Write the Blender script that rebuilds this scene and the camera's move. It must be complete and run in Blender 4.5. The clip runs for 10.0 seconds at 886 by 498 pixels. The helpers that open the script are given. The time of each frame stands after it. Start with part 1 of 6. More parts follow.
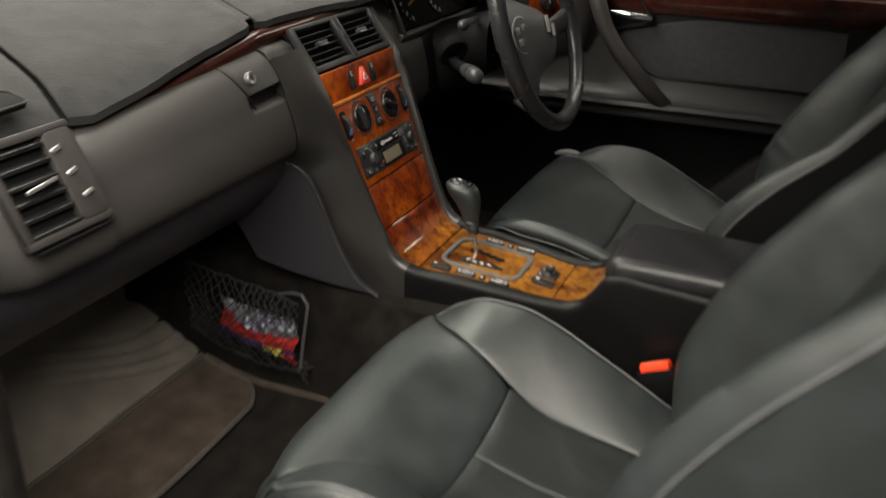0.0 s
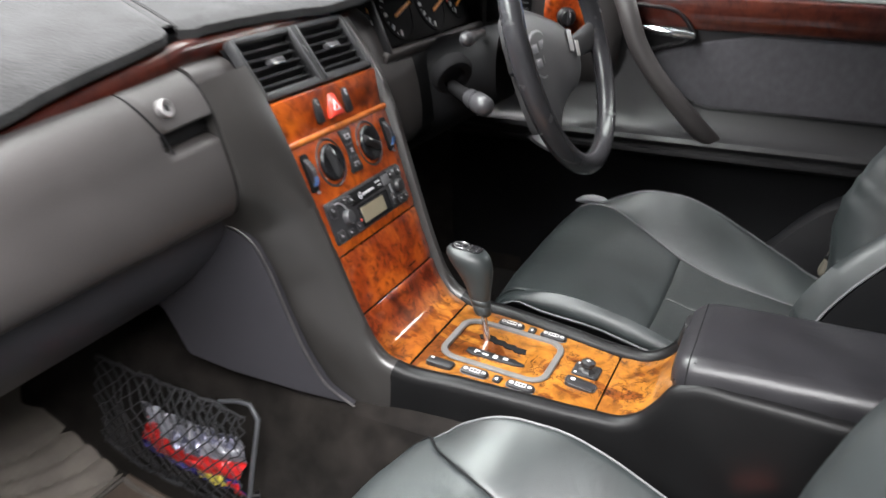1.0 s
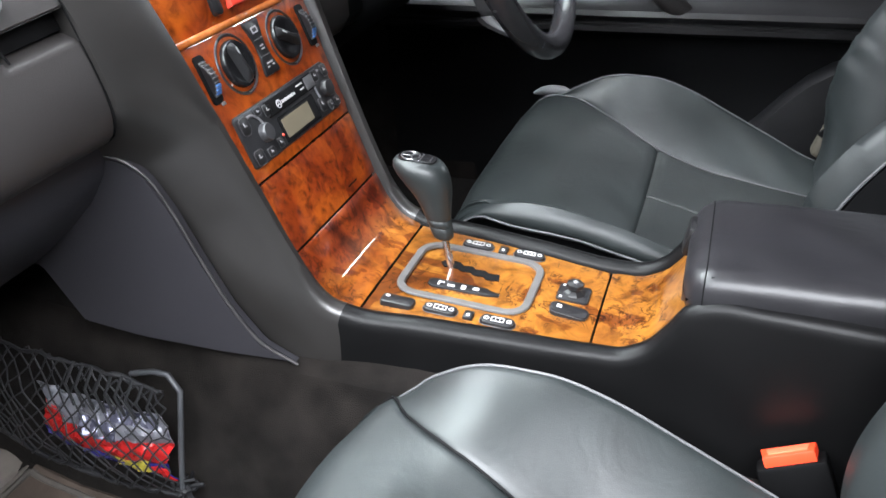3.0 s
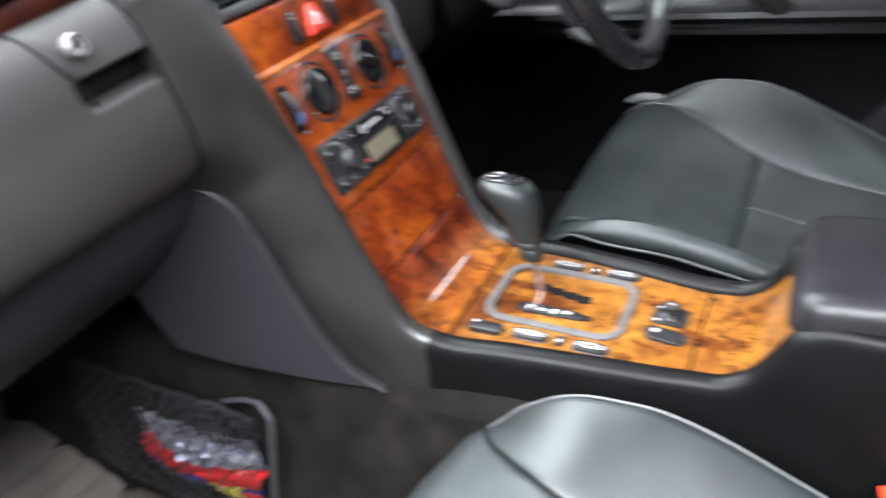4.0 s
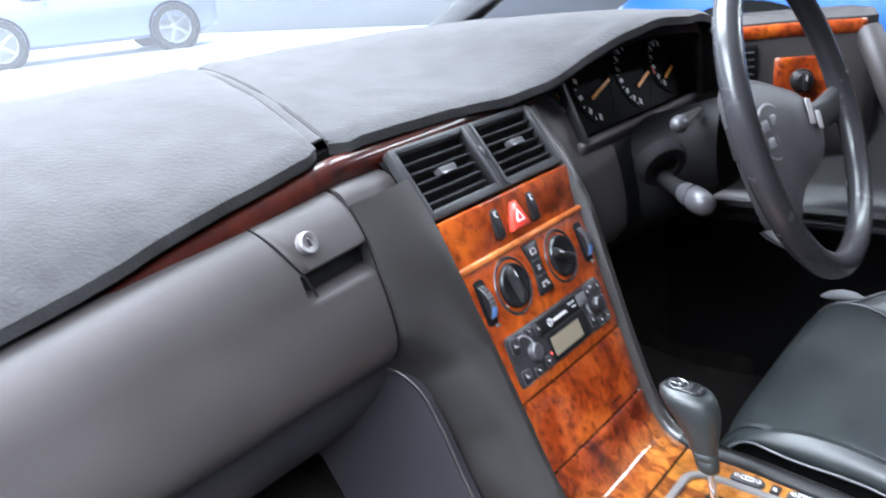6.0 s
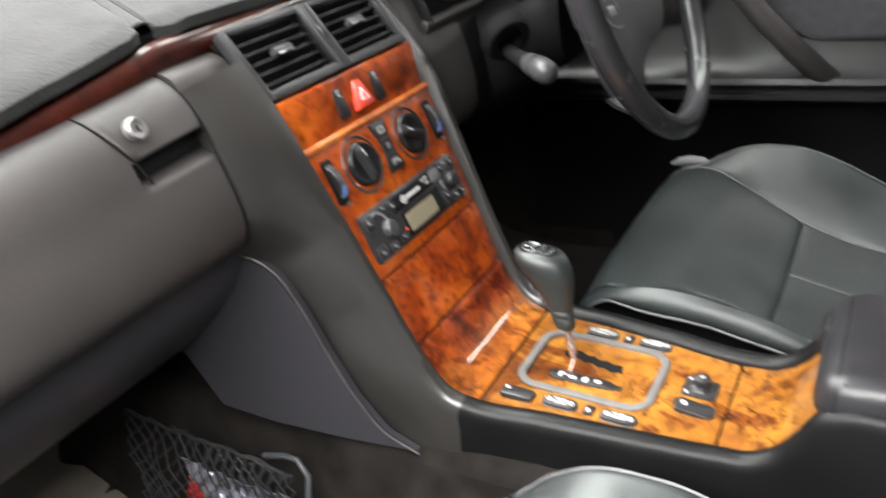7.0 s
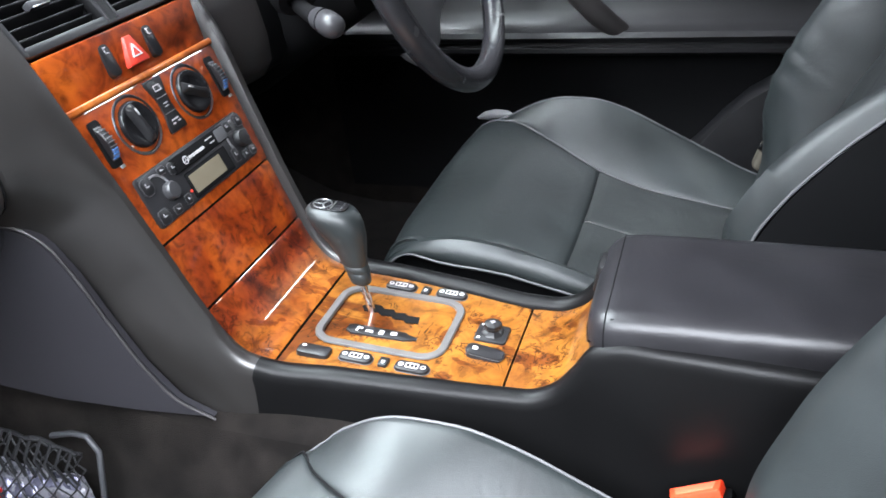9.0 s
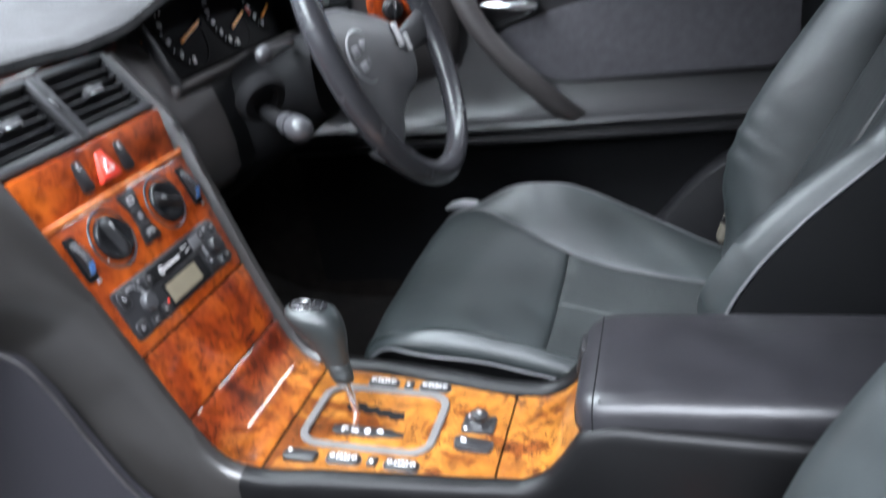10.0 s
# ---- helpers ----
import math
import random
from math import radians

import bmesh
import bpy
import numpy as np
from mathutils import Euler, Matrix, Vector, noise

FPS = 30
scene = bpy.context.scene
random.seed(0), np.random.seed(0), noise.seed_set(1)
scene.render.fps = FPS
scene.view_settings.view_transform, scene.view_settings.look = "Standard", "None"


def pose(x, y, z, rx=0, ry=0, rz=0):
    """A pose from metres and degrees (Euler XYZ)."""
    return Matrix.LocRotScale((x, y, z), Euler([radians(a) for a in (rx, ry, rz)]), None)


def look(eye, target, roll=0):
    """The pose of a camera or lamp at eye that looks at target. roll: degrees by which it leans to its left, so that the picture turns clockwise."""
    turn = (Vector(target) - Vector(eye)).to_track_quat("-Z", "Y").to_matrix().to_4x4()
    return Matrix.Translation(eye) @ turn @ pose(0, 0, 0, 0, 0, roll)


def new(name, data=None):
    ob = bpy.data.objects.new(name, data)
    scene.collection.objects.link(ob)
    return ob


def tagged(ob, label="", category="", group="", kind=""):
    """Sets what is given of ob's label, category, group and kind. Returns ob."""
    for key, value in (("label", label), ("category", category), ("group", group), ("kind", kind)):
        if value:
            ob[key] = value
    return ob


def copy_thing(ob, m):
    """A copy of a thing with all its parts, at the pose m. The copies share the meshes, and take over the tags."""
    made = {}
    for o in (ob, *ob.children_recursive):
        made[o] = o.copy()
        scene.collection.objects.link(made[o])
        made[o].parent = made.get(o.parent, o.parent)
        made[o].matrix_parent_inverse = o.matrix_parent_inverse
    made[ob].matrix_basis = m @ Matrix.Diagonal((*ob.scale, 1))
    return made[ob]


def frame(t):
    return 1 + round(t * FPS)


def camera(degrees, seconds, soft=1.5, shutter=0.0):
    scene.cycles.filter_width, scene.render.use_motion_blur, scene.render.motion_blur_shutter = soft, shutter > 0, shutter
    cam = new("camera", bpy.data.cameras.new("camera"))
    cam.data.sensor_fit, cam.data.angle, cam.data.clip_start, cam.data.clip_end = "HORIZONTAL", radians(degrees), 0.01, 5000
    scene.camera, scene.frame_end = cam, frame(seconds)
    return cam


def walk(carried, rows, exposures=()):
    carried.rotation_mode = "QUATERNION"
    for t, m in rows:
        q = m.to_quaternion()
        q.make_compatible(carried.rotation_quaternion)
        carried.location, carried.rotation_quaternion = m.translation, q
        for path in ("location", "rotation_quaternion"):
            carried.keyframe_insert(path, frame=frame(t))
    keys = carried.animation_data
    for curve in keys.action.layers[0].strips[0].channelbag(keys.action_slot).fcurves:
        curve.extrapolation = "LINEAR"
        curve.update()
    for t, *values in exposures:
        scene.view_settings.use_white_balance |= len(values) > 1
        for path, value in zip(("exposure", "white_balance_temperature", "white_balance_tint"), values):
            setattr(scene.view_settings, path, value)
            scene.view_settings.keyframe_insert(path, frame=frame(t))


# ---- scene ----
cam = camera(53.8, 10.0, shutter=0.75)
PATH = [
    (0, (-1.208, -0.312, 0.967), (0.461, 0.411, 0.137), 1.0),
    (0.5, (-1.046, -0.215, 0.929), (0.649, 0.488, 0.136), 2.7),
    (1, (-0.883, -0.162, 0.876), (0.820, 0.560, 0.116), 0.8),
    (1.5, (-0.775, -0.123, 0.808), (0.916, 0.536, -0.032), -1.4),
    (2, (-0.730, -0.093, 0.783), (0.932, 0.509, -0.153), -2.3),
    (2.5, (-0.722, -0.094, 0.788), (0.934, 0.499, -0.165), -2.5),
    (2.7, (-0.721, -0.094, 0.796), (0.937, 0.493, -0.156), -2.5),
    (3.8, (-0.703, -0.084, 0.811), (0.953, 0.546, -0.115), -4.6),
    (4, (-0.692, -0.093, 0.811), (0.895, 0.701, -0.112), -7.2),
    (4.5, (-0.692, -0.059, 0.857), (0.814, 0.923, -0.019), -6.8),
    (5, (-0.694, -0.054, 0.885), (0.809, 1.091, 0.229), -4.8),
    (5.2, (-0.696, -0.052, 0.885), (0.818, 1.124, 0.293), -4.3),
    (6.3, (-0.701, -0.102, 0.880), (0.814, 1.022, 0.216), -5.8),
    (6.5, (-0.699, -0.103, 0.866), (0.839, 0.958, 0.153), -6.5),
    (7, (-0.696, -0.121, 0.847), (0.876, 0.797, 0.018), -7.5),
    (7.5, (-0.695, -0.144, 0.833), (0.914, 0.649, -0.053), -7.3),
    (8, (-0.688, -0.163, 0.833), (0.944, 0.535, -0.092), -6.8),
    (8.5, (-0.682, -0.172, 0.836), (0.960, 0.474, -0.107), -6.3),
    (9, (-0.676, -0.172, 0.835), (0.985, 0.421, -0.106), -5.6),
    (9.5, (-0.674, -0.171, 0.836), (1.010, 0.391, -0.086), -6.1),
    (10, (-0.682, -0.163, 0.842), (1.089, 0.362, 0.074), -8.0),
]
EXPOSURES = [(0.0, -0.33, 7350, 8), (0.5, 0.6, 6600, 10), (1.0, 1.02, 6400, 11), (1.5, 0.95, 6450, 10), (2.7, 1.0, 6080, 10), (3.8, 1.05, 5980, 10), (4.5, 1.18, 5980, 11),
             (5.0, 1.33, 5700, 15), (5.2, 1.65, 5500, 16), (6.3, 1.25, 5850, 10), (7.0, 1.13, 6550, 9), (8.0, 1.15, 5970, 10), (9.2, 1.21, 5850, 10), (10.0, 1.28, 5750, 10)]
walk(cam, [(t, look(eye, target, roll)) for t, eye, target, roll in PATH], EXPOSURES)

# ---- world and lamps ----
world = bpy.data.worlds.new("showroom_air")
scene.world = world
world.use_nodes = True
world.node_tree.nodes["Background"].inputs["Color"].default_value = (0.88, 0.94, 1.0, 1)
world.node_tree.nodes["Background"].inputs["Strength"].default_value = 1.5

GROUND = -0.16
CEILING = 2.7


def unseen_lamp(x, y, sx, sy, power, color=(1.0, 0.985, 0.97)):
    data = bpy.data.lights.new("unseen_lamp", "AREA")
    data.shape, data.size, data.size_y, data.energy, data.color = "RECTANGLE", sx, sy, power, color
    ob = new("unseen_lamp", data)
    ob.matrix_world = pose(x, y, CEILING - 0.09)
    return ob


# Unseen lamps, added to brighten the cabin and set highlights on seats and wood.
for lx, ly, sx, sy, power in ((-2.35, 0.0, 2.5, 4.2, 450), (0.3, 1.9, 1.6, 2.6, 200), (1.6, -0.5, 0.6, 2.4, 40), (4.4, -2.45, 2.6, 0.40, 72)):
    unseen_lamp(lx, ly, sx, sy, power)


# ---- materials ----
def material(name, color, rough=0.5, metal=0.0, spread=0.0, scale=40.0, bump=0.0, bump_scale=400.0, coat=0.0, emit=0.0, sheen=0.0, ior=1.5, spec=0.5, crease=0.0, polish=0.0):
    m = bpy.data.materials.new(name)
    m.use_nodes = True
    nt = m.node_tree
    b = nt.nodes["Principled BSDF"]
    b.inputs["Base Color"].default_value = (*color, 1)
    b.inputs["Roughness"].default_value = rough
    b.inputs["Metallic"].default_value = metal
    b.inputs["IOR"].default_value = ior
    b.inputs["Specular IOR Level"].default_value = spec
    b.inputs["Coat Weight"].default_value = coat
    b.inputs["Coat Roughness"].default_value = 0.04
    b.inputs["Sheen Weight"].default_value = sheen
    if emit:
        b.inputs["Emission Color"].default_value = (*color, 1)
        b.inputs["Emission Strength"].default_value = emit
    tc = nt.nodes.new("ShaderNodeTexCoord")
    if spread:
        big = nt.nodes.new("ShaderNodeTexNoise")
        big.inputs["Scale"].default_value, big.inputs["Detail"].default_value = scale, 6
        ramp = nt.nodes.new("ShaderNodeMapRange")
        ramp.inputs["From Min"].default_value, ramp.inputs["From Max"].default_value = 0.3, 0.7
        ramp.inputs["To Min"].default_value, ramp.inputs["To Max"].default_value = 1 - spread, 1 + spread
        mix = nt.nodes.new("ShaderNodeVectorMath")
        mix.operation = "SCALE"
        mix.inputs[0].default_value = color
        nt.links.new(tc.outputs["Object"], big.inputs["Vector"])
        nt.links.new(big.outputs["Fac"], ramp.inputs["Value"])
        nt.links.new(ramp.outputs["Result"], mix.inputs["Scale"])
        nt.links.new(mix.outputs["Vector"], b.inputs["Base Color"])
        rr = nt.nodes.new("ShaderNodeMapRange")
        rr.inputs["From Min"].default_value, rr.inputs["From Max"].default_value = 0.3, 0.7
        rr.inputs["To Min"].default_value, rr.inputs["To Max"].default_value = max(0.02, rough - 0.03), min(1, rough + 0.03)
        nt.links.new(big.outputs["Fac"], rr.inputs["Value"])
        if polish:
            # patches rubbed smooth by use, hand-sized
            rub = nt.nodes.new("ShaderNodeTexNoise")
            rub.inputs["Scale"].default_value, rub.inputs["Detail"].default_value = 8, 4
            rr.inputs["To Min"].default_value, rr.inputs["To Max"].default_value = rough - polish, rough + polish
            nt.links.new(tc.outputs["Object"], rub.inputs["Vector"])
            nt.links.new(rub.outputs["Fac"], rr.inputs["Value"])
        nt.links.new(rr.outputs["Result"], b.inputs["Roughness"])
    if bump:
        fine = nt.nodes.new("ShaderNodeTexNoise")
        fine.inputs["Scale"].default_value, fine.inputs["Detail"].default_value = bump_scale, 3
        bp = nt.nodes.new("ShaderNodeBump")
        bp.inputs["Strength"].default_value, bp.inputs["Distance"].default_value = bump, 0.001
        nt.links.new(tc.outputs["Object"], fine.inputs["Vector"])
        nt.links.new(fine.outputs["Fac"], bp.inputs["Height"])
        nt.links.new(bp.outputs["Normal"], b.inputs["Normal"])
        if crease:
            # long soft wrinkles, broken up by a slow noise
            fold = nt.nodes.new("ShaderNodeTexNoise")
            fold.inputs["Scale"].default_value, fold.inputs["Detail"].default_value, fold.inputs["Distortion"].default_value = 17, 3, 1.6
            slow = nt.nodes.new("ShaderNodeBump")
            slow.inputs["Strength"].default_value, slow.inputs["Distance"].default_value = crease, 0.008
            nt.links.new(tc.outputs["Object"], fold.inputs["Vector"])
            nt.links.new(fold.outputs["Fac"], slow.inputs["Height"])
            nt.links.new(slow.outputs["Normal"], bp.inputs["Normal"])
    return m


def burl(name, dark, mid, light, scale=1.0, eyes=0.6, blotch=0.5, veins=0.0, grade=None):
    """Lacquered burl veneer: clouds of tone, warped mottling, dark eyes and blotches under a clear coat."""
    m = bpy.data.materials.new(name)
    m.use_nodes = True
    nt = m.node_tree
    b = nt.nodes["Principled BSDF"]
    tc = nt.nodes.new("ShaderNodeTexCoord")

    def noise_node(sc, detail, warp, rough=0.55):
        n = nt.nodes.new("ShaderNodeTexNoise")
        n.inputs["Scale"].default_value, n.inputs["Detail"].default_value, n.inputs["Distortion"].default_value, n.inputs["Roughness"].default_value = sc * scale, detail, warp, rough
        nt.links.new(tc.outputs["Object"], n.inputs["Vector"])
        return n

    def ramp(src, stops):
        r = nt.nodes.new("ShaderNodeValToRGB")
        e = r.color_ramp.elements
        e[0].position, e[0].color = stops[0][0], (*stops[0][1], 1)
        e[1].position, e[1].color = stops[-1][0], (*stops[-1][1], 1)
        for p, c in stops[1:-1]:
            e.new(p).color = (*c, 1)
        nt.links.new(src, r.inputs["Fac"])
        return r

    def multiply(a, c, f):
        x = nt.nodes.new("ShaderNodeMix")
        x.data_type, x.blend_type = "RGBA", "MULTIPLY"
        x.inputs["Factor"].default_value = f
        nt.links.new(a, x.inputs["A"])
        nt.links.new(c, x.inputs["B"])
        return x.outputs["Result"]

    tone = ramp(noise_node(11, 3, 0.8).outputs["Fac"], [(0.30, dark), (0.48, mid), (0.70, light)])
    mott = ramp(noise_node(48, 7, 1.2, 0.62).outputs["Fac"], [(0.30, (0.30, 0.20, 0.16)), (0.46, (0.82, 0.76, 0.70)), (0.62, (1.12, 1.10, 1.05))])
    warp = noise_node(30, 4, 0.5)
    add = nt.nodes.new("ShaderNodeVectorMath")
    add.operation = "MULTIPLY_ADD"
    add.inputs[1].default_value = (0.022, 0.022, 0.022)
    nt.links.new(warp.outputs["Color"], add.inputs[0])
    nt.links.new(tc.outputs["Object"], add.inputs[2])
    vor = nt.nodes.new("ShaderNodeTexVoronoi")
    vor.inputs["Scale"].default_value = 62 * scale
    nt.links.new(add.outputs["Vector"], vor.inputs["Vector"])
    eye = ramp(vor.outputs["Distance"], [(0.05, (0.22, 0.10, 0.06)), (0.30, (0.85, 0.78, 0.72)), (0.55, (1.0, 1.0, 1.0))])
    blot = ramp(noise_node(24, 5, 2.4).outputs["Fac"], [(0.33, (0.16, 0.07, 0.035)), (0.43, (0.75, 0.66, 0.60)), (0.50, (1.0, 1.0, 1.0))])
    base = tone.outputs["Color"]
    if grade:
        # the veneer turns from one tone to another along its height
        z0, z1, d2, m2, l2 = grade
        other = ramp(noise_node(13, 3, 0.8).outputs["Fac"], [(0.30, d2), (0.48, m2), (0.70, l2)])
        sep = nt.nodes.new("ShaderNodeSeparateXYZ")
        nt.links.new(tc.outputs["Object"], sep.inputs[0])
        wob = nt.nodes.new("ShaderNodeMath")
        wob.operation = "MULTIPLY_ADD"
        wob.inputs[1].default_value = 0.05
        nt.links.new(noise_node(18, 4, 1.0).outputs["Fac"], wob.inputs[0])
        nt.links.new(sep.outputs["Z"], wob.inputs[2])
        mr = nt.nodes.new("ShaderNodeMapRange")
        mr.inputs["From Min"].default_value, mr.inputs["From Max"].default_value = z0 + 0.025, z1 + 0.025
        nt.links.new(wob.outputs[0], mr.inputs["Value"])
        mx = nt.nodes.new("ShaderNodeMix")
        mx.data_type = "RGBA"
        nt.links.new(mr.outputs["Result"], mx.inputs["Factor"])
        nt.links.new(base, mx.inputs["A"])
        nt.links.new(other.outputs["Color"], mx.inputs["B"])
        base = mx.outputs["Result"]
    col = multiply(base, mott.outputs["Color"], 0.75)
    if veins:
        line = ramp(noise_node(34, 5, 1.6).outputs["Fac"], [(0.455, (1.0, 1.0, 1.0)), (0.475, (0.18, 0.10, 0.06)), (0.485, (0.25, 0.15, 0.09)), (0.505, (1.0, 1.0, 1.0))])
        mask = ramp(noise_node(20, 3, 0.5).outputs["Fac"], [(0.46, (1.0, 1.0, 1.0)), (0.56, (0.0, 0.0, 0.0))])
        keep = nt.nodes.new("ShaderNodeMix")
        keep.data_type, keep.blend_type = "RGBA", "SCREEN"
        keep.inputs["Factor"].default_value = 1.0
        nt.links.new(line.outputs["Color"], keep.inputs["A"])
        nt.links.new(mask.outputs["Color"], keep.inputs["B"])
        col = multiply(col, keep.outputs["Result"], veins)
        patch = ramp(noise_node(15, 6, 0.9, 0.6).outputs["Fac"], [(0.40, (0.42, 0.25, 0.20)), (0.425, (0.50, 0.34, 0.28)), (0.44, (1.0, 1.0, 1.0))])
        col = multiply(col, patch.outputs["Color"], 0.85)
    col = multiply(col, eye.outputs["Color"], eyes)
    col = multiply(col, blot.outputs["Color"], blotch)
    nt.links.new(col, b.inputs["Base Color"])
    b.inputs["Roughness"].default_value = 0.4
    b.inputs["Specular IOR Level"].default_value = 0.2
    b.inputs["Coat Weight"].default_value = 0.8
    b.inputs["Coat Roughness"].default_value = 0.03
    return m


def glass(name, tint=(1, 1, 1), glare=0.0):
    m = bpy.data.materials.new(name)
    m.use_nodes = True
    nt = m.node_tree
    nt.nodes.remove(nt.nodes["Principled BSDF"])
    tr, gl, mx = (nt.nodes.new("ShaderNode" + k) for k in ("BsdfTransparent", "BsdfGlossy", "MixShader"))
    tr.inputs["Color"].default_value = (*tint, 1)
    gl.inputs["Roughness"].default_value = 0.02
    mx.inputs[0].default_value = 0.05
    nt.links.new(tr.outputs[0], mx.inputs[1])
    nt.links.new(gl.outputs[0], mx.inputs[2])
    out = mx.outputs[0]
    if glare:
        # a thin, uneven pale film imitating a veil of glare over the pane
        film, over, blot = (nt.nodes.new("ShaderNode" + k) for k in ("BsdfTranslucent", "MixShader", "TexNoise"))
        film.inputs["Color"].default_value = (0.8, 0.82, 0.88, 1)
        blot.inputs["Scale"].default_value, blot.inputs["Detail"].default_value = 3.0, 4
        amount = nt.nodes.new("ShaderNodeMapRange")
        amount.inputs["To Min"].default_value, amount.inputs["To Max"].default_value = 0.6 * glare, 1.4 * glare
        nt.links.new(blot.outputs["Fac"], amount.inputs["Value"])
        nt.links.new(amount.outputs["Result"], over.inputs[0])
        nt.links.new(out, over.inputs[1])
        nt.links.new(film.outputs[0], over.inputs[2])
        out = over.outputs[0]
    nt.links.new(out, nt.nodes["Material Output"].inputs["Surface"])
    return m


DASH = material("soft_touch_dash", (0.037, 0.0335, 0.0328), 0.47, spread=0.10, scale=14, bump=0.25, bump_scale=900)
CONSOLE = material("console_plastic", (0.007, 0.007, 0.0077), 0.43, spread=0.08, scale=18, bump=0.12, bump_scale=900, spec=0.5)
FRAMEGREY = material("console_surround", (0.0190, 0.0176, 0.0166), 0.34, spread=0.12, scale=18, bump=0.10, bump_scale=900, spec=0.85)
TRIMGREY = material("kick_panel_plastic", (0.0252, 0.0243, 0.0288), 0.5, spread=0.08, scale=12, bump=0.2, bump_scale=700)
# kick panel plastic again, lightened to make up for missing bounce light
KNEELIGHT = material("kick_plastic_lightened", (0.044, 0.043, 0.050), 0.42, spread=0.08, scale=12, bump=0.2, bump_scale=700)
# rear console side, darkened for the shade between seat and tunnel
SIDESHADE = material("console_side_shade", (0.0040, 0.0040, 0.0042), 0.40, spread=0.08, scale=18, bump=0.15, bump_scale=900, spec=0.21)
VENTGREY = material("vent_frame_plastic", (0.019, 0.0195, 0.021), 0.38, spread=0.06, scale=40)
LOCKMETAL = material("lock_metal", (0.36, 0.35, 0.35), 0.38, 0.8)
EDGELIGHT = material("edge_highlight_grey", (0.050, 0.047, 0.048), 0.45, spread=0.35, scale=60)
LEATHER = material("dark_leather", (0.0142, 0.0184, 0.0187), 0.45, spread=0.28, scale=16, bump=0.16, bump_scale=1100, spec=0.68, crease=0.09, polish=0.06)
LEATHER_SOFT = material("perforated_leather", (0.0115, 0.0140, 0.0142), 0.44, spread=0.12, scale=22, bump=0.16, bump_scale=700, spec=0.65, crease=0.12)
RIMLEATHER = material("worn_rim_leather", (0.030, 0.030, 0.033), 0.25, spread=0.08, scale=30, bump=0.06, bump_scale=900)
PADGREY = material("pad_vinyl", (0.045, 0.045, 0.047), 0.42, spread=0.08, scale=30, bump=0.15, bump_scale=900)
SILVERPRINT = material("silver_print", (0.7, 0.7, 0.7), 0.3, 0.6)
DOORCLOTH = material("door_insert_vinyl", (0.052, 0.051, 0.056), 0.7, spread=0.12, scale=70, bump=0.2, bump_scale=700, spec=0.12)
DOORPLASTIC = material("door_plastic", (0.0128, 0.0125, 0.0133), 0.38, spread=0.1, scale=14, bump=0.15, bump_scale=800, spec=0.5)
# black vinyl of the column shroud; elsewhere shade put into the colour
VINYLSHADE = material("black_vinyl_and_shade", (0.0045, 0.0047, 0.0052), 0.6, spread=0.1, scale=20, spec=0.15)
FLAPGREY = material("pale_grey_plastic", (0.26, 0.265, 0.275), 0.4, spread=0.06, scale=60)
PIPING = material("seat_piping", (0.100, 0.102, 0.107), 0.42, spread=0.1, scale=60)
ARMLEATHER = material("armrest_vinyl", (0.0155, 0.0150, 0.0169), 0.36, spread=0.2, scale=20, bump=0.12, bump_scale=900, spec=0.5, crease=0.08)
BLACK = material("black_plastic", (0.012, 0.012, 0.013), 0.38, spread=0.1, scale=60)
RUBBERBLACK = material("tyre_rubber", (0.02, 0.02, 0.021), 0.8, spread=0.1, scale=12)
BLACKMATTE = material("black_matte", (0.005, 0.005, 0.0055), 0.75, spread=0.15, scale=30, spec=0.15)
RINGGREY = material("gate_ring_plastic", (0.100, 0.097, 0.094), 0.42, spread=0.15, scale=60)
RUBBER = material("grey_ring_plastic", (0.095, 0.096, 0.10), 0.45, spread=0.06, scale=60)
CARPET = material("black_carpet", (0.0108, 0.0092, 0.0082), 0.95, spread=0.5, scale=30, bump=1.0, bump_scale=900, sheen=0.03, spec=0.08)
FLOORMAT = material("brown_floor_mat", (0.060, 0.046, 0.037), 0.9, spread=0.35, scale=20, bump=0.8, bump_scale=520, spec=0.2)
TOEPANEL = material("toe_panel_vinyl", (0.140, 0.123, 0.108), 0.7, spread=0.25, scale=14, bump=0.3, bump_scale=300, spec=0.3)
MATHEM = material("mat_hem", (0.062, 0.054, 0.047), 0.85, spread=0.15, scale=120, bump=0.6, bump_scale=500)
DASHMAT = material("grey_dash_fleece", (0.0155, 0.0158, 0.0164), 0.95, spread=0.55, scale=28, bump=1.0, bump_scale=300, sheen=0.06)
JOINTSHADE = material("joint_shade_fleece", (0.0055, 0.0056, 0.006), 0.95, spread=0.4, scale=120, sheen=0.05)
CHROME = material("chrome", (0.75, 0.75, 0.76), 0.12, 1.0)
SATIN = material("satin_metal", (0.55, 0.55, 0.56), 0.28, 1.0)
WHITE = material("white_print", (0.62, 0.62, 0.62), 0.5)
MARKGREY = material("grey_print", (0.40, 0.40, 0.41), 0.5)
RED = material("hazard_red", (0.82, 0.062, 0.035), 0.3, coat=0.6)
BUCKLEBLACK = material("buckle_black", (0.0022, 0.0022, 0.0024), 0.6, spec=0.08)
BUCKLE = material("buckle_red", (0.85, 0.055, 0.015), 0.35)
BUCKLEPALE = material("buckle_pale", (0.90, 0.13, 0.06), 0.3)
ORANGE = material("needle_orange", (0.95, 0.33, 0.02), 0.45)
BLUE = material("blue_print", (0.08, 0.22, 0.55), 0.4)
LCD = material("lcd_olive", (0.21, 0.185, 0.13), 0.25, spread=0.05, scale=40)
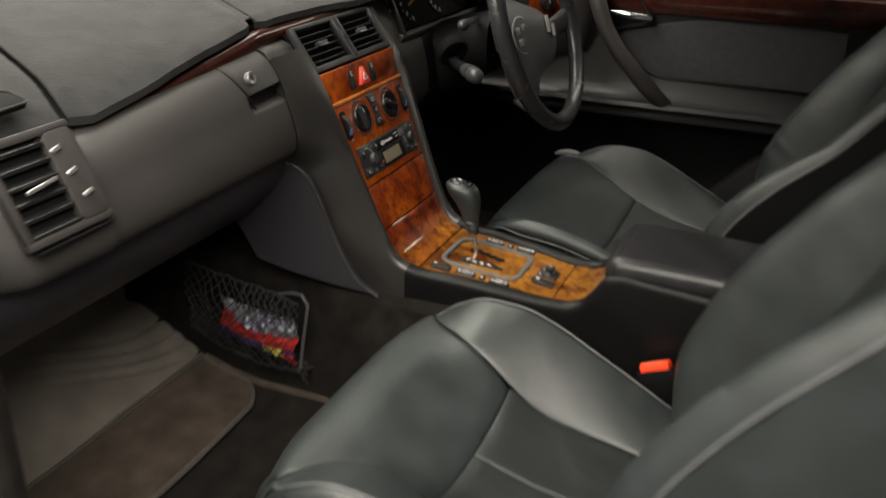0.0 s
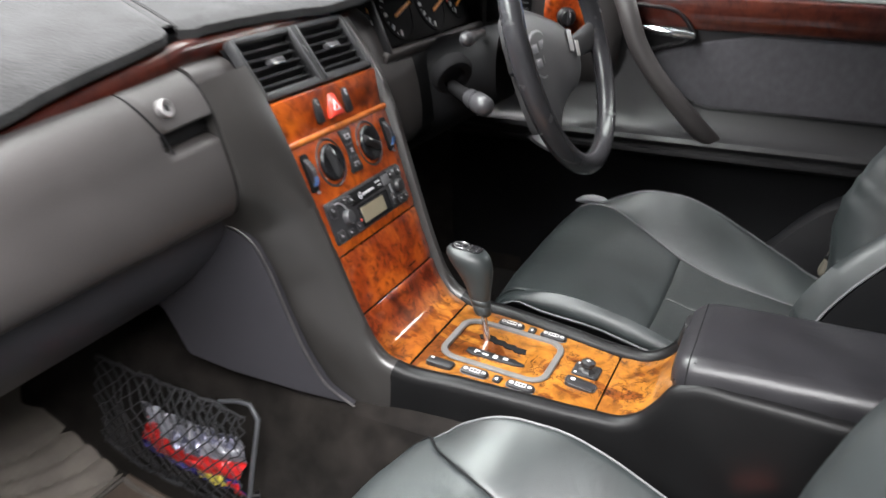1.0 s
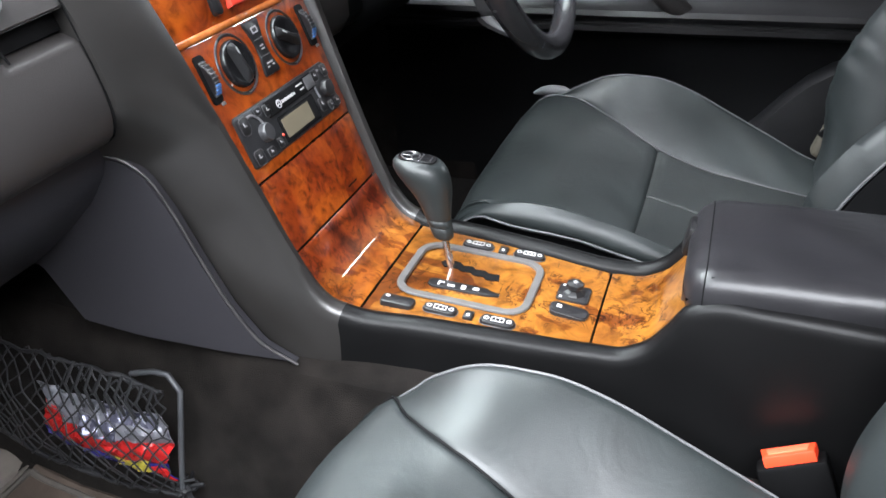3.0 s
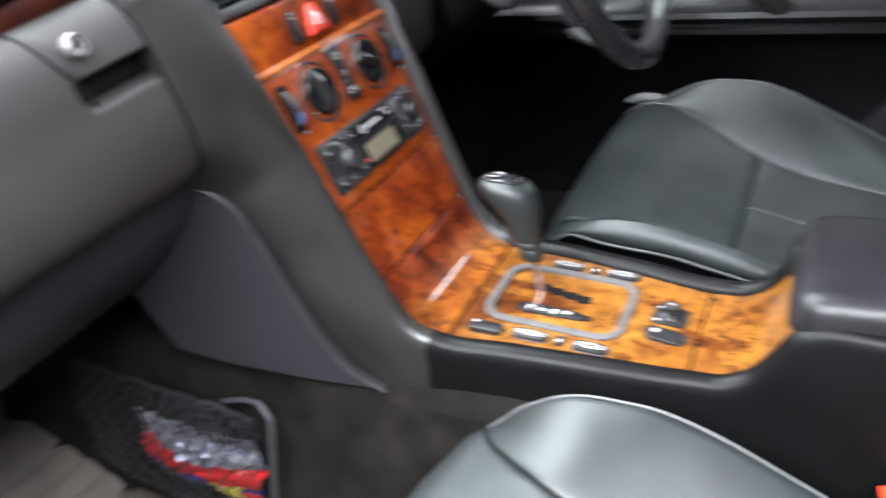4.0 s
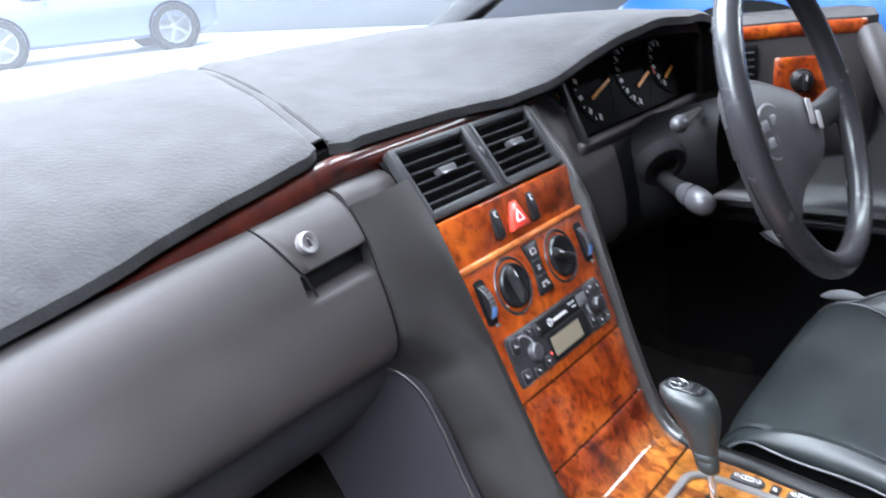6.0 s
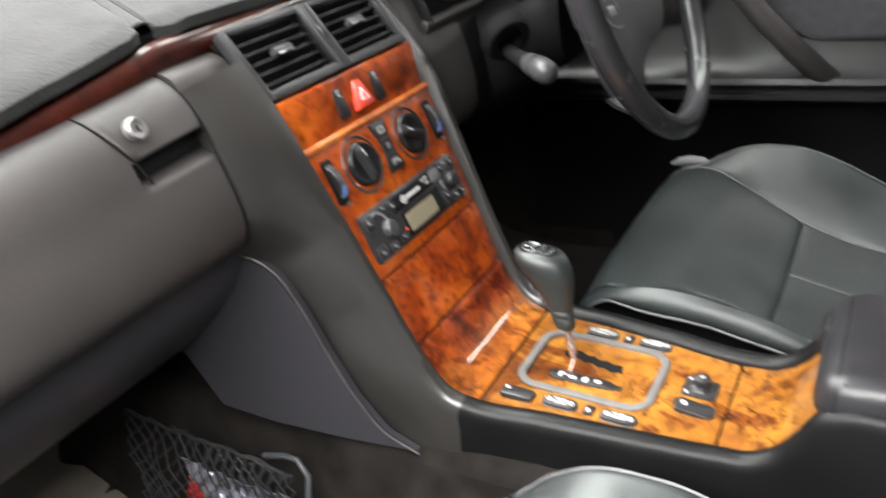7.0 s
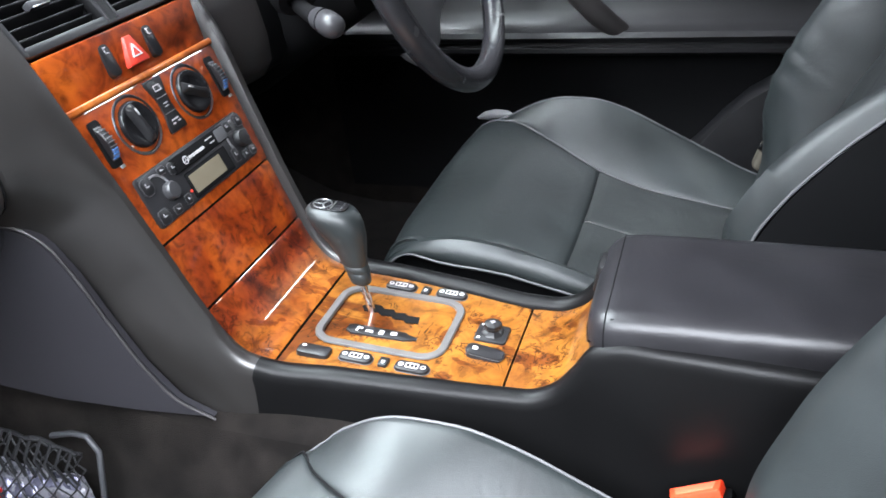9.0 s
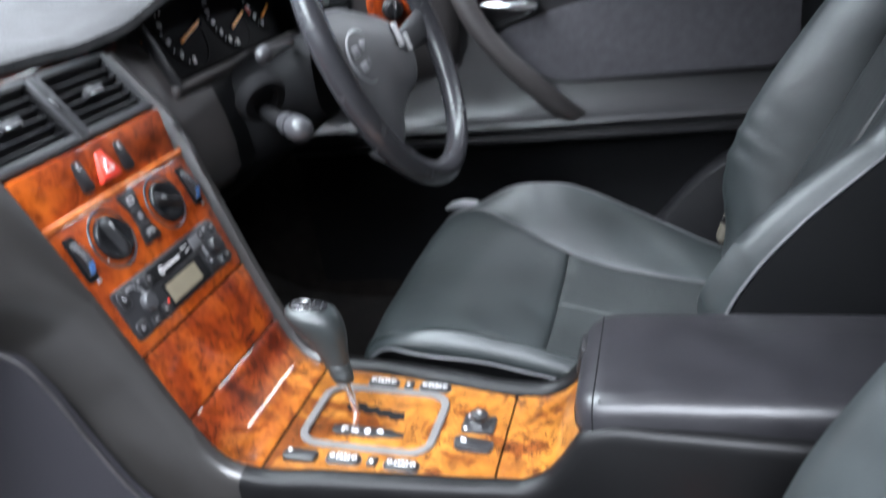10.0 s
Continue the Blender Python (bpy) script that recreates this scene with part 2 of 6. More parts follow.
WOOD_RED = burl("stack_burl", (0.145, 0.020, 0.003), (0.38, 0.066, 0.005), (0.53, 0.120, 0.008), 1.0, 0.65, 0.55)
WOOD_LID = burl("lid_burl", (0.080, 0.010, 0.002), (0.25, 0.037, 0.003), (0.48, 0.110, 0.009), 1.25, 0.85, 0.6)
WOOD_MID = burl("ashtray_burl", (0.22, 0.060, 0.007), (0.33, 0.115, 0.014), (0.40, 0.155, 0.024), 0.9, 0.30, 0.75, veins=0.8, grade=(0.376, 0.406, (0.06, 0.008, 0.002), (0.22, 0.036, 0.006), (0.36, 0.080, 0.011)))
WOOD_GOLD = burl("gear_burl", (0.130, 0.040, 0.006), (0.245, 0.098, 0.012), (0.31, 0.142, 0.022), 0.8, 0.30, 0.55, veins=1.0)
# stack burl tinted lighter, imitating the pale reflection along the ledge
WOOD_LEDGE_LIT = burl("ledge_burl_lit", (0.24, 0.050, 0.006), (0.42, 0.105, 0.013), (0.54, 0.175, 0.035), 0.8, 0.3, 0.25)
WOOD_DARK = burl("strip_burl", (0.018, 0.0034, 0.0024), (0.044, 0.007, 0.0036), (0.080, 0.015, 0.006), 0.7, 0.4, 0.6)
GLASS = glass("clear_glass", (0.93, 0.97, 0.95))
GLAREGLASS = glass("glare_windscreen_glass", (0.93, 0.97, 0.95), 0.02)
HEADLINER = material("headliner", (0.42, 0.417, 0.405), 0.9, spread=0.05, scale=30, bump=0.4, bump_scale=600)
PAINT = material("silver_paint", (0.62, 0.63, 0.65), 0.3, 0.3, coat=0.8)
PAINT_BLUE = material("bright_blue_paint", (0.015, 0.085, 0.32), 0.3, 0.1, coat=0.8)
PAINT_GREY = material("blue_grey_paint", (0.24, 0.27, 0.42), 0.3, 0.2, coat=0.8)
TINTED = material("tinted_glass", (0.012, 0.014, 0.016), 0.05)
DAYLIGHT = material("daylight_haze", (0.92, 0.95, 1.0), 0.9, emit=2.0)
CONCRETE = material("showroom_floor", (0.10, 0.10, 0.104), 0.4, spread=0.1, scale=1.5, bump=0.1, bump_scale=60)
FORECOURT = material("pale_forecourt", (0.62, 0.63, 0.65), 0.8, spread=0.08, scale=1.2)
# unseen walls and ceiling, toned to keep reflections in the cabin dark
WALL_DARK = material("unseen_wall_dark", (0.12, 0.12, 0.13), 0.7, spread=0.06, scale=2)
WALL = material("unseen_wall", (0.16, 0.165, 0.175), 0.7, spread=0.04, scale=2)
NET = material("net_cord", (0.010, 0.0103, 0.012), 0.65, spread=0.2, scale=200)
RADIOGREY = material("radio_plastic", (0.022, 0.022, 0.024), 0.32, spread=0.1, scale=50)
ARCGREY = material("arc_grey", (0.22, 0.22, 0.23), 0.3)
CAPGREY = material("cap_grey", (0.042, 0.042, 0.045), 0.32, spread=0.06, scale=60)
KNOBGREY = material("knob_grey", (0.075, 0.075, 0.08), 0.3, 0.4)
BEIGE = material("beige_plastic", (0.070, 0.063, 0.048), 0.5, spread=0.08, scale=30)
GRIPBLACK = material("grip_black", (0.016, 0.016, 0.017), 0.30, spread=0.1, scale=60)
GLOSSBLACK = material("gloss_black_knob", (0.010, 0.010, 0.011), 0.22)
BRACKET = material("bracket_plastic", (0.055, 0.057, 0.062), 0.45, spread=0.1, scale=60)


# ---- mesh helpers ----
SPOT = {}


def thing(name, at, label, category, group="", kind=""):
    ob = new(name)
    ob.empty_display_size = 0.05
    ob.location = at
    SPOT[ob.name] = Matrix.Translation(at)
    return tagged(ob, label, category, group, kind)


def finish(ob, mat, smooth=True, angle=40):
    ob.data.materials.append(mat)
    if smooth:
        ob.data.polygons.foreach_set("use_smooth", [True] * len(ob.data.polygons))
        ob.data.set_sharp_from_angle(angle=radians(angle))
    ob.data.update()


def part(name, bm, mat, parent=None, label="", smooth=True, angle=40):
    me = bpy.data.meshes.new(name)
    bmesh.ops.recalc_face_normals(bm, faces=bm.faces)
    bm.to_mesh(me)
    bm.free()
    ob = new(name, me)
    finish(ob, mat, smooth, angle)
    if parent:
        ob.parent = parent
        ob.matrix_parent_inverse = SPOT.get(parent.name, Matrix()).inverted()
    return tagged(ob, label)


def spline(pts, n):
    """A smooth line of n points through the given ones (any number of columns)."""
    p = np.array(pts, float)
    d = np.r_[0, np.cumsum(np.linalg.norm(np.diff(p[:, :3] if p.shape[1] > 3 else p, axis=0), axis=1))]
    m = np.gradient(p, d, axis=0)
    out = []
    for s in np.linspace(0, d[-1], n):
        i = min(max(np.searchsorted(d, s) - 1, 0), len(d) - 2)
        h = d[i + 1] - d[i]
        t = (s - d[i]) / h
        out.append((2 * t**3 - 3 * t**2 + 1) * p[i] + (t**3 - 2 * t**2 + t) * h * m[i] + (-2 * t**3 + 3 * t**2) * p[i + 1] + (t**3 - t**2) * h * m[i + 1])
    return np.array(out)


def loft(rows, closed=False, caps=False, loop=False):
    """Faces between rows of points; closed: each row is a ring; loop: the last row joins the first; caps: ends filled."""
    bm = bmesh.new()
    vs = [[bm.verts.new(tuple(p)) for p in r] for r in rows]
    n = len(vs[0])
    pairs = list(zip(vs, vs[1:])) + ([(vs[-1], vs[0])] if loop else [])
    for a, b in pairs:
        for j in range(n if closed else n - 1):
            k = (j + 1) % n
            bm.faces.new((a[j], a[k], b[k], b[j]))
    if caps:
        bm.faces.new(vs[0])
        bm.faces.new(vs[-1])
    return bm


def slab(rows, thick, axis=None):
    """A sheet of rows given a thickness along its own normals, with closed rims."""
    p = np.array(rows, float)
    du, dv = np.gradient(p, axis=0), np.gradient(p, axis=1)
    n = np.cross(du, dv)
    n /= np.linalg.norm(n, axis=2, keepdims=True) + 1e-12
    q = p + (np.array(axis) if axis is not None else n) * thick
    bm = bmesh.new()
    A = [[bm.verts.new(tuple(x)) for x in r] for r in p]
    B = [[bm.verts.new(tuple(x)) for x in r] for r in q]
    ni, nj = len(A), len(A[0])
    for i in range(ni - 1):
        for j in range(nj - 1):
            bm.faces.new((A[i][j], A[i][j + 1], A[i + 1][j + 1], A[i + 1][j]))
            bm.faces.new((B[i][j], B[i + 1][j], B[i + 1][j + 1], B[i][j + 1]))
    for i in range(ni - 1):
        for j in (0, nj - 1):
            bm.faces.new((A[i][j], A[i + 1][j], B[i + 1][j], B[i][j]))
    for j in range(nj - 1):
        for i in (0, ni - 1):
            bm.faces.new((A[i][j], A[i][j + 1], B[i][j + 1], B[i][j]))
    return bm


def tube(pts, r, seg=8, closed=False):
    p = [Vector(x) for x in pts]
    n = len(p)
    rows, up = [], None
    for i in range(n):
        a, b = (p[i - 1], p[(i + 1) % n]) if closed else (p[max(i - 1, 0)], p[min(i + 1, n - 1)])
        t = (b - a).normalized()
        if up is None:
            up = t.orthogonal().normalized()
        up = (up - t * up.dot(t)).normalized()
        side = t.cross(up)
        rad = r[i] if isinstance(r, (list, tuple, np.ndarray)) else r
        rows.append([p[i] + (up * math.cos(k) + side * math.sin(k)) * rad for k in np.linspace(0, 2 * math.pi, seg, endpoint=False)])
    return loft(rows, closed=True, caps=not closed, loop=closed)


def rbox(sx, sy, sz, r=0.004, seg=2, m=None):
    """A box with rounded edges, centred, moved by m."""
    bm = bmesh.new()
    bmesh.ops.create_cube(bm, size=1)
    bmesh.ops.scale(bm, vec=(sx, sy, sz), verts=bm.verts)
    bmesh.ops.bevel(bm, geom=bm.edges[:], offset=min(r, 0.49 * min(sx, sy, sz)), segments=seg, profile=0.5, affect="EDGES")
    if m:
        bmesh.ops.transform(bm, matrix=m, verts=bm.verts)
    return bm


def turned(profile, seg=32, m=None):
    """A solid of revolution round z from (radius, height) pairs."""
    rows = [[(r * math.cos(a), r * math.sin(a), h) for a in np.linspace(0, 2 * math.pi, seg, endpoint=False)] for r, h in profile]
    bm = loft(rows, closed=True, caps=True)
    if m:
        bmesh.ops.transform(bm, matrix=m, verts=bm.verts)
    return bm


def prism(outline, depth, m=None, r=0.0):
    """An outline in x, y pulled up by depth along z, with its upper edges eased by r."""
    bm = bmesh.new()
    low = [bm.verts.new((x, y, 0)) for x, y in outline]
    f = bm.faces.new(low)
    got = bmesh.ops.extrude_face_region(bm, geom=[f])
    top = [v for v in got["geom"] if isinstance(v, bmesh.types.BMVert)]
    bmesh.ops.translate(bm, vec=(0, 0, depth), verts=top)
    if r:
        edges = [e for e in bm.edges if all(v in top for v in e.verts)]
        bmesh.ops.bevel(bm, geom=edges, offset=r, segments=2, profile=0.5, affect="EDGES")
    if m:
        bmesh.ops.transform(bm, matrix=m, verts=bm.verts)
    return bm


def rounded(w, h, r, n=5):
    """Outline of a rounded rectangle w by h."""
    out = []
    for cx, cy, a in ((w / 2 - r, h / 2 - r, 0), (-w / 2 + r, h / 2 - r, 90), (-w / 2 + r, -h / 2 + r, 180), (w / 2 - r, -h / 2 + r, 270)):
        out += [(cx + r * math.cos(radians(a + k)), cy + r * math.sin(radians(a + k))) for k in np.linspace(0, 90, n)]
    return out


def joined(*bms):
    """Several bmeshes as one."""
    out = bmesh.new()
    for b in bms:
        me = bpy.data.meshes.new("scratch")
        b.to_mesh(me)
        b.free()
        out.from_mesh(me)
        bpy.data.meshes.remove(me)
    return out


def along(v, pts):
    return np.interp(v, [p[0] for p in pts], [p[1] for p in pts])


# ---- the large structure: cabin floor, tunnel ----
# Side line of the console: y, z and the half width of its wood, from the air vents down and back to the armrest.
LINE = [(0.432, 0.742, 0.117), (0.400, 0.703, 0.117), (0.372, 0.664, 0.118), (0.348, 0.618, 0.118), (0.323, 0.555, 0.113), (0.298, 0.491, 0.108), (0.271, 0.426, 0.103), (0.256, 0.397, 0.100), (0.240, 0.379, 0.098),
        (0.218, 0.370, 0.095), (0.150, 0.3638, 0.088), (0.075, 0.3569, 0.080), (0.000, 0.350, 0.072), (-0.030, 0.351, 0.071), (-0.052, 0.362, 0.070), (-0.070, 0.383, 0.070), (-0.086, 0.405, 0.070), (-0.105, 0.4125, 0.071), (-0.14, 0.412, 0.073), (-0.25, 0.406, 0.076), (-0.37, 0.398, 0.077), (-0.49, 0.388, 0.077)]
SIDE = spline(LINE, 230)


def line_at(y0, z0, y1, z1, n):
    """The stretch of the console's line between two of its places, as n rows of y, z, half width."""
    i0 = int(np.argmin(np.hypot(SIDE[:, 0] - y0, SIDE[:, 1] - z0)))
    i1 = int(np.argmin(np.hypot(SIDE[:, 0] - y1, SIDE[:, 1] - z1)))
    return SIDE[np.linspace(i0, i1, n).round().astype(int)]


def normals(rows):
    t = np.gradient(rows[:, :2], axis=0)
    t /= np.linalg.norm(t, axis=1, keepdims=True)
    return np.stack([t[:, 1], -t[:, 0]], 1)


def on_stack(x, v, h=0.0):
    """A pose on the sloping stack: x across, v up from the lid's seam, h out of it."""
    y, z = 0.298 + 0.366 * v - 0.930 * h, 0.491 + 0.930 * v + 0.366 * h
    return Matrix(((1, 0, 0, x), (0, 0.366, -0.930, y), (0, 0.930, 0.366, z), (0, 0, 0, 1)))


def on_gear(x, y, h=0.0):
    """A pose on the gear panel."""
    c, s = 0.9958, 0.0914
    return Matrix(((1, 0, 0, x), (0, c, -s, y - s * h), (0, s, c, 0.35 + 0.0917 * y + c * h), (0, 0, 0, 1)))


def veneer(y0, z0, y1, z1, n=14, cut=0.0012, lift=0.0, crown=0.0015):
    """One lacquered panel following the console's line, 5 mm thick."""
    rows = line_at(y0, z0, y1, z1, n).copy()
    t = np.gradient(rows[:, :2], axis=0)
    t /= np.linalg.norm(t, axis=1, keepdims=True)
    rows[0, :2] += t[0] * cut
    rows[-1, :2] -= t[-1] * cut
    nn = normals(rows)
    out = []
    for i, ((y, z, hw), (ny, nz)) in enumerate(zip(rows, nn)):
        ease = 0.0012 if i in (0, n - 1) else 0.0
        line = []
        for u in (-1, -0.985, -0.8, -0.5, 0, 0.5, 0.8, 0.985, 1):
            h = lift + crown * (1 - u * u) - ease - (0.0012 if abs(u) == 1 else 0)
            line.append((u * (hw - 0.0005), y + ny * h, z + nz * h))
        out.append(line)
    bm = slab(out, -0.005)
    return bm


# ---- cabin shell ----
def floor_height(y):
    return along(y, [(-0.9, 0.13), (0.46, 0.13), (0.56, 0.15), (0.72, 0.24), (0.95, 0.44)])


def tunnel_row(y):
    top = along(y, [(-0.9, 0.24), (-0.10, 0.26), (0.12, 0.325), (0.3, 0.335), (0.6, 0.38), (0.95, 0.47)])
    f = floor_height(y)
    base = max(f, 0.0)
    half = [(0.0, top + 0.004), (0.115, top), (0.140, top - 0.01), (0.156, top - 0.04), (0.164, top - 0.09), (0.170, max(base + 0.055, top - 0.14)), (0.175, base + 0.035), (0.181, base + 0.010), (0.25, base + 0.002)]
    pts = [(-x, y, z) for x, z in half[::-1]] + [(x, y, z) for x, z in half[1:]]
    return pts


ys = np.linspace(-0.9, 0.95, 38)
floor_rows = []
for y in ys:
    f = floor_height(y)
    floor_rows.append([(-0.74, y, f), (-0.6, y, f), (-0.42, y, f)] + tunnel_row(y) + [(0.42, y, f), (0.6, y, f), (0.74, y, f)])
cabin_floor = part("floor", slab(floor_rows, -0.03, (0, 0, 1)), CARPET)
tagged(cabin_floor, "black carpeted cabin floor with raised centre tunnel", "floor", kind="structure")

firewall = part("wall_front", rbox(1.5, 0.03, 0.62, 0.01, 1, pose(0, 0.93, 0.43)), BLACKMATTE)
tagged(firewall, "black bulkhead behind the dashboard", "wall", kind="structure")
sill_l = part("wall_sill", rbox(0.06, 1.9, 0.16, 0.02, 2, pose(-0.775, 0.0, 0.10)), CONSOLE)
tagged(sill_l, "dark plastic sill under the open passenger door", "sill", kind="structure")
sill_r = part("wall_sill_driver", rbox(0.06, 1.9, 0.16, 0.02, 2, pose(0.775, 0.0, 0.10)), CONSOLE)
tagged(sill_r, "dark plastic sill under the closed driver door", "sill", kind="structure")

for name, x in (("wall_footwell_passenger", -0.745), ("wall_footwell_driver", 0.755)):
    tagged(part(name, rbox(0.03, 0.62, 0.64, 0.01, 1, pose(x, 0.65, 0.42)), CARPET), "dark trimmed footwell side", "wall", kind="structure")

# ---- centre console ----
console = thing("centre_console", (0, 0.1, 0.33), "black plastic centre console with burl wood trim on the carpeted tunnel", "console")
STACK_SEC = [(0.000, -0.005), (0.0008, 0.002), (0.004, 0.0055), (0.010, 0.006), (0.018, 0.001), (0.029, -0.012), (0.042, -0.030), (0.054, -0.055), (0.062, -0.085), (0.066, -0.125)]
GEAR_SEC = [(0.000, -0.005), (0.0008, 0.002), (0.003, 0.0042), (0.008, 0.0050), (0.0120, 0.0040), (0.0146, 0.0008), (0.0160, -0.006), (0.0170, -0.018), (0.0182, -0.033), (0.0195, -0.047)]
REAR_SEC = [(0.000, -0.005), (0.0008, 0.002), (0.003, 0.0042), (0.0075, 0.0050), (0.0112, 0.0040), (0.0136, 0.0008), (0.0150, -0.006), (0.0165, -0.030), (0.019, -0.08), (0.023, -0.17)]
SN = normals(SIDE)


def smooth(v):
    v = min(max(v, 0.0), 1.0)
    return v * v * (3 - 2 * v)


for side in (-1, 1):
    rows = []
    for i in range(6, len(SIDE)):
        y, z, hw = SIDE[i]
        if side < 0 and z > 0.701 and y > 0.3:
            continue
        ny, nz = SN[i]
        a = min(max((z - 0.368) / 0.12, 0), 1) if y > 0.1 else 0.0
        a = a * a * (3 - 2 * a)
        b = min(max((0.06 - y) / 0.06, 0), 1)
        k = along(z, [(0.40, 0.46), (0.48, 0.50), (0.55, 0.72), (0.62, 1.0)])
        row = []
        for s, g, r in zip(STACK_SEC, GEAR_SEC, REAR_SEC):
            flat = smooth((z - 0.545) / 0.06) if side < 0 else 0.0
            run = along(s[0], [(0.0, 0.0), (0.010, 0.010), (0.018, 0.022), (0.042, 0.044), (0.062, 0.0645), (0.066, 0.0665)])
            level = along(run, [(0.0, 0.0), (0.012, 0.0055), (0.0645, along(z, [(0.60, -0.021), (0.62, -0.017), (0.66, -0.010), (0.70, -0.006)])), (0.0665, -0.03)])
            dx = a * ((1 - flat) * s[0] * k + flat * run) + (1 - a) * ((1 - b) * g[0] + b * r[0])
            sh = s[1] if s[1] > -0.03 else -0.03 + (s[1] + 0.03) * along(z, [(0.38, 0.2), (0.5, 0.7), (0.6, 1.0)])
            sh = (1 - flat) * sh + flat * level if s[0] > 0.005 else sh
            h = a * sh + (1 - a) * ((1 - b) * g[1] + b * r[1])
            deep = min(max((-0.002 - h) / 0.012, 0), 1) * (1 - a)
            fy, fz = ny * (1 - deep), nz * (1 - deep) + deep
            row.append((side * (hw + dx), y + fy * h, z + fz * h))
        tail = along(z, [(0.368, 0.02), (0.385, 0.35), (0.42, 1.0), (0.50, 1.0), (0.62, 0.3)]) if y > 0.2 else 0.02
        row.append((row[-1][0] + side * 0.001, row[-1][1] + 0.060 * tail, row[-1][2] - 0.030 * tail))
        rows.append(row)
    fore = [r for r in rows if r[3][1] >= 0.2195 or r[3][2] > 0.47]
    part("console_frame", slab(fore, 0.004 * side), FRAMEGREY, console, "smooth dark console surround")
    part("console_side", slab([fore[-1]] + [r for r in rows if not (r[3][1] >= 0.2195 or r[3][2] > 0.47)], 0.004 * side), SIDESHADE, console, "console side with a rolled upper edge, darkened for shade")
    joint = min(rows, key=lambda r: math.hypot(r[0][1] - 0.224, r[0][2] - 0.372))
    part("joint_line", tube([(x + side * 0.0006, y, z + 0.0004) for x, y, z in joint[1:-1]], 0.0013, 6), BLACKMATTE, console, "dark joint across the console side")

wood_label = "lacquered reddish burl wood panel"
part("upper_trim", rbox(0.2355, 0.047, 0.005, 0.001, 2, on_stack(0, 0.1615, -0.0020) @ pose(0, 0, 0, 9)), WOOD_RED, console, wood_label)
part("control_trim", veneer(0.348, 0.618, 0.298, 0.491, 14), WOOD_RED, console, wood_label)
part("ledge", rbox(0.2345, 0.0070, 0.0056, 0.0024, 3, on_stack(0, 0.1352, 0.0006)), WOOD_LEDGE_LIT, console, "rounded burl ledge across the stack")
lid = part("pocket_lid", veneer(0.298, 0.491, 0.271, 0.426, 8), WOOD_LID, console, wood_label)
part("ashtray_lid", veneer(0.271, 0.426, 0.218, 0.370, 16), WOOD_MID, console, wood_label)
part("gear_panel", veneer(0.218, 0.370, 0.0, 0.350, 14, crown=0.0005), WOOD_GOLD, console, "golden burl wood gear panel")
part("end_trim", veneer(0.0, 0.350, -0.090, 0.408, 14), WOOD_GOLD, console, "golden burl wood end piece curving upwards")
part("core", loft([[(x, y + ny * -0.008, z + nz * -0.008) for x in (-hw - 0.003, hw + 0.003)] for (y, z, hw), (ny, nz) in zip(SIDE, SN)]), BLACKMATTE, console)

# ---- armrest box ----
armrest = thing("armrest_box", (0, -0.28, 0.25), "dark grey vinyl armrest box behind the gear panel", "armrest")
arm_rows = []
for y, inset, drop in ((-0.0725, 0.027, 0.022), (-0.0735, 0.019, 0.0170), (-0.0765, 0.011, 0.0115), (-0.0820, 0.0050, 0.0062), (-0.0900, 0.0015, 0.0025), (-0.1000, 0.0, 0.0008), (-0.15, 0.0, 0.0), (-0.25, 0.0, 0.001), (-0.36, 0.0, 0.003), (-0.475, 0.0, 0.006), (-0.49, 0.01, 0.012)):
    z0, z1, w = 0.400 + 0.3 * inset, 0.4445 - drop, 0.083 - inset
    ring = []
    for cx, cz, a in ((w - 0.020, z1 - 0.020, 0), (-w + 0.020, z1 - 0.020, 90), (-w + 0.012, z0 + 0.012, 180), (w - 0.012, z0 + 0.012, 270)):
        rr = 0.020 if a < 180 else 0.012
        ring += [(cx + rr * math.cos(radians(a + k)), y, cz + rr * math.sin(radians(a + k))) for k in (0, 22, 45, 68, 90)]
    arm_rows.append(ring)
part("armrest_lid", loft(arm_rows, closed=True, caps=True), ARMLEATHER, armrest, "padded dark grey lid with rounded edges")
part("stitched_seam", tube([(-0.0735, y, 0.4395 - along(y, [(-0.48, 0.006), (-0.25, 0.001), (-0.09, 0.001)])) for y in np.linspace(-0.095, -0.47, 16)], 0.0011, 6), BLACKMATTE, armrest, "dark stitched seam")
part("end_seam", tube([(x, -0.0895 - 0.003 * math.cos(x * 18), z + 0.0003) for x, y, z in arm_rows[4][1:11]], 0.0006, 6), BLACKMATTE, armrest, "seam round the front cap")
part("box_body", rbox(0.150, 0.40, 0.17, 0.008, 2, pose(0, -0.295, 0.3255)), CONSOLE, armrest, "black box side")
part("latch", rbox(0.034, 0.012, 0.030, 0.005, 2, pose(0.035, -0.0740, 0.4190, 12)), CONSOLE, armrest, "black lid latch")

# ---- dashboard, passenger side ----
dash = thing("dashboard", (0, 0.6, 0.6), "anthracite dashboard with burl strip above a closed glovebox", "dashboard")


def dash_drop(x):
    return along(x, [(-0.75, -0.045), (-0.55, -0.033), (-0.35, -0.013), (-0.17, 0.0), (0.2, 0.0), (0.75, -0.03)])


FACE = [(0.428, 0.710), (0.416, 0.7065), (0.404, 0.6985), (0.394, 0.687), (0.384, 0.668), (0.376, 0.645), (0.367, 0.618), (0.362, 0.596), (0.361, 0.580), (0.365, 0.567), (0.376, 0.559), (0.400, 0.556)]
FACE_S = spline(FACE, 30)


def face_at(x, y, z, push=0.0):
    k = along(z, [(0.56, 0.0), (0.70, 1.0)])
    return (x, y + push, z + dash_drop(x) * k)


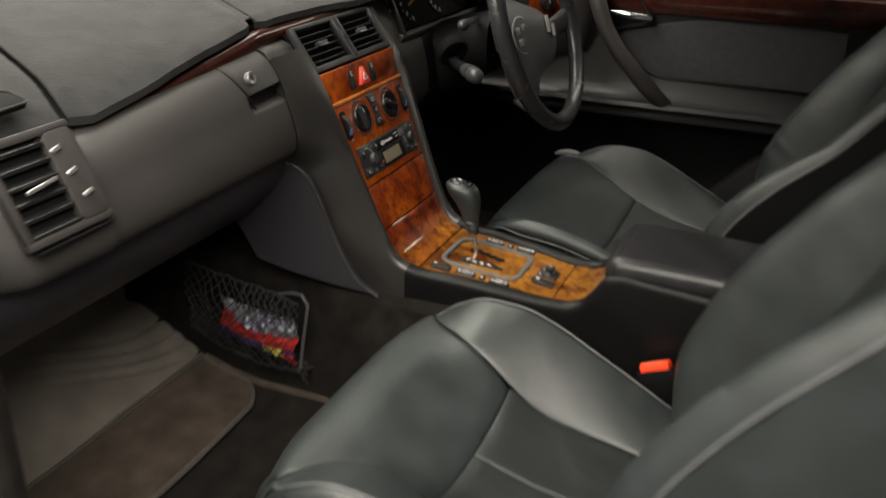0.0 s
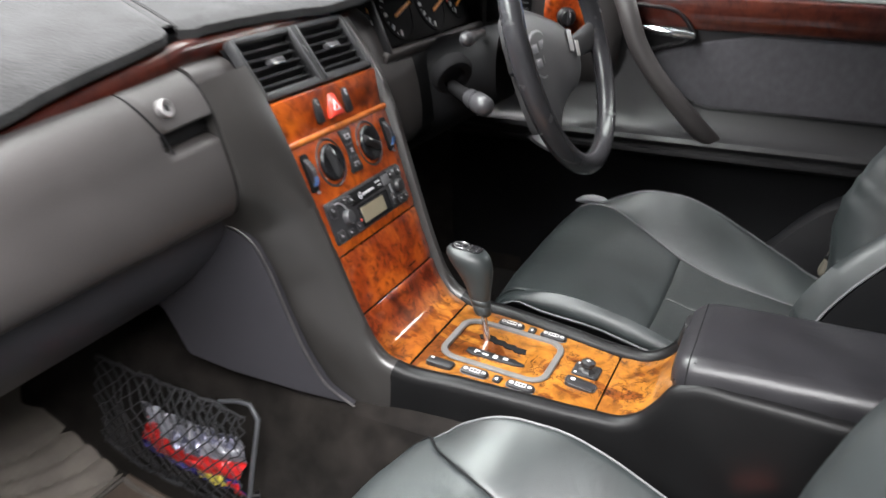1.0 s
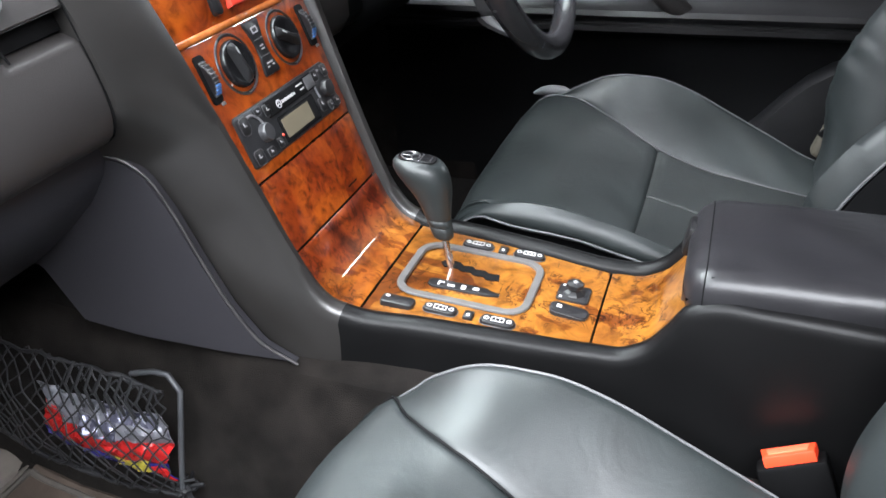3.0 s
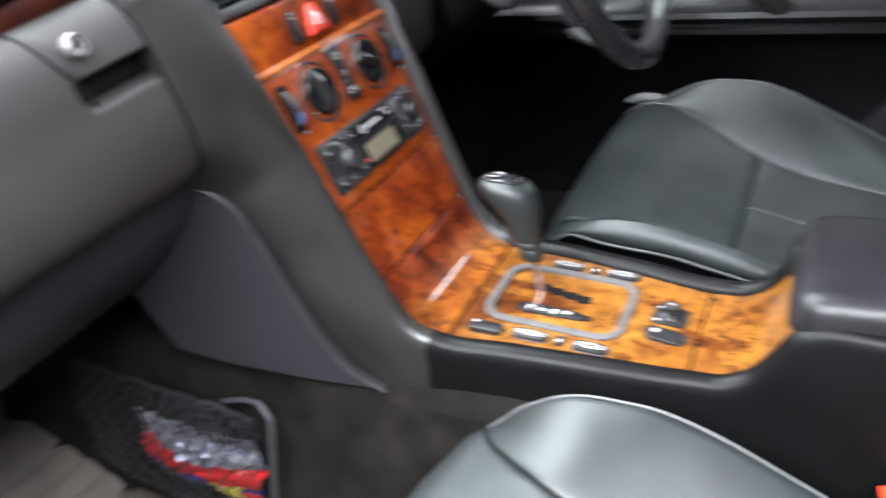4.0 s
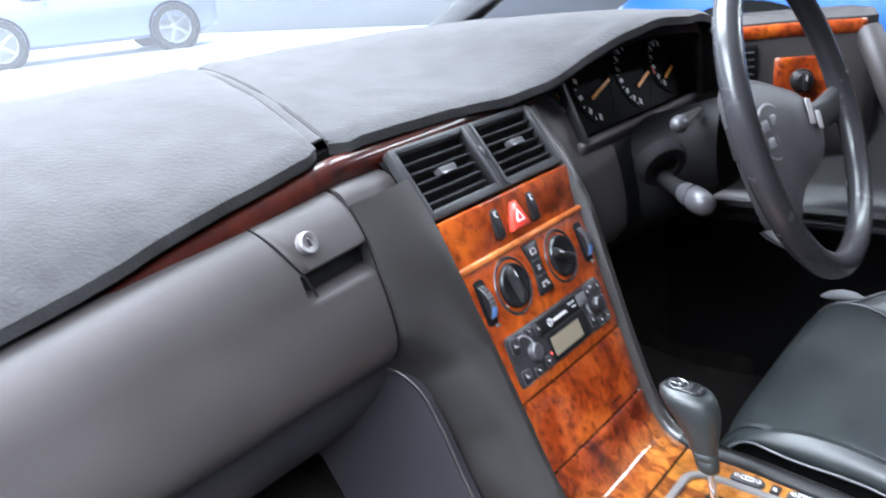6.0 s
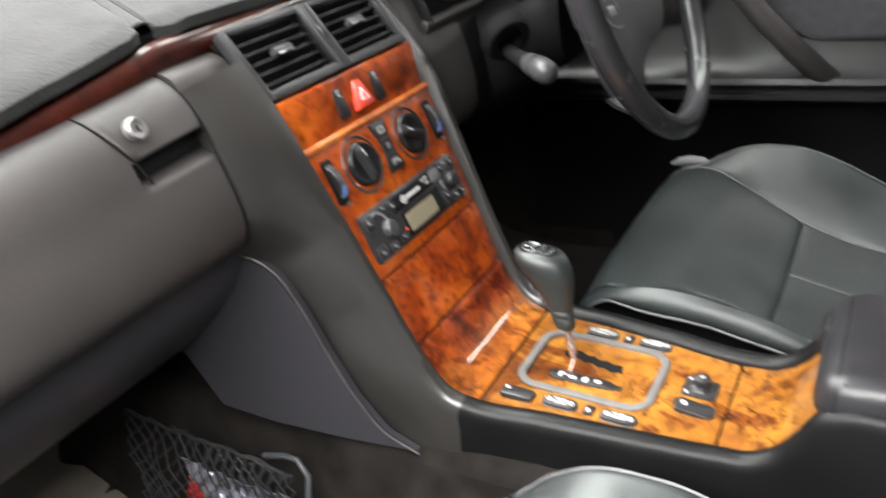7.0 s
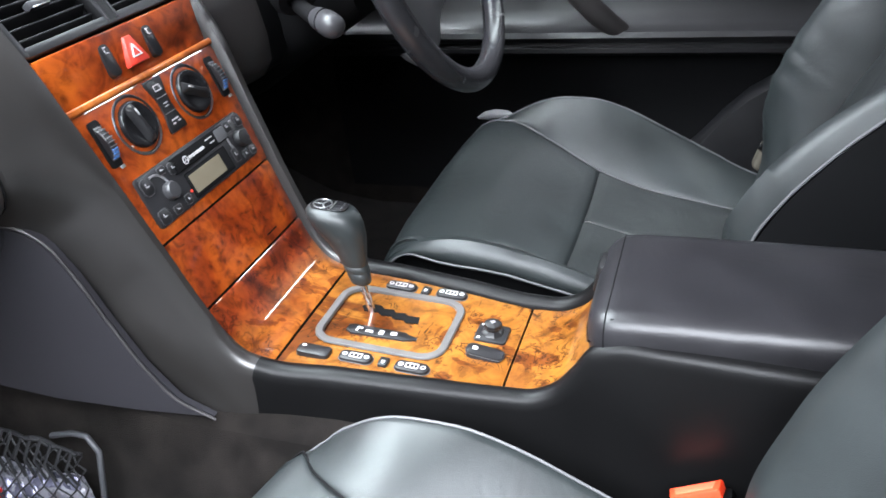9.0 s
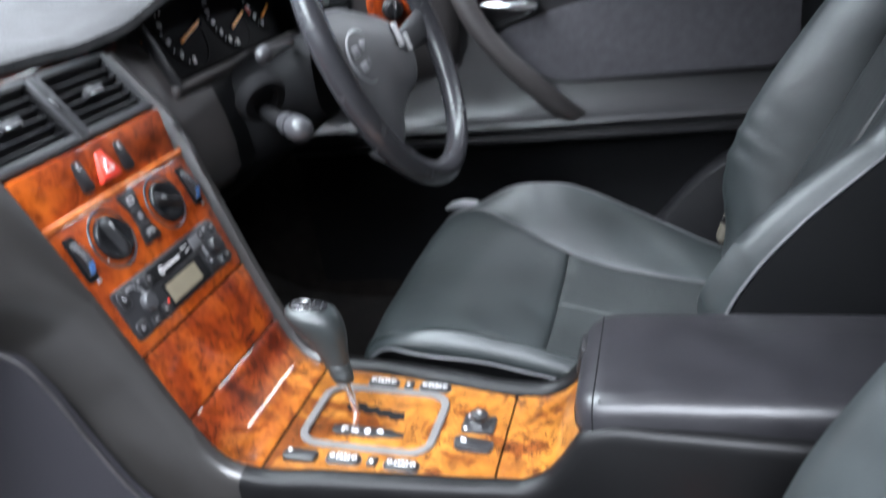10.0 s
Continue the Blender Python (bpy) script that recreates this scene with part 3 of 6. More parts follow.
def face_rows(xs, part_of=None, shape=None):
    rows = []
    for x in xs:
        rows.append([face_at(x, y, z, shape(x, z) if shape else 0.0) for y, z in FACE_S])
    return rows


def recess(x, z):
    """Depth of the finger scoop under the lock, deepest along its upper edge and open towards the console."""
    left = -0.268 + 0.010 * (0.668 - z) / 0.026
    if x < left or not 0.6445 < z < 0.6675:
        return 0.0
    return 0.030 * min(1.0, (z - 0.6445) / 0.010) ** 1.2


zs_fine = list(np.linspace(0.556, 0.636, 14)) + [0.641, 0.644, 0.6455, 0.6475, 0.651, 0.656, 0.662, 0.6665, 0.6685, 0.674, 0.681, 0.688, 0.694, 0.6985, 0.702, 0.705, 0.707, 0.7085, 0.7098]
xs_fine = list(np.linspace(-0.552, -0.285, 17)) + [-0.275, -0.2685, -0.2675, -0.263, -0.2585, -0.2575, -0.245, -0.22, -0.20, -0.1895, -0.1875]
face_sorted = np.array(sorted([(z, y) for y, z in FACE_S]))


def lid_point(x, z, push=0.0):
    return face_at(x, float(np.interp(z, face_sorted[:, 0], face_sorted[:, 1])), z, push)


lid_face = [[lid_point(x, z, recess(x, z) + (0.004 if x in (xs_fine[0], xs_fine[-1]) else 0.0)) for z in zs_fine] for x in xs_fine]
glovebox = part("glovebox_lid", slab(lid_face, -0.010, (0, -1, 0)), DASH, dash, "anthracite glovebox lid with finger scoop", angle=50)
# black plate added to darken the scoop as shade would
part("scoop_shade", slab([[lid_point(x, z, 0.011) for z in (0.6520, 0.656, 0.660, 0.664, 0.6684)] for x in np.linspace(-0.2580, -0.1890, 8)], 0.003, (0, 1, 0)), BLACKMATTE, glovebox, "black plate for the shade inside the finger scoop")
# inner shell behind the lid, and the fixed face towards the console
part("face_fixed", slab(face_rows(np.linspace(-0.1845, -0.115, 8), shape=lambda x, z: 0.014), 0.008, (0, 1, 0)), DASH, dash, "fixed anthracite face beside the glovebox")
part("face_cap", slab([[(x, y, z + dash_drop(x)) for y, z in ((0.4035, 0.6955), (0.4058, 0.7005), (0.4095, 0.7050), (0.4155, 0.7085), (0.424, 0.7107), (0.436, 0.7120))] for x in np.linspace(-0.1845, -0.1185, 9)], 0.004, (0, 1, -0.5)), DASH, dash, "rounded top of the fixed dash face")
part("lid_gap", tube([lid_point(-0.1862, z, 0.0012) for z in np.linspace(0.560, 0.709, 22)], 0.0012, 6), BLACKMATTE, dash, "dark gap beside the glovebox lid")
part("dash_core", rbox(0.56, 0.2, 0.13, 0.01, 1, pose(-0.40, 0.52, 0.605)), BLACKMATTE, dash)
plate_rows = []
for u in (0.0, 0.03, 0.1, 0.3, 0.5, 0.7, 0.9, 0.97, 1.0):
    row = []
    for z in (0.6690, 0.6700, 0.676, 0.684, 0.691, 0.697, 0.701, 0.7045, 0.707, 0.7092):
        left = -0.262 - 0.016 * ((z - 0.669) / 0.04) ** 0.8
        rise = 0.0004 if u in (0.0, 1.0) or z in (0.6690, 0.7092) else 0.0022
        x, y, zz = lid_point(left + (-0.1885 - left) * u, z)
        row.append((x, y - 0.9 * rise, zz + 0.4 * rise))
    plate_rows.append(row)
lockp = part("lock_plate", slab(plate_rows, 0.004, (0, 1, 0)), DASH, dash, "raised plate round the glovebox lock", angle=50)
part("groove", tube([lid_point(-0.2635 - 0.016 * ((z - 0.669) / 0.04) ** 0.8 if z > 0.669 else -0.2635 + 0.007 * (0.669 - z) / 0.027, z, -0.0004) for z in np.linspace(0.649, 0.7085, 16)], 0.0011, 6), BLACKMATTE, lockp, "dark gap beside the lock plate")
part("lock", turned([(0.009, 0), (0.009, 0.006), (0.008, 0.007), (0.0055, 0.0065), (0.0050, 0.005)], 24, pose(-0.2525, 0.3900, 0.6845, 68)), LOCKMETAL, lockp, "round satin metal key lock")
part("key_slot", rbox(0.0015, 0.006, 0.003, 0.0003, 1, pose(-0.2525, 0.3840, 0.6870, 68)), BLACK, lockp)

# burl strip under the fleece, from the console out to the side vent
strip_rows = []
for x in np.linspace(-0.44, 0.165, 60):
    d = dash_drop(x) - along(x, [(-0.44, 0.024), (-0.30, 0.010), (-0.18, 0.0)])
    lift = along(x, [(-0.2, 0.0), (0.0, 0.004), (0.165, 0.012)])
    strip_rows.append([(x, y, z + d + lift) for y, z in ((0.432, 0.706), (0.424, 0.708), (0.421, 0.715), (0.4222, 0.722), (0.4245, 0.7285), (0.4290, 0.7315))])
part("wood_strip", slab(strip_rows, 0.004, (0, 1, 0)), WOOD_DARK, dash, "dark red burl strip along the dashboard")

# lower knee panel under the glovebox
knee = []
for x in np.linspace(-0.71, -0.165, 20):
    knee.append([(x, y, z) for y, z in ((0.390, 0.559), (0.3925, 0.545), (0.399, 0.524), (0.415, 0.499), (0.440, 0.473), (0.468, 0.449), (0.481, 0.439), (0.488, 0.434), (0.498, 0.433), (0.54, 0.440), (0.62, 0.460))])
part("knee_panel", slab(knee, 0.006, (0, 0, 1)), KNEELIGHT, dash, "dark grey lower panel under the glovebox")

# side vent housing at the passenger end
pod_rows = []
for x in np.linspace(-0.555, -0.71, 14):
    curl = along(x, [(-0.70, 0.03), (-0.66, 0.004), (-0.548, 0.0)])
    pod_rows.append([face_at(x, y + curl - 0.004, z) for y, z in FACE_S])
side_pod = part("vent_housing", slab(pod_rows, 0.006, (0, 1, 0)), DASH, dash, "anthracite outer dashboard end")
vent_m = pose(-0.6125, 0.384, 0.653, 64)
part("vent_bezel", joined(rbox(0.112, 0.010, 0.012, 0.003, 2, vent_m @ pose(0.002, 0.052, 0.001)), rbox(0.112, 0.010, 0.012, 0.003, 2, vent_m @ pose(0.002, -0.050, 0.001)),
     rbox(0.010, 0.098, 0.012, 0.003, 2, vent_m @ pose(-0.049, 0, 0.001))), DASH, side_pod, "grey vent surround")
block = part("wheel_block", prism(rounded(0.040, 0.098, 0.010), 0.010, vent_m @ pose(0.0375, 0.001, -0.002), 0.003), DASH, side_pod, "rounded block with the vent wheel")
part("vent_hole", rbox(0.066, 0.094, 0.004, 0.001, 1, vent_m @ pose(-0.014, 0, -0.003)), BLACKMATTE, side_pod)
for k in range(6):
    part("slat", rbox(0.062, 0.0050, 0.011, 0.0014, 2, vent_m @ pose(-0.014, -0.042 + 0.0168 * k, 0.002, 28)), BLACK, side_pod)
part("vent_tab", rbox(0.040, 0.0048, 0.006, 0.0012, 1, vent_m @ pose(-0.010, 0.001, 0.010, 0, 0, 6)), LOCKMETAL, side_pod, "bright vent tab")
for k in range(3):
    part("thumb_mark", rbox(0.014, 0.0055, 0.005, 0.0012, 1, vent_m @ pose(0.026 + 0.006 * k, 0.030 - 0.026 * k, 0.0080, 0, 0, 12)), LOCKMETAL, block, "bright thumb wheel mark")
part("pod_seam", rbox(0.104, 0.0025, 0.006, 0.0006, 1, vent_m @ pose(0.004, -0.0590, 0.0035)), BLACKMATTE, side_pod, "dark joint under the vent")

# kick panel beside the tunnel
kick_outline = [(0.263, 0.328), (0.292, 0.352), (0.314, 0.392), (0.332, 0.440), (0.349, 0.490), (0.364, 0.522), (0.380, 0.537), (0.402, 0.543), (0.60, 0.545), (0.60, 0.43), (0.482, 0.432), (0.450, 0.378), (0.40, 0.361), (0.33, 0.342)]
kick = bmesh.new()
kv = [kick.verts.new((-0.1340 - 0.29 * (min(y, 0.44) - 0.263), y, z)) for y, z in kick_outline]
kick.faces.new(kv)
got = bmesh.ops.extrude_face_region(kick, geom=kick.faces[:])
bmesh.ops.translate(kick, vec=(0.012, 0.0, 0.0), verts=[v for v in got["geom"] if isinstance(v, bmesh.types.BMVert)])
bmesh.ops.bevel(kick, geom=[e for e in kick.edges if len(e.link_faces) == 2], offset=0.003, segments=2, affect="EDGES")
side_panel = part("side_panel", kick, TRIMGREY, console, "dark grey plastic footwell side panel")
# the panel edge's highlight, drawn as a lighter grey line
worn = spline([(-0.1342 - 0.29 * (y - 0.263), y - 0.0004, z + 0.0002) for y, z in kick_outline[:8]], 30)
part("panel_edge", tube([tuple(p) for p in worn], 0.0014, 6), EDGELIGHT, side_panel, "pale line painted as the edge's highlight")

# ---- fleece dashboard cover ----
fleece = thing("dash_mat", (0, 0.65, 0.76), "grey fleece dashboard cover lying over the dash top", "dash cover")


def dash_top(x, y):
    """Height of the dash top, with the hood over the instruments."""
    base = 0.746 + dash_drop(x) * along(y, [(0.43, 1.0), (0.8, 0.2)]) + along(y, [(0.40, -0.006), (0.44, 0.0), (0.50, 0.0098), (0.56, 0.0182), (0.62, 0.0245), (0.70, 0.0293), (0.78, 0.031), (0.86, 0.0293), (0.92, 0.021), (0.98, 0.006)])
    hood = math.exp(-(((x - 0.385) / 0.205) ** 4)) * along(y, [(0.30, 0.062), (0.42, 0.066), (0.55, 0.040), (0.75, 0.006), (0.98, 0.0)])
    droop = along(x, [(-0.6, 0.024), (-0.42, 0.020), (-0.30, 0.009), (-0.18, 0.0)]) * min(max(1 - (y - front_edge(x)) / 0.08, 0.0), 1.0) ** 2
    return base + hood - droop


def front_edge(x):
    return along(x, [(-0.7, 0.418), (-0.5, 0.424), (-0.17, 0.430), (0.0, 0.428), (0.12, 0.410), (0.2, 0.372), (0.27, 0.345), (0.385, 0.335), (0.5, 0.345), (0.57, 0.375), (0.62, 0.41), (0.72, 0.43)])


def fleece_piece(xs, skew0, skew1, y_back=0.97):
    """One length of the cover; its ends lean by the skews, in metres along x from front to back."""
    rows = []
    n = len(xs)
    for i, x0 in enumerate(xs):
        f = i / (n - 1)
        row = []
        y0 = front_edge(x0)
        y0 += 0.014 if i in (0, n - 1) else 0.004 if i in (1, n - 2) else 0.0
        for k, s in enumerate([0.0, 0.0, 0.01, 0.03, 0.06, 0.1, 0.15, 0.2, 0.27, 0.34, 0.42, 0.5, 0.6, 0.7, 0.8, 0.9, 1.0]):
            y = y0 + (y_back - y0) * s
            x = x0 + (skew0 * (1 - f) + skew1 * f) * s
            z = dash_top(x, y)
            if k == 0:
                y, z = y - 0.0050, z - 0.0125
            elif k == 1:
                y, z = y - 0.0052, z - 0.0055
            z += 0.0025 * noise.noise((x * 9, y * 9, 3.1)) + 0.0012 * noise.noise((x * 30, y * 30, 1.7))
            if i in (0, n - 1):
                z -= 0.005
            elif i == 1 and skew0 > 0.25:
                z -= 0.0035 * min(1.0, 3 * (1 - s)) * (s < 0.55)
            row.append((x, y, z))
        rows.append(row)
    return slab([[(x, y, z + 0.0035) for x, y, z in r] for r in rows], 0.0025, (0, 0, 1))


part("cover_centre", fleece_piece(np.linspace(-0.163, 0.70, 60), 0.27, 0.0), DASHMAT, fleece, "grey fleece, centre and driver length")
part("seam_band", slab([[(x0 + 0.27 * q, 0.4425 + 0.5275 * q, dash_top(x0 + 0.27 * q, 0.4425 + 0.5275 * q) - d) for q in np.linspace(0, 1, 24)] for x0, d in ((-0.186, 0.006), (-0.178, 0.0012), (-0.170, 0.0005), (-0.164, 0.0012), (-0.154, 0.006))], 0.002, (0, 0, 1)), DASHMAT, fleece, "sunken fleece band along the joint")
def hem(x0, q0, q1, r):
    """A dark line for the shade beside the joint band, thinning out at its ends."""
    qs = np.linspace(q0, q1, 26)
    pts = [(x0 + 0.27 * q, 0.4425 + 0.5275 * q, dash_top(x0 + 0.27 * q, 0.4425 + 0.5275 * q) + 0.0016 + 0.0005 * noise.noise((q * 30, x0, 0.5))) for q in qs]
    return tube(pts, [r * min(1.0, 0.25 + 5 * min(i, 25 - i) / 25) * (1 + 0.25 * noise.noise((i * 0.7, x0 * 50, 1.0))) for i in range(26)], 6)


# shade along the joint, laid on as thin dark tubes
part("hem", hem(-0.1800, 0.09, 0.62, 0.0027), JOINTSHADE, fleece, "dark line for the shade along the joint")
part("hem", hem(-0.1635, -0.02, 0.22, 0.0028), JOINTSHADE, fleece, "dark line for the shade along the joint")
part("hem", hem(-0.1650, 0.30, 0.62, 0.0023), JOINTSHADE, fleece, "dark line for the shade along the joint")
part("cover_passenger", fleece_piece(np.linspace(-0.525, -0.179, 30), 0.20, 0.27), DASHMAT, fleece, "grey fleece, passenger length")
part("cover_end", fleece_piece(np.linspace(-0.70, -0.535, 14), 0.0, 0.20), DASHMAT, fleece, "grey fleece, outer end")
slot = part("demister_slot", prism(rounded(0.080, 0.030, 0.006), 0.006, pose(-0.612, 0.446, 0.7225, 16, 0, 4), 0.002), BLACKMATTE, fleece, "dark slot for the side demister")
part("slot_rim", tube([pose(-0.612, 0.446, 0.7285, 16, 0, 4) @ Vector((x, y, 0)) for x, y in rounded(0.082, 0.032, 0.007)], 0.0016, 6, closed=True), DASHMAT, slot, "soft rim of the slot")
top_rows = [[(x, y, dash_top(x, y) - 0.010) for y in np.linspace(front_edge(x) + 0.012, 0.99, 12)] for x in np.linspace(-0.72, 0.72, 50)]
part("dash_top", slab(top_rows, -0.012, (0, 0, 1)), BLACKMATTE, dash, "dark dash top under the cover")

# ---- centre air vents ----
vents = thing("centre_air_vents", (0, 0.40, 0.70), "pair of black slatted air vents above the wood trim", "air vent")


def on_vent(x, v, h=0.0):
    """A pose on the vents' plane: v up from its lower edge."""
    c, s = 0.811, 0.585
    return Matrix(((1, 0, 0, x), (0, s, -c, 0.372 + s * v - c * h), (0, c, s, 0.664 + c * v + s * h), (0, 0, 0, 1)))


part("vent_frame", joined(rbox(0.236, 0.010, 0.012, 0.003, 2, on_vent(0, 0.003, 0.002)), rbox(0.236, 0.008, 0.012, 0.003, 2, on_vent(0, 0.071, 0.001)), rbox(0.009, 0.075, 0.013, 0.003, 2, on_vent(-0.1155, 0.036, 0.002)),
     rbox(0.009, 0.075, 0.013, 0.003, 2, on_vent(0.1155, 0.036, 0.002))), VENTGREY, vents, "dark grey vent frame")
divider = part("divider", rbox(0.0165, 0.072, 0.014, 0.003, 2, on_vent(0, 0.037, 0.002)), CONSOLE, vents, "grey divider with thumb wheel")
for dx in (-0.0072, 0.0072):
    part("divider_edge", rbox(0.0026, 0.071, 0.0030, 0.0009, 2, on_vent(dx, 0.037, 0.0088)), CAPGREY, divider, "thin bright edge")
part("thumb_wheel", turned([(0.015, -0.0030), (0.0165, -0.002), (0.0165, 0.002), (0.015, 0.0030)], 28, on_vent(0, 0.040, -0.0055) @ pose(0, 0, 0, 0, 90)), BLACK, divider)
part("vent_hole", rbox(0.226, 0.070, 0.003, 0.001, 1, on_vent(0, 0.037, -0.016)), BLACKMATTE, vents)
for side in (-1, 1):
    cx = side * 0.0615
    for k in range(6):
        part("slat", rbox(0.098, 0.0022, 0.013, 0.0008, 1, on_vent(cx, 0.012 + 0.0105 * k, -0.002) @ pose(0, 0, 0, -28)), BLACK, vents)
    for k in range(7):
        part("fin", rbox(0.0012, 0.062, 0.008, 0.0004, 1, on_vent(cx - 0.042 + 0.014 * k, 0.037, -0.011)), BLACK, vents)
    tab = part("vent_tab", rbox(0.026, 0.0075, 0.009, 0.0018, 2, on_vent(cx, 0.0385, 0.005)), CAPGREY, vents, "grey vent tab")
    part("tab_edge", rbox(0.022, 0.0014, 0.0014, 0.0005, 1, on_vent(cx, 0.0352, 0.0096)), SATIN, tab, "bright edge of the tab")

# ---- driver side of the dashboard ----
fascia_rows = []
for x in np.linspace(0.118, 0.70, 30):
    bulge = along(x, [(0.118, 0.030), (0.17, 0.012), (0.24, 0.0), (0.6, 0.0), (0.70, 0.03)])
    fascia_rows.append([(x, y + bulge, z) for y, z in ((0.44, 0.745), (0.408, 0.715), (0.388, 0.69), (0.374, 0.655), (0.364, 0.62), (0.358, 0.585), (0.358, 0.555), (0.372, 0.535), (0.42, 0.52), (0.6, 0.50))])
left = [r for r in fascia_rows if r[0][0] <= 0.205]
part("driver_fascia", slab([[(x, y, min(z, 0.745)) for x, y, z in r] for r in left], 0.006, (0, 1, 0)), DASH, dash, "anthracite face between vents and instruments")
low = [[p for p in r if p[2] < 0.66] for r in fascia_rows if r[0][0] >= 0.195]
part("driver_lower_face", slab([r for r in low if r[0][0] <= 0.262], 0.006, (0, 1, 0)), DASH, dash, "anthracite lower dash beside the column")
# same lower face further right, coloured dark for the shade under the column
part("column_lower_face", slab([[(x, y + 0.003, z) for x, y, z in r] for r in low if r[0][0] >= 0.24], 0.006, (0, 1, 0)), VINYLSHADE, dash, "lower dash face under the column, darkened for shade")
END = spline([(0.548, 0.378), (0.60, 0.345), (0.645, 0.297), (0.685, 0.222), (0.708, 0.176), (0.722, 0.168)], 40)


def on_end(f, z, out=0.0):
    """A place on the curved dash end: f along it from the instruments to the door, out towards the driver."""
    i = min(int(f * 38), 38)
    p, t = END[i], END[i + 1] - END[i]
    t = t / np.linalg.norm(t)
    return (p[0] - abs(t[1]) * out, p[1] - abs(t[0]) * out, z)


def end_band(f0, f1, z0, z1, out, n=14, soft=0.003):
    zs = [(z0, out - soft), (z0 + soft, out), (0.5 * (z0 + z1), out + 0.5 * soft), (z1 - soft, out), (z1, out - soft)]
    return slab([[on_end(f, z, o - (soft if f in (f0, f1) else 0)) for z, o in zs] for f in [f0, f0 + 0.01] + list(np.linspace(f0 + 0.03, f1 - 0.03, n)) + [f1 - 0.01, f1]], 0.006, (0.3, 0.9, 0))


end_body = [[on_end(f, z, o) for z, o in ((0.55, -0.03), (0.57, -0.012), (0.60, -0.003), (0.65, 0.0), (0.72, 0.0), (0.758, -0.002), (0.768, -0.012), (0.77, -0.05))] for f in np.linspace(0, 1, 30)]
part("driver_end_face", slab(end_body, 0.006, (0.3, 0.9, 0)), DASH, dash, "anthracite dash end by the driver door")
part("driver_burl", end_band(0.06, 0.93, 0.735, 0.755, 0.004), WOOD_LID, dash, "red burl strip by the driver vent")
rv = part("driver_vent", end_band(0.06, 0.38, 0.668, 0.728, 0.003), BLACKMATTE, dash, "black driver side vent")
for k in range(5):
    part("slat", end_band(0.08, 0.36, 0.674 + 0.0105 * k, 0.677 + 0.0105 * k, 0.007, 6, 0.001), BLACK, rv)
part("vent_tab", rbox(0.02, 0.006, 0.006, 0.001, 2, pose(0.583, 0.345, 0.70, 0, 0, -35)), SATIN, rv, "bright vent tab")
plaque = part("switch_plaque", end_band(0.49, 0.78, 0.622, 0.706, 0.006), WOOD_LID, dash, "red burl plaque with the light switch")
px, py, pz = on_end(0.63, 0.672, 0.008)
knob_m = pose(px, py, pz, 90, 0, -58)
part("light_knob", joined(turned([(0.017, 0), (0.017, 0.004), (0.014, 0.006), (0.0135, 0.014), (0.012, 0.016)], 28, knob_m), rbox(0.005, 0.026, 0.010, 0.002, 2, knob_m @ pose(0, 0, 0.018))), BLACK, plaque, "round black light switch knob")
part("knob_mark", rbox(0.0015, 0.009, 0.001, 0.0003, 1, knob_m @ pose(0, 0.006, 0.0235)), WHITE, plaque)

cluster = thing("instrument_cluster", (0.385, 0.42, 0.70), "black instrument cluster with orange needles under a hood", "instrument cluster")
cl_m = pose(0.375, 0.418, 0.716, 66)
part("panel", rbox(0.36, 0.105, 0.010, 0.004, 2, cl_m @ pose(0, 0, -0.006)), BLACKMATTE, cluster, "matt black dial panel")
part("lower_rim", rbox(0.37, 0.012, 0.018, 0.005, 3, pose(0.375, 0.384, 0.662, 24)), DASH, cluster, "grey rim below the dials")
part("side_cheek", rbox(0.012, 0.085, 0.105, 0.005, 2, pose(0.375 + 0.187, 0.390, 0.715, -20)), CONSOLE, cluster, "grey cheek of the hood")
part("side_rim", rbox(0.008, 0.012, 0.085, 0.003, 2, pose(0.198, 0.397, 0.705, -24)), CONSOLE, cluster, "narrow dark rim")
for dx, dia, a0, ticks, hub, tip in ((-0.083, 0.096, 255, 11, (-0.036, 0.005), (-0.102, -0.012)), (0.036, 0.098, 255, 15, (0.080, -0.003), (0.028, -0.018)), (0.137, 0.084, 235, 13, (0.160, -0.006), (0.118, -0.020))):
    dial = part("dial", turned([(dia / 2, 0), (dia / 2, 0.0008), (dia / 2 - 0.002, 0.0014), (dia / 2 - 0.003, 0.0005)], 40, cl_m @ pose(dx, 0, 0)), BLACKMATTE, cluster, "round black dial")
    marks = []
    for k in range(ticks):
        a = radians(a0 - 165 * k / (ticks - 1))
        rr = dia / 2 - (0.006 if k % 2 else 0.010)
        marks.append(rbox(0.004 if k % 2 else 0.008, 0.0014 if k % 2 else 0.0055, 0.001, 0.0002, 1, cl_m @ pose(dx + rr * math.cos(a), rr * math.sin(a), 0.002, 0, 0, math.degrees(a))))
    part("scale_marks", joined(*marks), WHITE, dial, "pale scale marks")
    a, span = math.atan2(tip[1] - hub[1], tip[0] - hub[0]), math.hypot(tip[0] - hub[0], tip[1] - hub[1])
    part("needle", rbox(span, 0.0042, 0.0015, 0.0005, 1, cl_m @ pose((hub[0] + tip[0]) / 2, (hub[1] + tip[1]) / 2, 0.006, 0, 0, math.degrees(a))), ORANGE, dial, "orange needle")
    part("hub", turned([(0.006, 0), (0.006, 0.005), (0.004, 0.007)], 20, cl_m @ pose(hub[0], hub[1], 0.001)), BLACKMATTE, dial)
part("warning_lamp", rbox(0.006, 0.012, 0.001, 0.0003, 1, cl_m @ pose(0.100, -0.004, 0.002)), RED, cluster, "small red warning symbol")
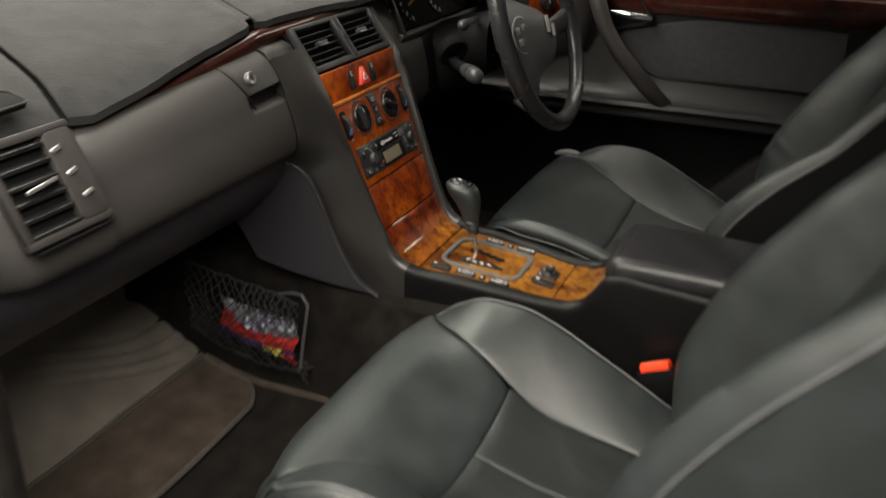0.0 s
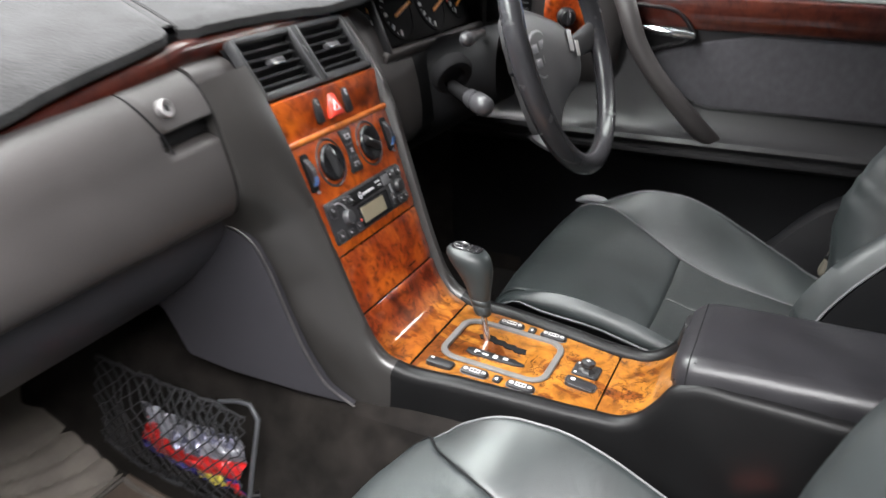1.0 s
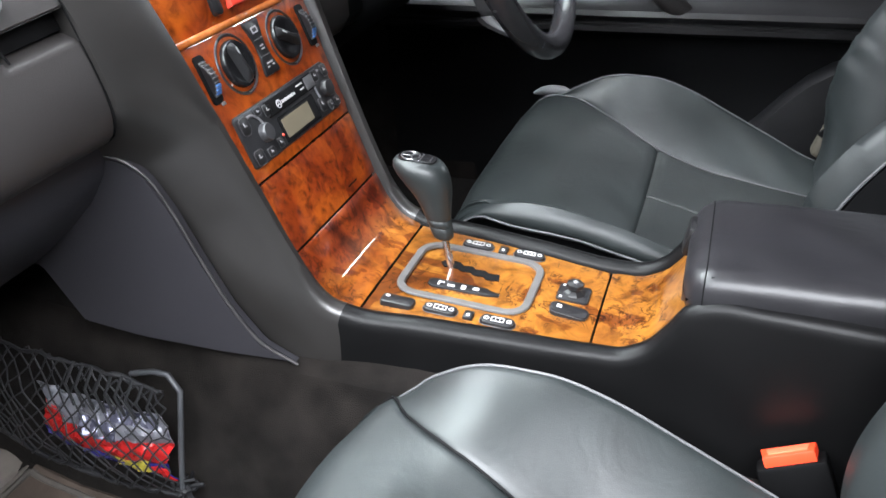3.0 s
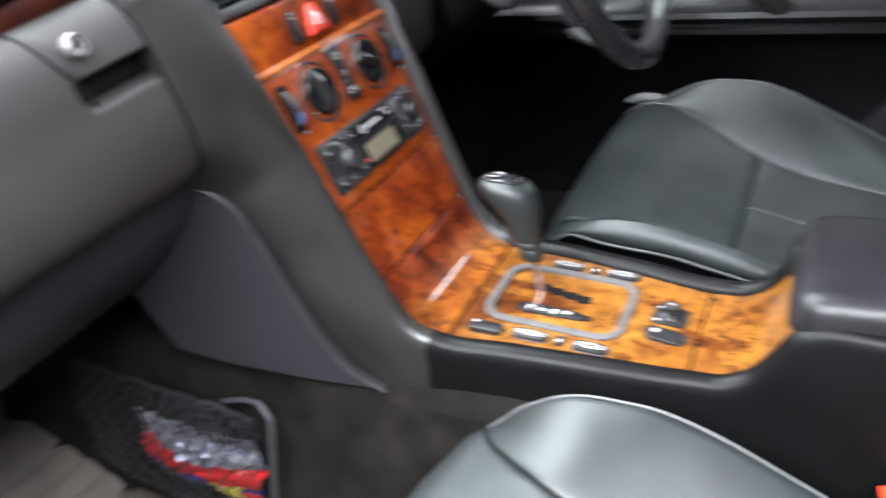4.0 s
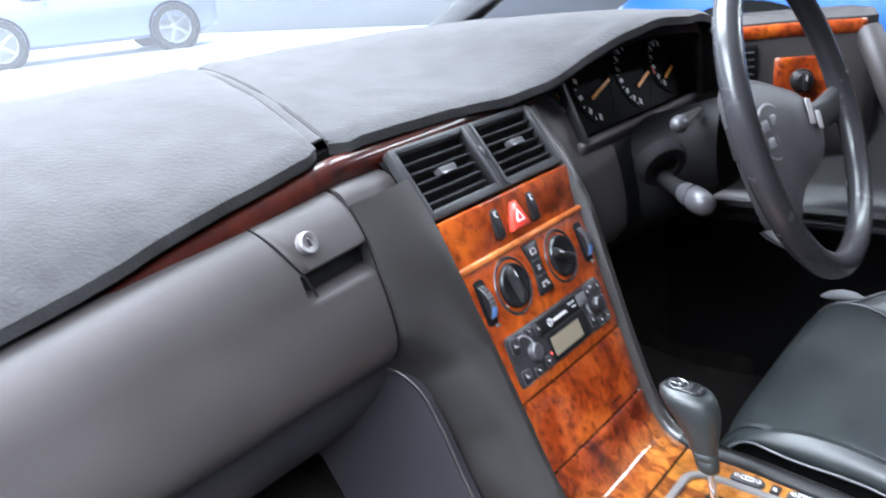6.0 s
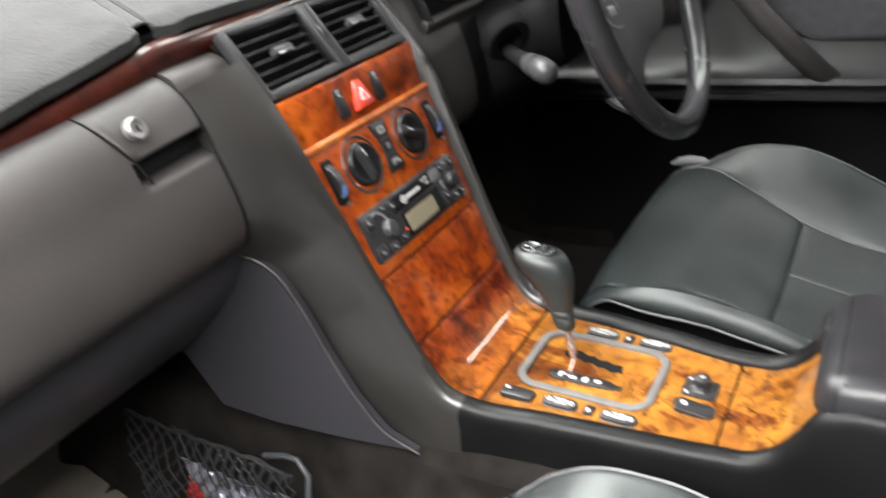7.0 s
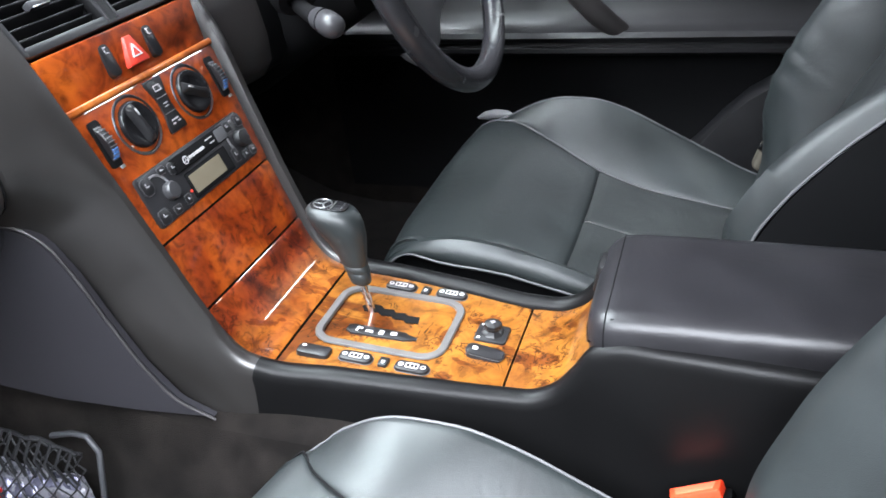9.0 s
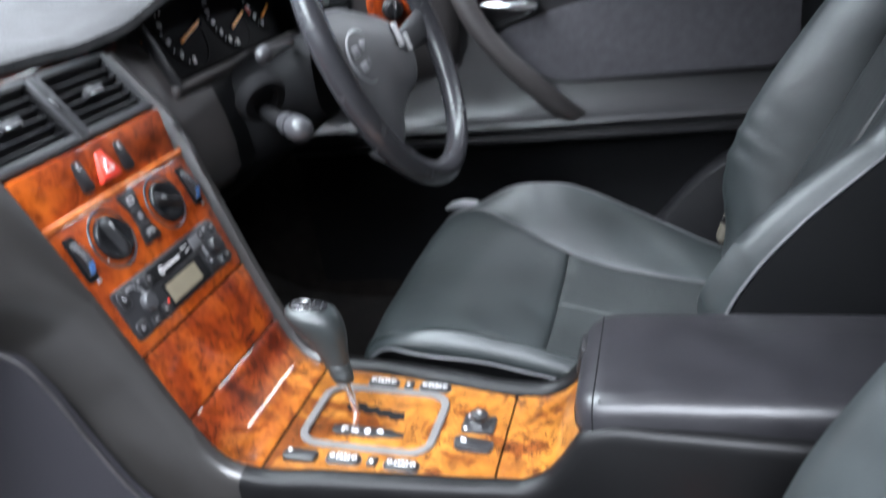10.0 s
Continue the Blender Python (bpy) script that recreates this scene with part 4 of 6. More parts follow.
for k in range(4):
    part("warning_lamp", rbox(0.010, 0.006, 0.001, 0.0003, 1, cl_m @ pose(-0.162, 0.022 - 0.017 * k, 0.001)), ORANGE if k == 1 else WHITE, cluster, "small printed warning symbol")

# ---- steering ----
steer = thing("steering_wheel", (0.381, 0.189, 0.678), "black leather four-spoke steering wheel with airbag pad", "steering wheel")
WM = pose(0.381, 0.189, 0.678, 70.6)
ring = [WM @ Vector((0.188 * math.cos(a), 0.188 * math.sin(a), 0.0)) for a in np.linspace(0, 2 * math.pi, 72, endpoint=False)]
part("rim", tube(ring, 0.0155, 14, closed=True), RIMLEATHER, steer, "worn black leather rim", angle=60)
PAD = spline([(-0.03, 0.059), (0.0, 0.057), (0.055, 0.038), (0.11, 0.010), (0.138, -0.024), (0.132, -0.060), (0.110, -0.082), (0.066, -0.094), (0.034, -0.112), (0.014, -0.136), (-0.012, -0.144), (-0.032, -0.128), (-0.046, -0.090), (-0.054, -0.030), (-0.054, 0.026), (-0.048, 0.048), (-0.03, 0.059)], 60)[:-1]


def pad_height(x):
    return -0.047 + 0.030 * min(max((x + 0.03) / 0.16, 0.0), 1.0)


pad_rows = []
for k, h in ((0.97, -0.026), (1.0, -0.014), (0.985, -0.008), (0.95, -0.003), (0.88, 0.0), (0.6, 0.004), (0.3, 0.005), (0.02, 0.005)):
    pad_rows.append([WM @ Vector((-0.005 + (x + 0.005) * k, -0.035 + (y + 0.035) * k, pad_height(-0.005 + (x + 0.005) * k) + h)) for x, y in PAD])
pad = part("airbag_pad", loft(pad_rows, closed=True, caps=True), PADGREY, steer, "dark grey airbag pad", angle=50)
em = WM @ pose(-0.002, -0.014, -0.0385, 0, -8)
part("emblem", joined(turned([(0.036, 0), (0.036, 0.0015), (0.0335, 0.002), (0.0325, 0.0)], 40, em), *[rbox(0.017, 0.013, 0.003, 0.0012, 2, em @ pose(dx, dy, 0.0005)) for dx, dy in ((-0.013, 0.010), (0.010, 0.013), (-0.010, -0.012), (0.012, -0.009))]), ARCGREY, pad, "embossed round emblem")
sr = WM @ pose(0.096, -0.016, -0.0185, 0, -10, -12)
part("print_bar", joined(rbox(0.012, 0.034, 0.002, 0.0006, 1, sr @ pose(0, 0.004, 0)), rbox(0.010, 0.024, 0.002, 0.0006, 1, sr @ pose(0.017, -0.008, 0.001))), SILVERPRINT, pad, "silver print, unreadable")
for x0, y0, h0, x1, y1, wide in ((0.120, -0.032, -0.030, 0.178, -0.020, 0.045), (-0.045, -0.010, -0.060, -0.180, 0.005, 0.045), (-0.020, -0.130, -0.062, -0.032, -0.178, 0.070)):
    rows = []
    c = Vector((x1 - x0, y1 - y0, 0)).normalized()
    d = Vector((-c.y, c.x, 0))
    for q in np.linspace(0, 1, 7):
        at = Vector((x0 + (x1 - x0) * q, y0 + (y1 - y0) * q, h0 * (1 - q ** 1.5) - 0.004))
        w = wide * (1 - 0.2 * math.sin(q * math.pi))
        rows.append([WM @ (at + d * (w / 2 * u) + Vector((0, 0, 0.007 * k))) for u, k in ((-1, -1), (-1.08, 0), (-0.9, 0.8), (-0.5, 1.1), (0.5, 1.1), (0.9, 0.8), (1.08, 0), (1, -1))])
    part("spoke", loft(rows, closed=True, caps=True), PADGREY, steer, "dark grey spoke")

column = thing("steering_column", (0.37, 0.33, 0.60), "black steering column shroud with control stalks", "steering column")
sh_rows = []
for s in np.linspace(0, 1, 8):
    c = Vector((0.38, 0.268 + 0.17 * s, 0.640 - 0.075 * s))
    rx, rz = 0.062 + 0.030 * s, 0.058 + 0.030 * s
    sh_rows.append([c + Vector((rx * np.sign(math.cos(a)) * abs(math.cos(a)) ** 0.7, 0, rz * np.sign(math.sin(a)) * abs(math.sin(a)) ** 0.7)) for a in np.linspace(0, 2 * math.pi, 28, endpoint=False)])
part("shroud", loft(sh_rows, closed=True, caps=True), VINYLSHADE, column, "black column shroud", angle=50)
st = [(0.300, 0.345, 0.622), (0.262, 0.314, 0.619), (0.230, 0.285, 0.617), (0.208, 0.264, 0.617)]
stalk = part("wiper_stalk", tube(st, [0.009, 0.0085, 0.0095, 0.0112], 16), BLACKMATTE, column, "black combination stalk")
part("stalk_cap", tube([(0.210, 0.266, 0.617), (0.205, 0.261, 0.6168), (0.1985, 0.2545, 0.6166), (0.1905, 0.247, 0.6165), (0.180, 0.237, 0.6163), (0.171, 0.2285, 0.6162), (0.1665, 0.2245, 0.616), (0.1645, 0.2225, 0.616)], [0.0100, 0.0124, 0.0132, 0.0140, 0.0142, 0.0132, 0.0095, 0.004], 18), CAPGREY, stalk, "grey twist cap")
part("cap_groove", tube([Vector((0.1905, 0.247, 0.6165)) + Vector((0.68, -0.73, 0.0)) * 0.0143 * math.cos(a) + Vector((0.0, 0.0, 1.0)) * 0.0143 * math.sin(a) + Vector((0.73, 0.68, 0.0)) * 0.006 * math.cos(a) for a in np.linspace(0, 2 * math.pi, 24, endpoint=False)], 0.0007, 6, closed=True), BLACKMATTE, stalk, "dark groove round the cap")
c2 = part("cruise_stalk", tube([(0.325, 0.292, 0.686), (0.25, 0.275, 0.693), (0.208, 0.2655, 0.697), (0.190, 0.262, 0.698)], [0.005, 0.006, 0.0075, 0.009], 12), BLACK, column, "short cruise control stalk")
part("stalk_tip", tube([(0.191, 0.2622, 0.698), (0.181, 0.260, 0.6985), (0.173, 0.2585, 0.699), (0.169, 0.2577, 0.699)], [0.0094, 0.0096, 0.0075, 0.002], 14), CAPGREY, c2, "grey stalk tip")
part("stalk_collar", turned([(0.031, 0), (0.031, 0.012), (0.027, 0.018), (0.017, 0.018), (0.015, 0.010)], 30, pose(0.262, 0.318, 0.640, 118, 0, -35)), BLACKMATTE, column, "round black collar")

# ---- driver door ----
door = thing("door_driver", (0.73, 0.0, 0.2), "closed driver door with black armrest, wood strip and pull handle", "car door", kind="structure")
DOOR_SEC = [(0.745, 0.13), (0.735, 0.20), (0.728, 0.30), (0.726, 0.405), (0.712, 0.425), (0.695, 0.431), (0.688, 0.436), (0.688, 0.443), (0.692, 0.447), (0.692, 0.451), (0.684, 0.455), (0.680, 0.462), (0.684, 0.470), (0.697, 0.474), (0.709, 0.484), (0.716, 0.50), (0.722, 0.52),
            (0.732, 0.56), (0.738, 0.61), (0.742, 0.645), (0.741, 0.700), (0.744, 0.715), (0.756, 0.722), (0.775, 0.722)]
door_rows = [[(x + along(y, [(-0.6, 0.01), (0.1, 0.0), (0.5, 0.0)]), y, z) for x, z in DOOR_SEC] for y in np.linspace(-0.55, 0.50, 22)]
part("door_card", slab([r[4:] for r in door_rows], 0.02, (1, 0, 0)), DOORPLASTIC, door, "black moulded door card with armrest ledge")
# lower card split off, with the cavity's shade put into its colour
part("door_lower", slab([r[:5] for r in door_rows], 0.02, (1, 0, 0)), VINYLSHADE, door, "lower door card, darkened for shade")
ins = []
for u in np.linspace(0, 1, 24):
    y = 0.130 - 0.475 * u
    lo = 0.520 + 0.072 * max(0, (0.24 - u) / 0.24) ** 1.3 + 0.02 * max(0, (u - 0.92) / 0.08)
    hi = 0.600 + 0.050 * min(1, u / 0.4) ** 0.6
    ins.append([(0.7275 + 0.0165 * (z - 0.52) / 0.12 - b, y, z) for z, b in [(lo, 0.0), (lo + 0.004, 0.006)] + [(lo + 0.004 + (hi - lo - 0.008) * k, 0.008) for k in (0.15, 0.4, 0.6, 0.85)] + [(hi - 0.004, 0.006), (hi, 0.0)]])
part("insert_gap", tube([(r[0][0] - 0.004, r[0][1], r[0][2] - 0.001) for r in ins], 0.0016, 6), BLACKMATTE, door, "dark joint under the padded insert")
part("cloth_insert", slab(ins, 0.004, (1, 0, 0)), DOORCLOTH, door, "dark padded leather insert")
wd = [[(x, y, z) for x, z in ((0.744, 0.653), (0.737, 0.656), (0.733, 0.668), (0.733, 0.697), (0.737, 0.709), (0.744, 0.712))] for y in np.linspace(0.16, -0.42, 20)]
part("wood_strip", slab(wd, 0.004, (1, 0, 0)), WOOD_DARK, door, "dark red burl strip along the door top")
cup_line = spline([(0.166, 0.655), (0.168, 0.680), (0.158, 0.692), (0.120, 0.693), (0.088, 0.690), (0.072, 0.682), (0.050, 0.658), (0.042, 0.645), (0.052, 0.634), (0.090, 0.622), (0.128, 0.612), (0.150, 0.616), (0.163, 0.635), (0.166, 0.655)], 40)[:-1]
cy, cz = cup_line.mean(0)
cup = part("handle_cup", loft([[(x, cy + (y - cy) * k, cz + (z - cz) * k) for y, z in cup_line] for k, x in ((1.0, 0.7365), (1.0, 0.7305), (0.97, 0.7275), (0.92, 0.7275), (0.87, 0.7305), (0.82, 0.739), (0.3, 0.7400))], closed=True, caps=True), CONSOLE, door, "grey trapezoid cup round the door handle")
part("door_handle", tube([(0.724, 0.135, 0.652), (0.719, 0.11, 0.651), (0.718, 0.075, 0.648), (0.722, 0.045, 0.645)], [0.006, 0.008, 0.008, 0.006], 12), CHROME, cup, "chrome door handle lever")
pull = spline([(0.704, -0.014, 0.462), (0.686, 0.018, 0.493), (0.672, 0.060, 0.540), (0.668, 0.100, 0.585), (0.672, 0.135, 0.635), (0.684, 0.160, 0.690), (0.71, 0.185, 0.735)], 22)
part("pull_handle", tube(pull, np.interp(np.linspace(0, 1, 22), [0, 0.15, 0.5, 0.85, 1], [0.015, 0.018, 0.0165, 0.018, 0.020]), 14), DASH, door, "curved black pull handle")
pk = []
for u in np.linspace(0, 1, 16):
    y = 0.06 - 0.50 * u
    top = 0.20 + 0.215 * (1 / (1 + math.exp(-(u - 0.42) * 11)))
    pk.append([(0.738, y, 0.15), (0.690, y, 0.17), (0.680, y, 0.5 * (0.17 + top)), (0.690, y, top - 0.006), (0.7, y, top), (0.735, y, top + 0.002)])
part("door_pocket", slab(pk, 0.003, (1, 0, 0)), BLACK, door, "dark moulded door pocket")
window = part("window_driver", slab([[(0.765 - 0.30 * (z - 0.72), y, z) for z in (0.715, 0.85, 1.0, 1.12)] for y in np.linspace(0.42, -0.5, 5)], 0.004, (1, 0, 0)), GLASS)
tagged(window, "clear driver door window", "window", kind="structure")
window.visible_shadow = False

# ---- front seats ----
CUSHION = [(-0.34, 0.226, 0.002), (-0.26, 0.240, 0.008), (-0.20, 0.248, 0.020), (-0.13, 0.259, 0.046), (-0.083, 0.267, 0.064), (-0.036, 0.279, 0.077), (0.01, 0.294, 0.078), (0.04, 0.308, 0.066), (0.067, 0.323, 0.050), (0.095, 0.337, 0.028), (0.115, 0.345, 0.013), (0.138, 0.348, 0.001), (0.158, 0.348, -0.006), (0.174, 0.343, -0.009), (0.187, 0.331, -0.009), (0.196, 0.312, -0.008), (0.202, 0.285, -0.005), (0.206, 0.250, -0.003), (0.206, 0.205, 0.0)]
CUSH = spline([(y, z, b) for y, z, b in CUSHION], 56)


SEAMS = {"worn": [(-0.26, 0.128), (-0.17, 0.131), (0.0, 0.147), (0.045, 0.157), (0.08, 0.171), (0.105, 0.188), (0.125, 0.200), (0.15, 0.2035), (0.18, 0.1985), (0.21, 0.1945)],
         "fresh": [(-0.26, 0.127), (-0.15, 0.128), (-0.03, 0.1285), (0.0, 0.130), (0.03, 0.1335), (0.055, 0.139), (0.08, 0.148), (0.105, 0.161), (0.13, 0.179), (0.15, 0.195), (0.163, 0.2035), (0.175, 0.2020), (0.19, 0.1985), (0.21, 0.1945)]}
SEWN = {"seam": "worn"}


def seam_u(y):
    return along(y, SEAMS[SEWN["seam"]])


def ridge_u(y):
    return along(y, [(0.08, 0.222), (0.12, 0.220), (0.15, 0.214), (0.18, 0.205), (0.21, 0.200)])


def full(b, puff=1.0):
    """Height of a bolster's ridge; a worn one is pressed down."""
    return b * puff * 0.94 + (0.0085 if puff == 1 else 0.0035) * min(b / 0.03, 1.0) if b > 0 else b


def swell(u, y, b, share):
    """How far the padding stands over the cushion's middle line: a soft dome up to the seam, then an almost flat face to the outer ridge."""
    us, ur = seam_u(y), ridge_u(y)
    low = share * b * smooth((y + 0.06) / 0.13)
    if abs(u) <= us:
        return low * abs(u / us) ** 2.2
    t = min((abs(u) - us) / max(ur - us, 0.002), 1.0)
    return low + (b - low) * (t + 0.09 * math.sin(math.pi * t))


def cushion_patch(u0, u1, y0, y1, n=11, share=0.0):
    """A padded patch of the cushion's top between two lines across and two along, tucked in at its seams."""
    rows = []
    flat = CUSH[:42]
    ends = [[e, np.interp(e, flat[:, 0], flat[:, 1]), np.interp(e, flat[:, 0], flat[:, 2])] for e in (y0, y1) if e < 0.15]
    st = [list(c) for c in CUSH if y0 + 0.003 <= c[0] <= y1 - 0.003]
    st = ends[:1] + st + ends[1:]
    for i, (y, z, b) in enumerate(st):
        us = seam_u(y)
        row = []
        for t in [-1, -0.985, -0.95] + list(np.linspace(-0.85, 0.85, n)) + [0.95, 0.985, 1]:
            u = (u0 + u1) / 2 * us + (u1 - u0) / 2 * us * t
            tuck = 0.0018 if abs(t) == 1 else 0.0005 if abs(t) == 0.985 else 0.0
            if i == 0 or (i == len(st) - 1 and y1 < 0.2):
                tuck = max(tuck, 0.0045)
            elif i == 1 or (i == len(st) - 2 and y1 < 0.2):
                tuck = max(tuck, 0.001)
            dish = 0.006 * (1 - (u / us) ** 2)
            wr = 0.0016 * noise.noise((u * 14, y * 18, 0.4 + u0)) + 0.0008 * noise.noise((u * 40, y * 44, 2.0))
            climb = swell(u, y, full(max(b, 0.0)), share)
            if y0 == 0.0 and share > 0.3:
                climb -= 0.006 * max(0.0, 1 - y / 0.032) ** 2
            row.append((u, y, z + climb - tuck - 0.001 - 0.7 * dish * along(y, [(0.08, 1.0), (0.15, 0.45), (0.19, 0.1)]) + wr))
        rows.append(row)
    return slab(rows, -0.012, (0, 0, 1))


def worn_edge(y, top):
    """Height of the lower edge of the flattened bolster."""
    return min(top - 0.006, along(y, [(-0.34, 0.240), (-0.10, 0.285), (-0.036, 0.306), (0.015, 0.319), (0.048, 0.328), (0.075, 0.333), (0.10, 0.335), (0.13, 0.339), (0.15, 0.341), (0.168, 0.343)]))


def cushion_bolster(side, puff=1.0, share=0.0):
    """The padded side of a cushion; a flattened one ends in a thin edge over a set-back side, coloured dark for shade.
    """
    rows, flank = [], []
    for y, z, b in CUSH:
        us, ur = seam_u(y), ridge_u(y)
        b = full(b, puff)
        low = min(0.225, z + b - 0.012)
        w = ur - us
        sec = [(us, z + swell(us, y, b, share) - 0.0035), (us + 0.0012, z + swell(us, y, b, share) - 0.0006)]
        sec += [(us + w * f, z + swell(us + w * f, y, b, share)) for f in (0.08, 0.2, 0.33, 0.46, 0.6, 0.73, 0.85, 0.94, 1.0)]
        sec += [(ur + 0.009, z + b - 0.005), (ur + 0.014, z + b - 0.016 if z + b - 0.016 > low else low + 0.004), (ur + 0.014, 0.5 * (z + b - 0.016) + 0.5 * low), (ur + 0.008, low)]
        if puff < 1:
            lift = 0.006 * smooth((y - 0.04) / 0.08)
            sec = [(u, zz + lift) for u, zz in sec]
            edge = worn_edge(y, z + b + lift)
            top, rise = z + b + lift, z + b + lift - edge
            sec = sec[:-5] + [(ur - 0.002, top), (ur + 0.004, top - 0.16 * rise), (ur + 0.009, top - 0.42 * rise), (ur + 0.011, top - 0.74 * rise), (ur + 0.010, edge + 0.001), (ur + 0.004, edge - 0.003)]
            flank.append([(side * u, y - d, zz) for u, zz, d in ((ur + 0.002, edge - 0.002, 0.0), (ur - 0.014, edge - 0.014, 0.006), (ur - 0.020, min(0.25, edge - 0.016), 0.010), (ur - 0.020, 0.17, 0.012))])
        rows.append([(side * u, y, zz + 0.0010 * noise.noise((u * 20, y * 20, 5.0 + side))) for u, zz in sec])
    thick = -0.010 if side > 0 else 0.010
    return slab(rows, -thick if puff == 1 else -0.4 * thick), slab(flank, 0.6 * thick) if flank else None


BACK_O, BACK_E, BACK_F = Vector((0, -0.245, 0.245)), Vector((0, -0.474, 0.8805)), Vector((0, 0.8805, 0.474))


def back_at(u, s, f):
    return BACK_O + BACK_E * s + BACK_F * f + Vector((u, 0, 0))


BACK = spline([(-0.02, 0.136, 0.004), (0.035, 0.138, 0.052), (0.10, 0.139, 0.098), (0.168, 0.140, 0.112), (0.25, 0.139, 0.114), (0.33, 0.138, 0.104), (0.42, 0.135, 0.080), (0.50, 0.130, 0.058), (0.57, 0.122, 0.034), (0.62, 0.110, 0.008)], 110)


def worn_back(q):
    """How far a sat-in bolster is pressed down along the backrest."""
    return along(q, [(0.0, 1.1), (0.10, 1.08), (0.17, 0.93), (0.24, 0.74), (0.32, 0.48), (0.40, 0.38), (0.62, 0.38)])


def back_patch(u0, u1, n=11):
    rows = []
    for i, (s, us, b) in enumerate(BACK):
        row = []
        for t in [-1, -0.985] + list(np.linspace(-0.93, 0.93, n)) + [0.985, 1]:
            u = (u0 + u1) / 2 * us + (u1 - u0) / 2 * us * t
            tuck = 0.005 if abs(t) == 1 else 0.002 if abs(t) == 0.985 else 0.0
            row.append(back_at(u, s, 0.012 - tuck + 0.0015 * noise.noise((u * 14, s * 16, 8.0 + u0)) - (0.02 * max(0, (s - 0.56) / 0.06))))
        rows.append(row)
    return slab(rows, -0.012, tuple(BACK_F))


def back_bolster(side, worn, fill=1.0):
    """The padded front of a backrest bolster, and its side below the piping."""
    rows, sides = [], []
    for q, us, b in BACK:
        b *= worn_back(q) if worn else fill * (along(q, [(-0.02, 0.2), (0.035, 0.42), (0.10, 0.84), (0.16, 1.0)]) if fill < 0.7 else 1.0)
        sec = [(us, 0.004), (us + 0.002, 0.012), (us + 0.018, 0.012 + 0.38 * b), (us + 0.038, 0.012 + 0.72 * b), (us + 0.056, 0.012 + 0.93 * b), (us + 0.067, 0.012 + b), (us + 0.076, 0.010 + 0.96 * b), (us + 0.0815, 0.007 + 0.84 * b)]
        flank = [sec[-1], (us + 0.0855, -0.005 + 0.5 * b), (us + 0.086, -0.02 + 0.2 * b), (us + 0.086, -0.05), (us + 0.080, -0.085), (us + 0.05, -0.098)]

        def puff(u, f):
            fold = (0.0048 * noise.noise((u * 7, q * 95, 4.0 + side)) * max(0, 1 - abs(q - 0.14) / 0.12) * (0.35 + 0.65 * smooth((u - us - 0.03) / 0.03)) if fill < 0.7 and not worn else 0.0)
            return back_at(side * u, q, f + fold + 0.0015 * noise.noise((u * 18, q * 20, 9.0)))

        rows.append([puff(u, f) for u, f in sec])
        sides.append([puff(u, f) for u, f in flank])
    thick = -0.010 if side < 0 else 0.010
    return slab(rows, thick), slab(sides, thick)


def front_seat(x, raised, inner_puff, reach, corner, share, label):
    SEWN["seam"] = "worn" if inner_puff < 1 else "fresh"
    seat = thing("front_seat", (x, 0.0, 0.13), label, "car seat", group="front seats")
    mv = Matrix.Translation((x, 0, raised))

    def put(name, bm, mat, label="", parent=seat, angle=40):
        for v in bm.verts:
            v.co.y -= corner * max(0.0, (abs(v.co.x) - 0.09) / 0.12) ** 2 * min(max((v.co.y - 0.125) / 0.06, 0.0), 1.0)
            v.co.y += reach * min(max((v.co.y - 0.05) / 0.13, 0.0), 1.0)
        bmesh.ops.transform(bm, matrix=mv, verts=bm.verts)
        return part(name, bm, mat, parent, label, angle=angle)

    put("cushion_front", cushion_patch(-1, 1, 0.0, 0.24, 15, share), LEATHER, "smooth leather front of the cushion", angle=60)
    put("cushion_insert", cushion_patch(-1, -0.01, -0.34, 0.0, 11, share), LEATHER_SOFT, "leather cushion insert", angle=60)
    put("cushion_insert", cushion_patch(0.01, 1, -0.34, 0.0, 11, share), LEATHER_SOFT, "leather cushion insert", angle=60)
    for s in (-1, 1):
        puff = inner_puff if s * x < 0 else 1.0
        padded, under = cushion_bolster(s, puff, share)
        put("cushion_bolster", padded, LEATHER, "padded cushion bolster", angle=60)
        if under:
            put("cushion_side", under, VINYLSHADE, "set-back cushion side darkened for shade", angle=60)
        worn = inner_puff < 1 and s * x < 0
        fill = 0.66 if inner_puff < 1 else 0.76 if s * x < 0 else 1.0
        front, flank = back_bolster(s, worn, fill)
        put("backrest_bolster", front, LEATHER, "padded creased backrest bolster", angle=60)
        # console-facing sides get the dark tone for shade, outer ones stay leather
        put("backrest_side", flank, LEATHER if s * x > 0 else VINYLSHADE, "backrest side, darkened for shade towards the console", angle=60)
        edge = [(s * along(y, [(0.08, 0.227), (0.15, 0.219), (0.21, 0.206)]), y, min(0.226, z + b * puff - 0.012)) for y, z, b in CUSH[:-6]]
        if puff < 1:
            edge = [(s * (ridge_u(y) + 0.0105), y, worn_edge(y, z + full(b, puff) + 0.006 * smooth((y - 0.04) / 0.08)) - 0.001) for y, z, b in CUSH[:-9]]
        put("piping", tube(edge, 0.0028 if puff == 1 else 0.0013, 6), PIPING, "grey piping along the cushion base")
        ridge = [(s * along(y, [(0.08, 0.2240), (0.12, 0.2220), (0.15, 0.2160), (0.18, 0.2070)]), y, z + full(b, puff) + 0.0004) for y, z, b in CUSH[2:-11]]
        stitch = [(s * (seam_u(y) + 0.0004), y, z + swell(seam_u(y), y, full(max(b, 0.0)), share) - 0.0012) for y, z, b in CUSH[1:-6]]
        # the driver's outer seam is coloured pale for the light it catches
        pale = inner_puff < 1 and puff == 1
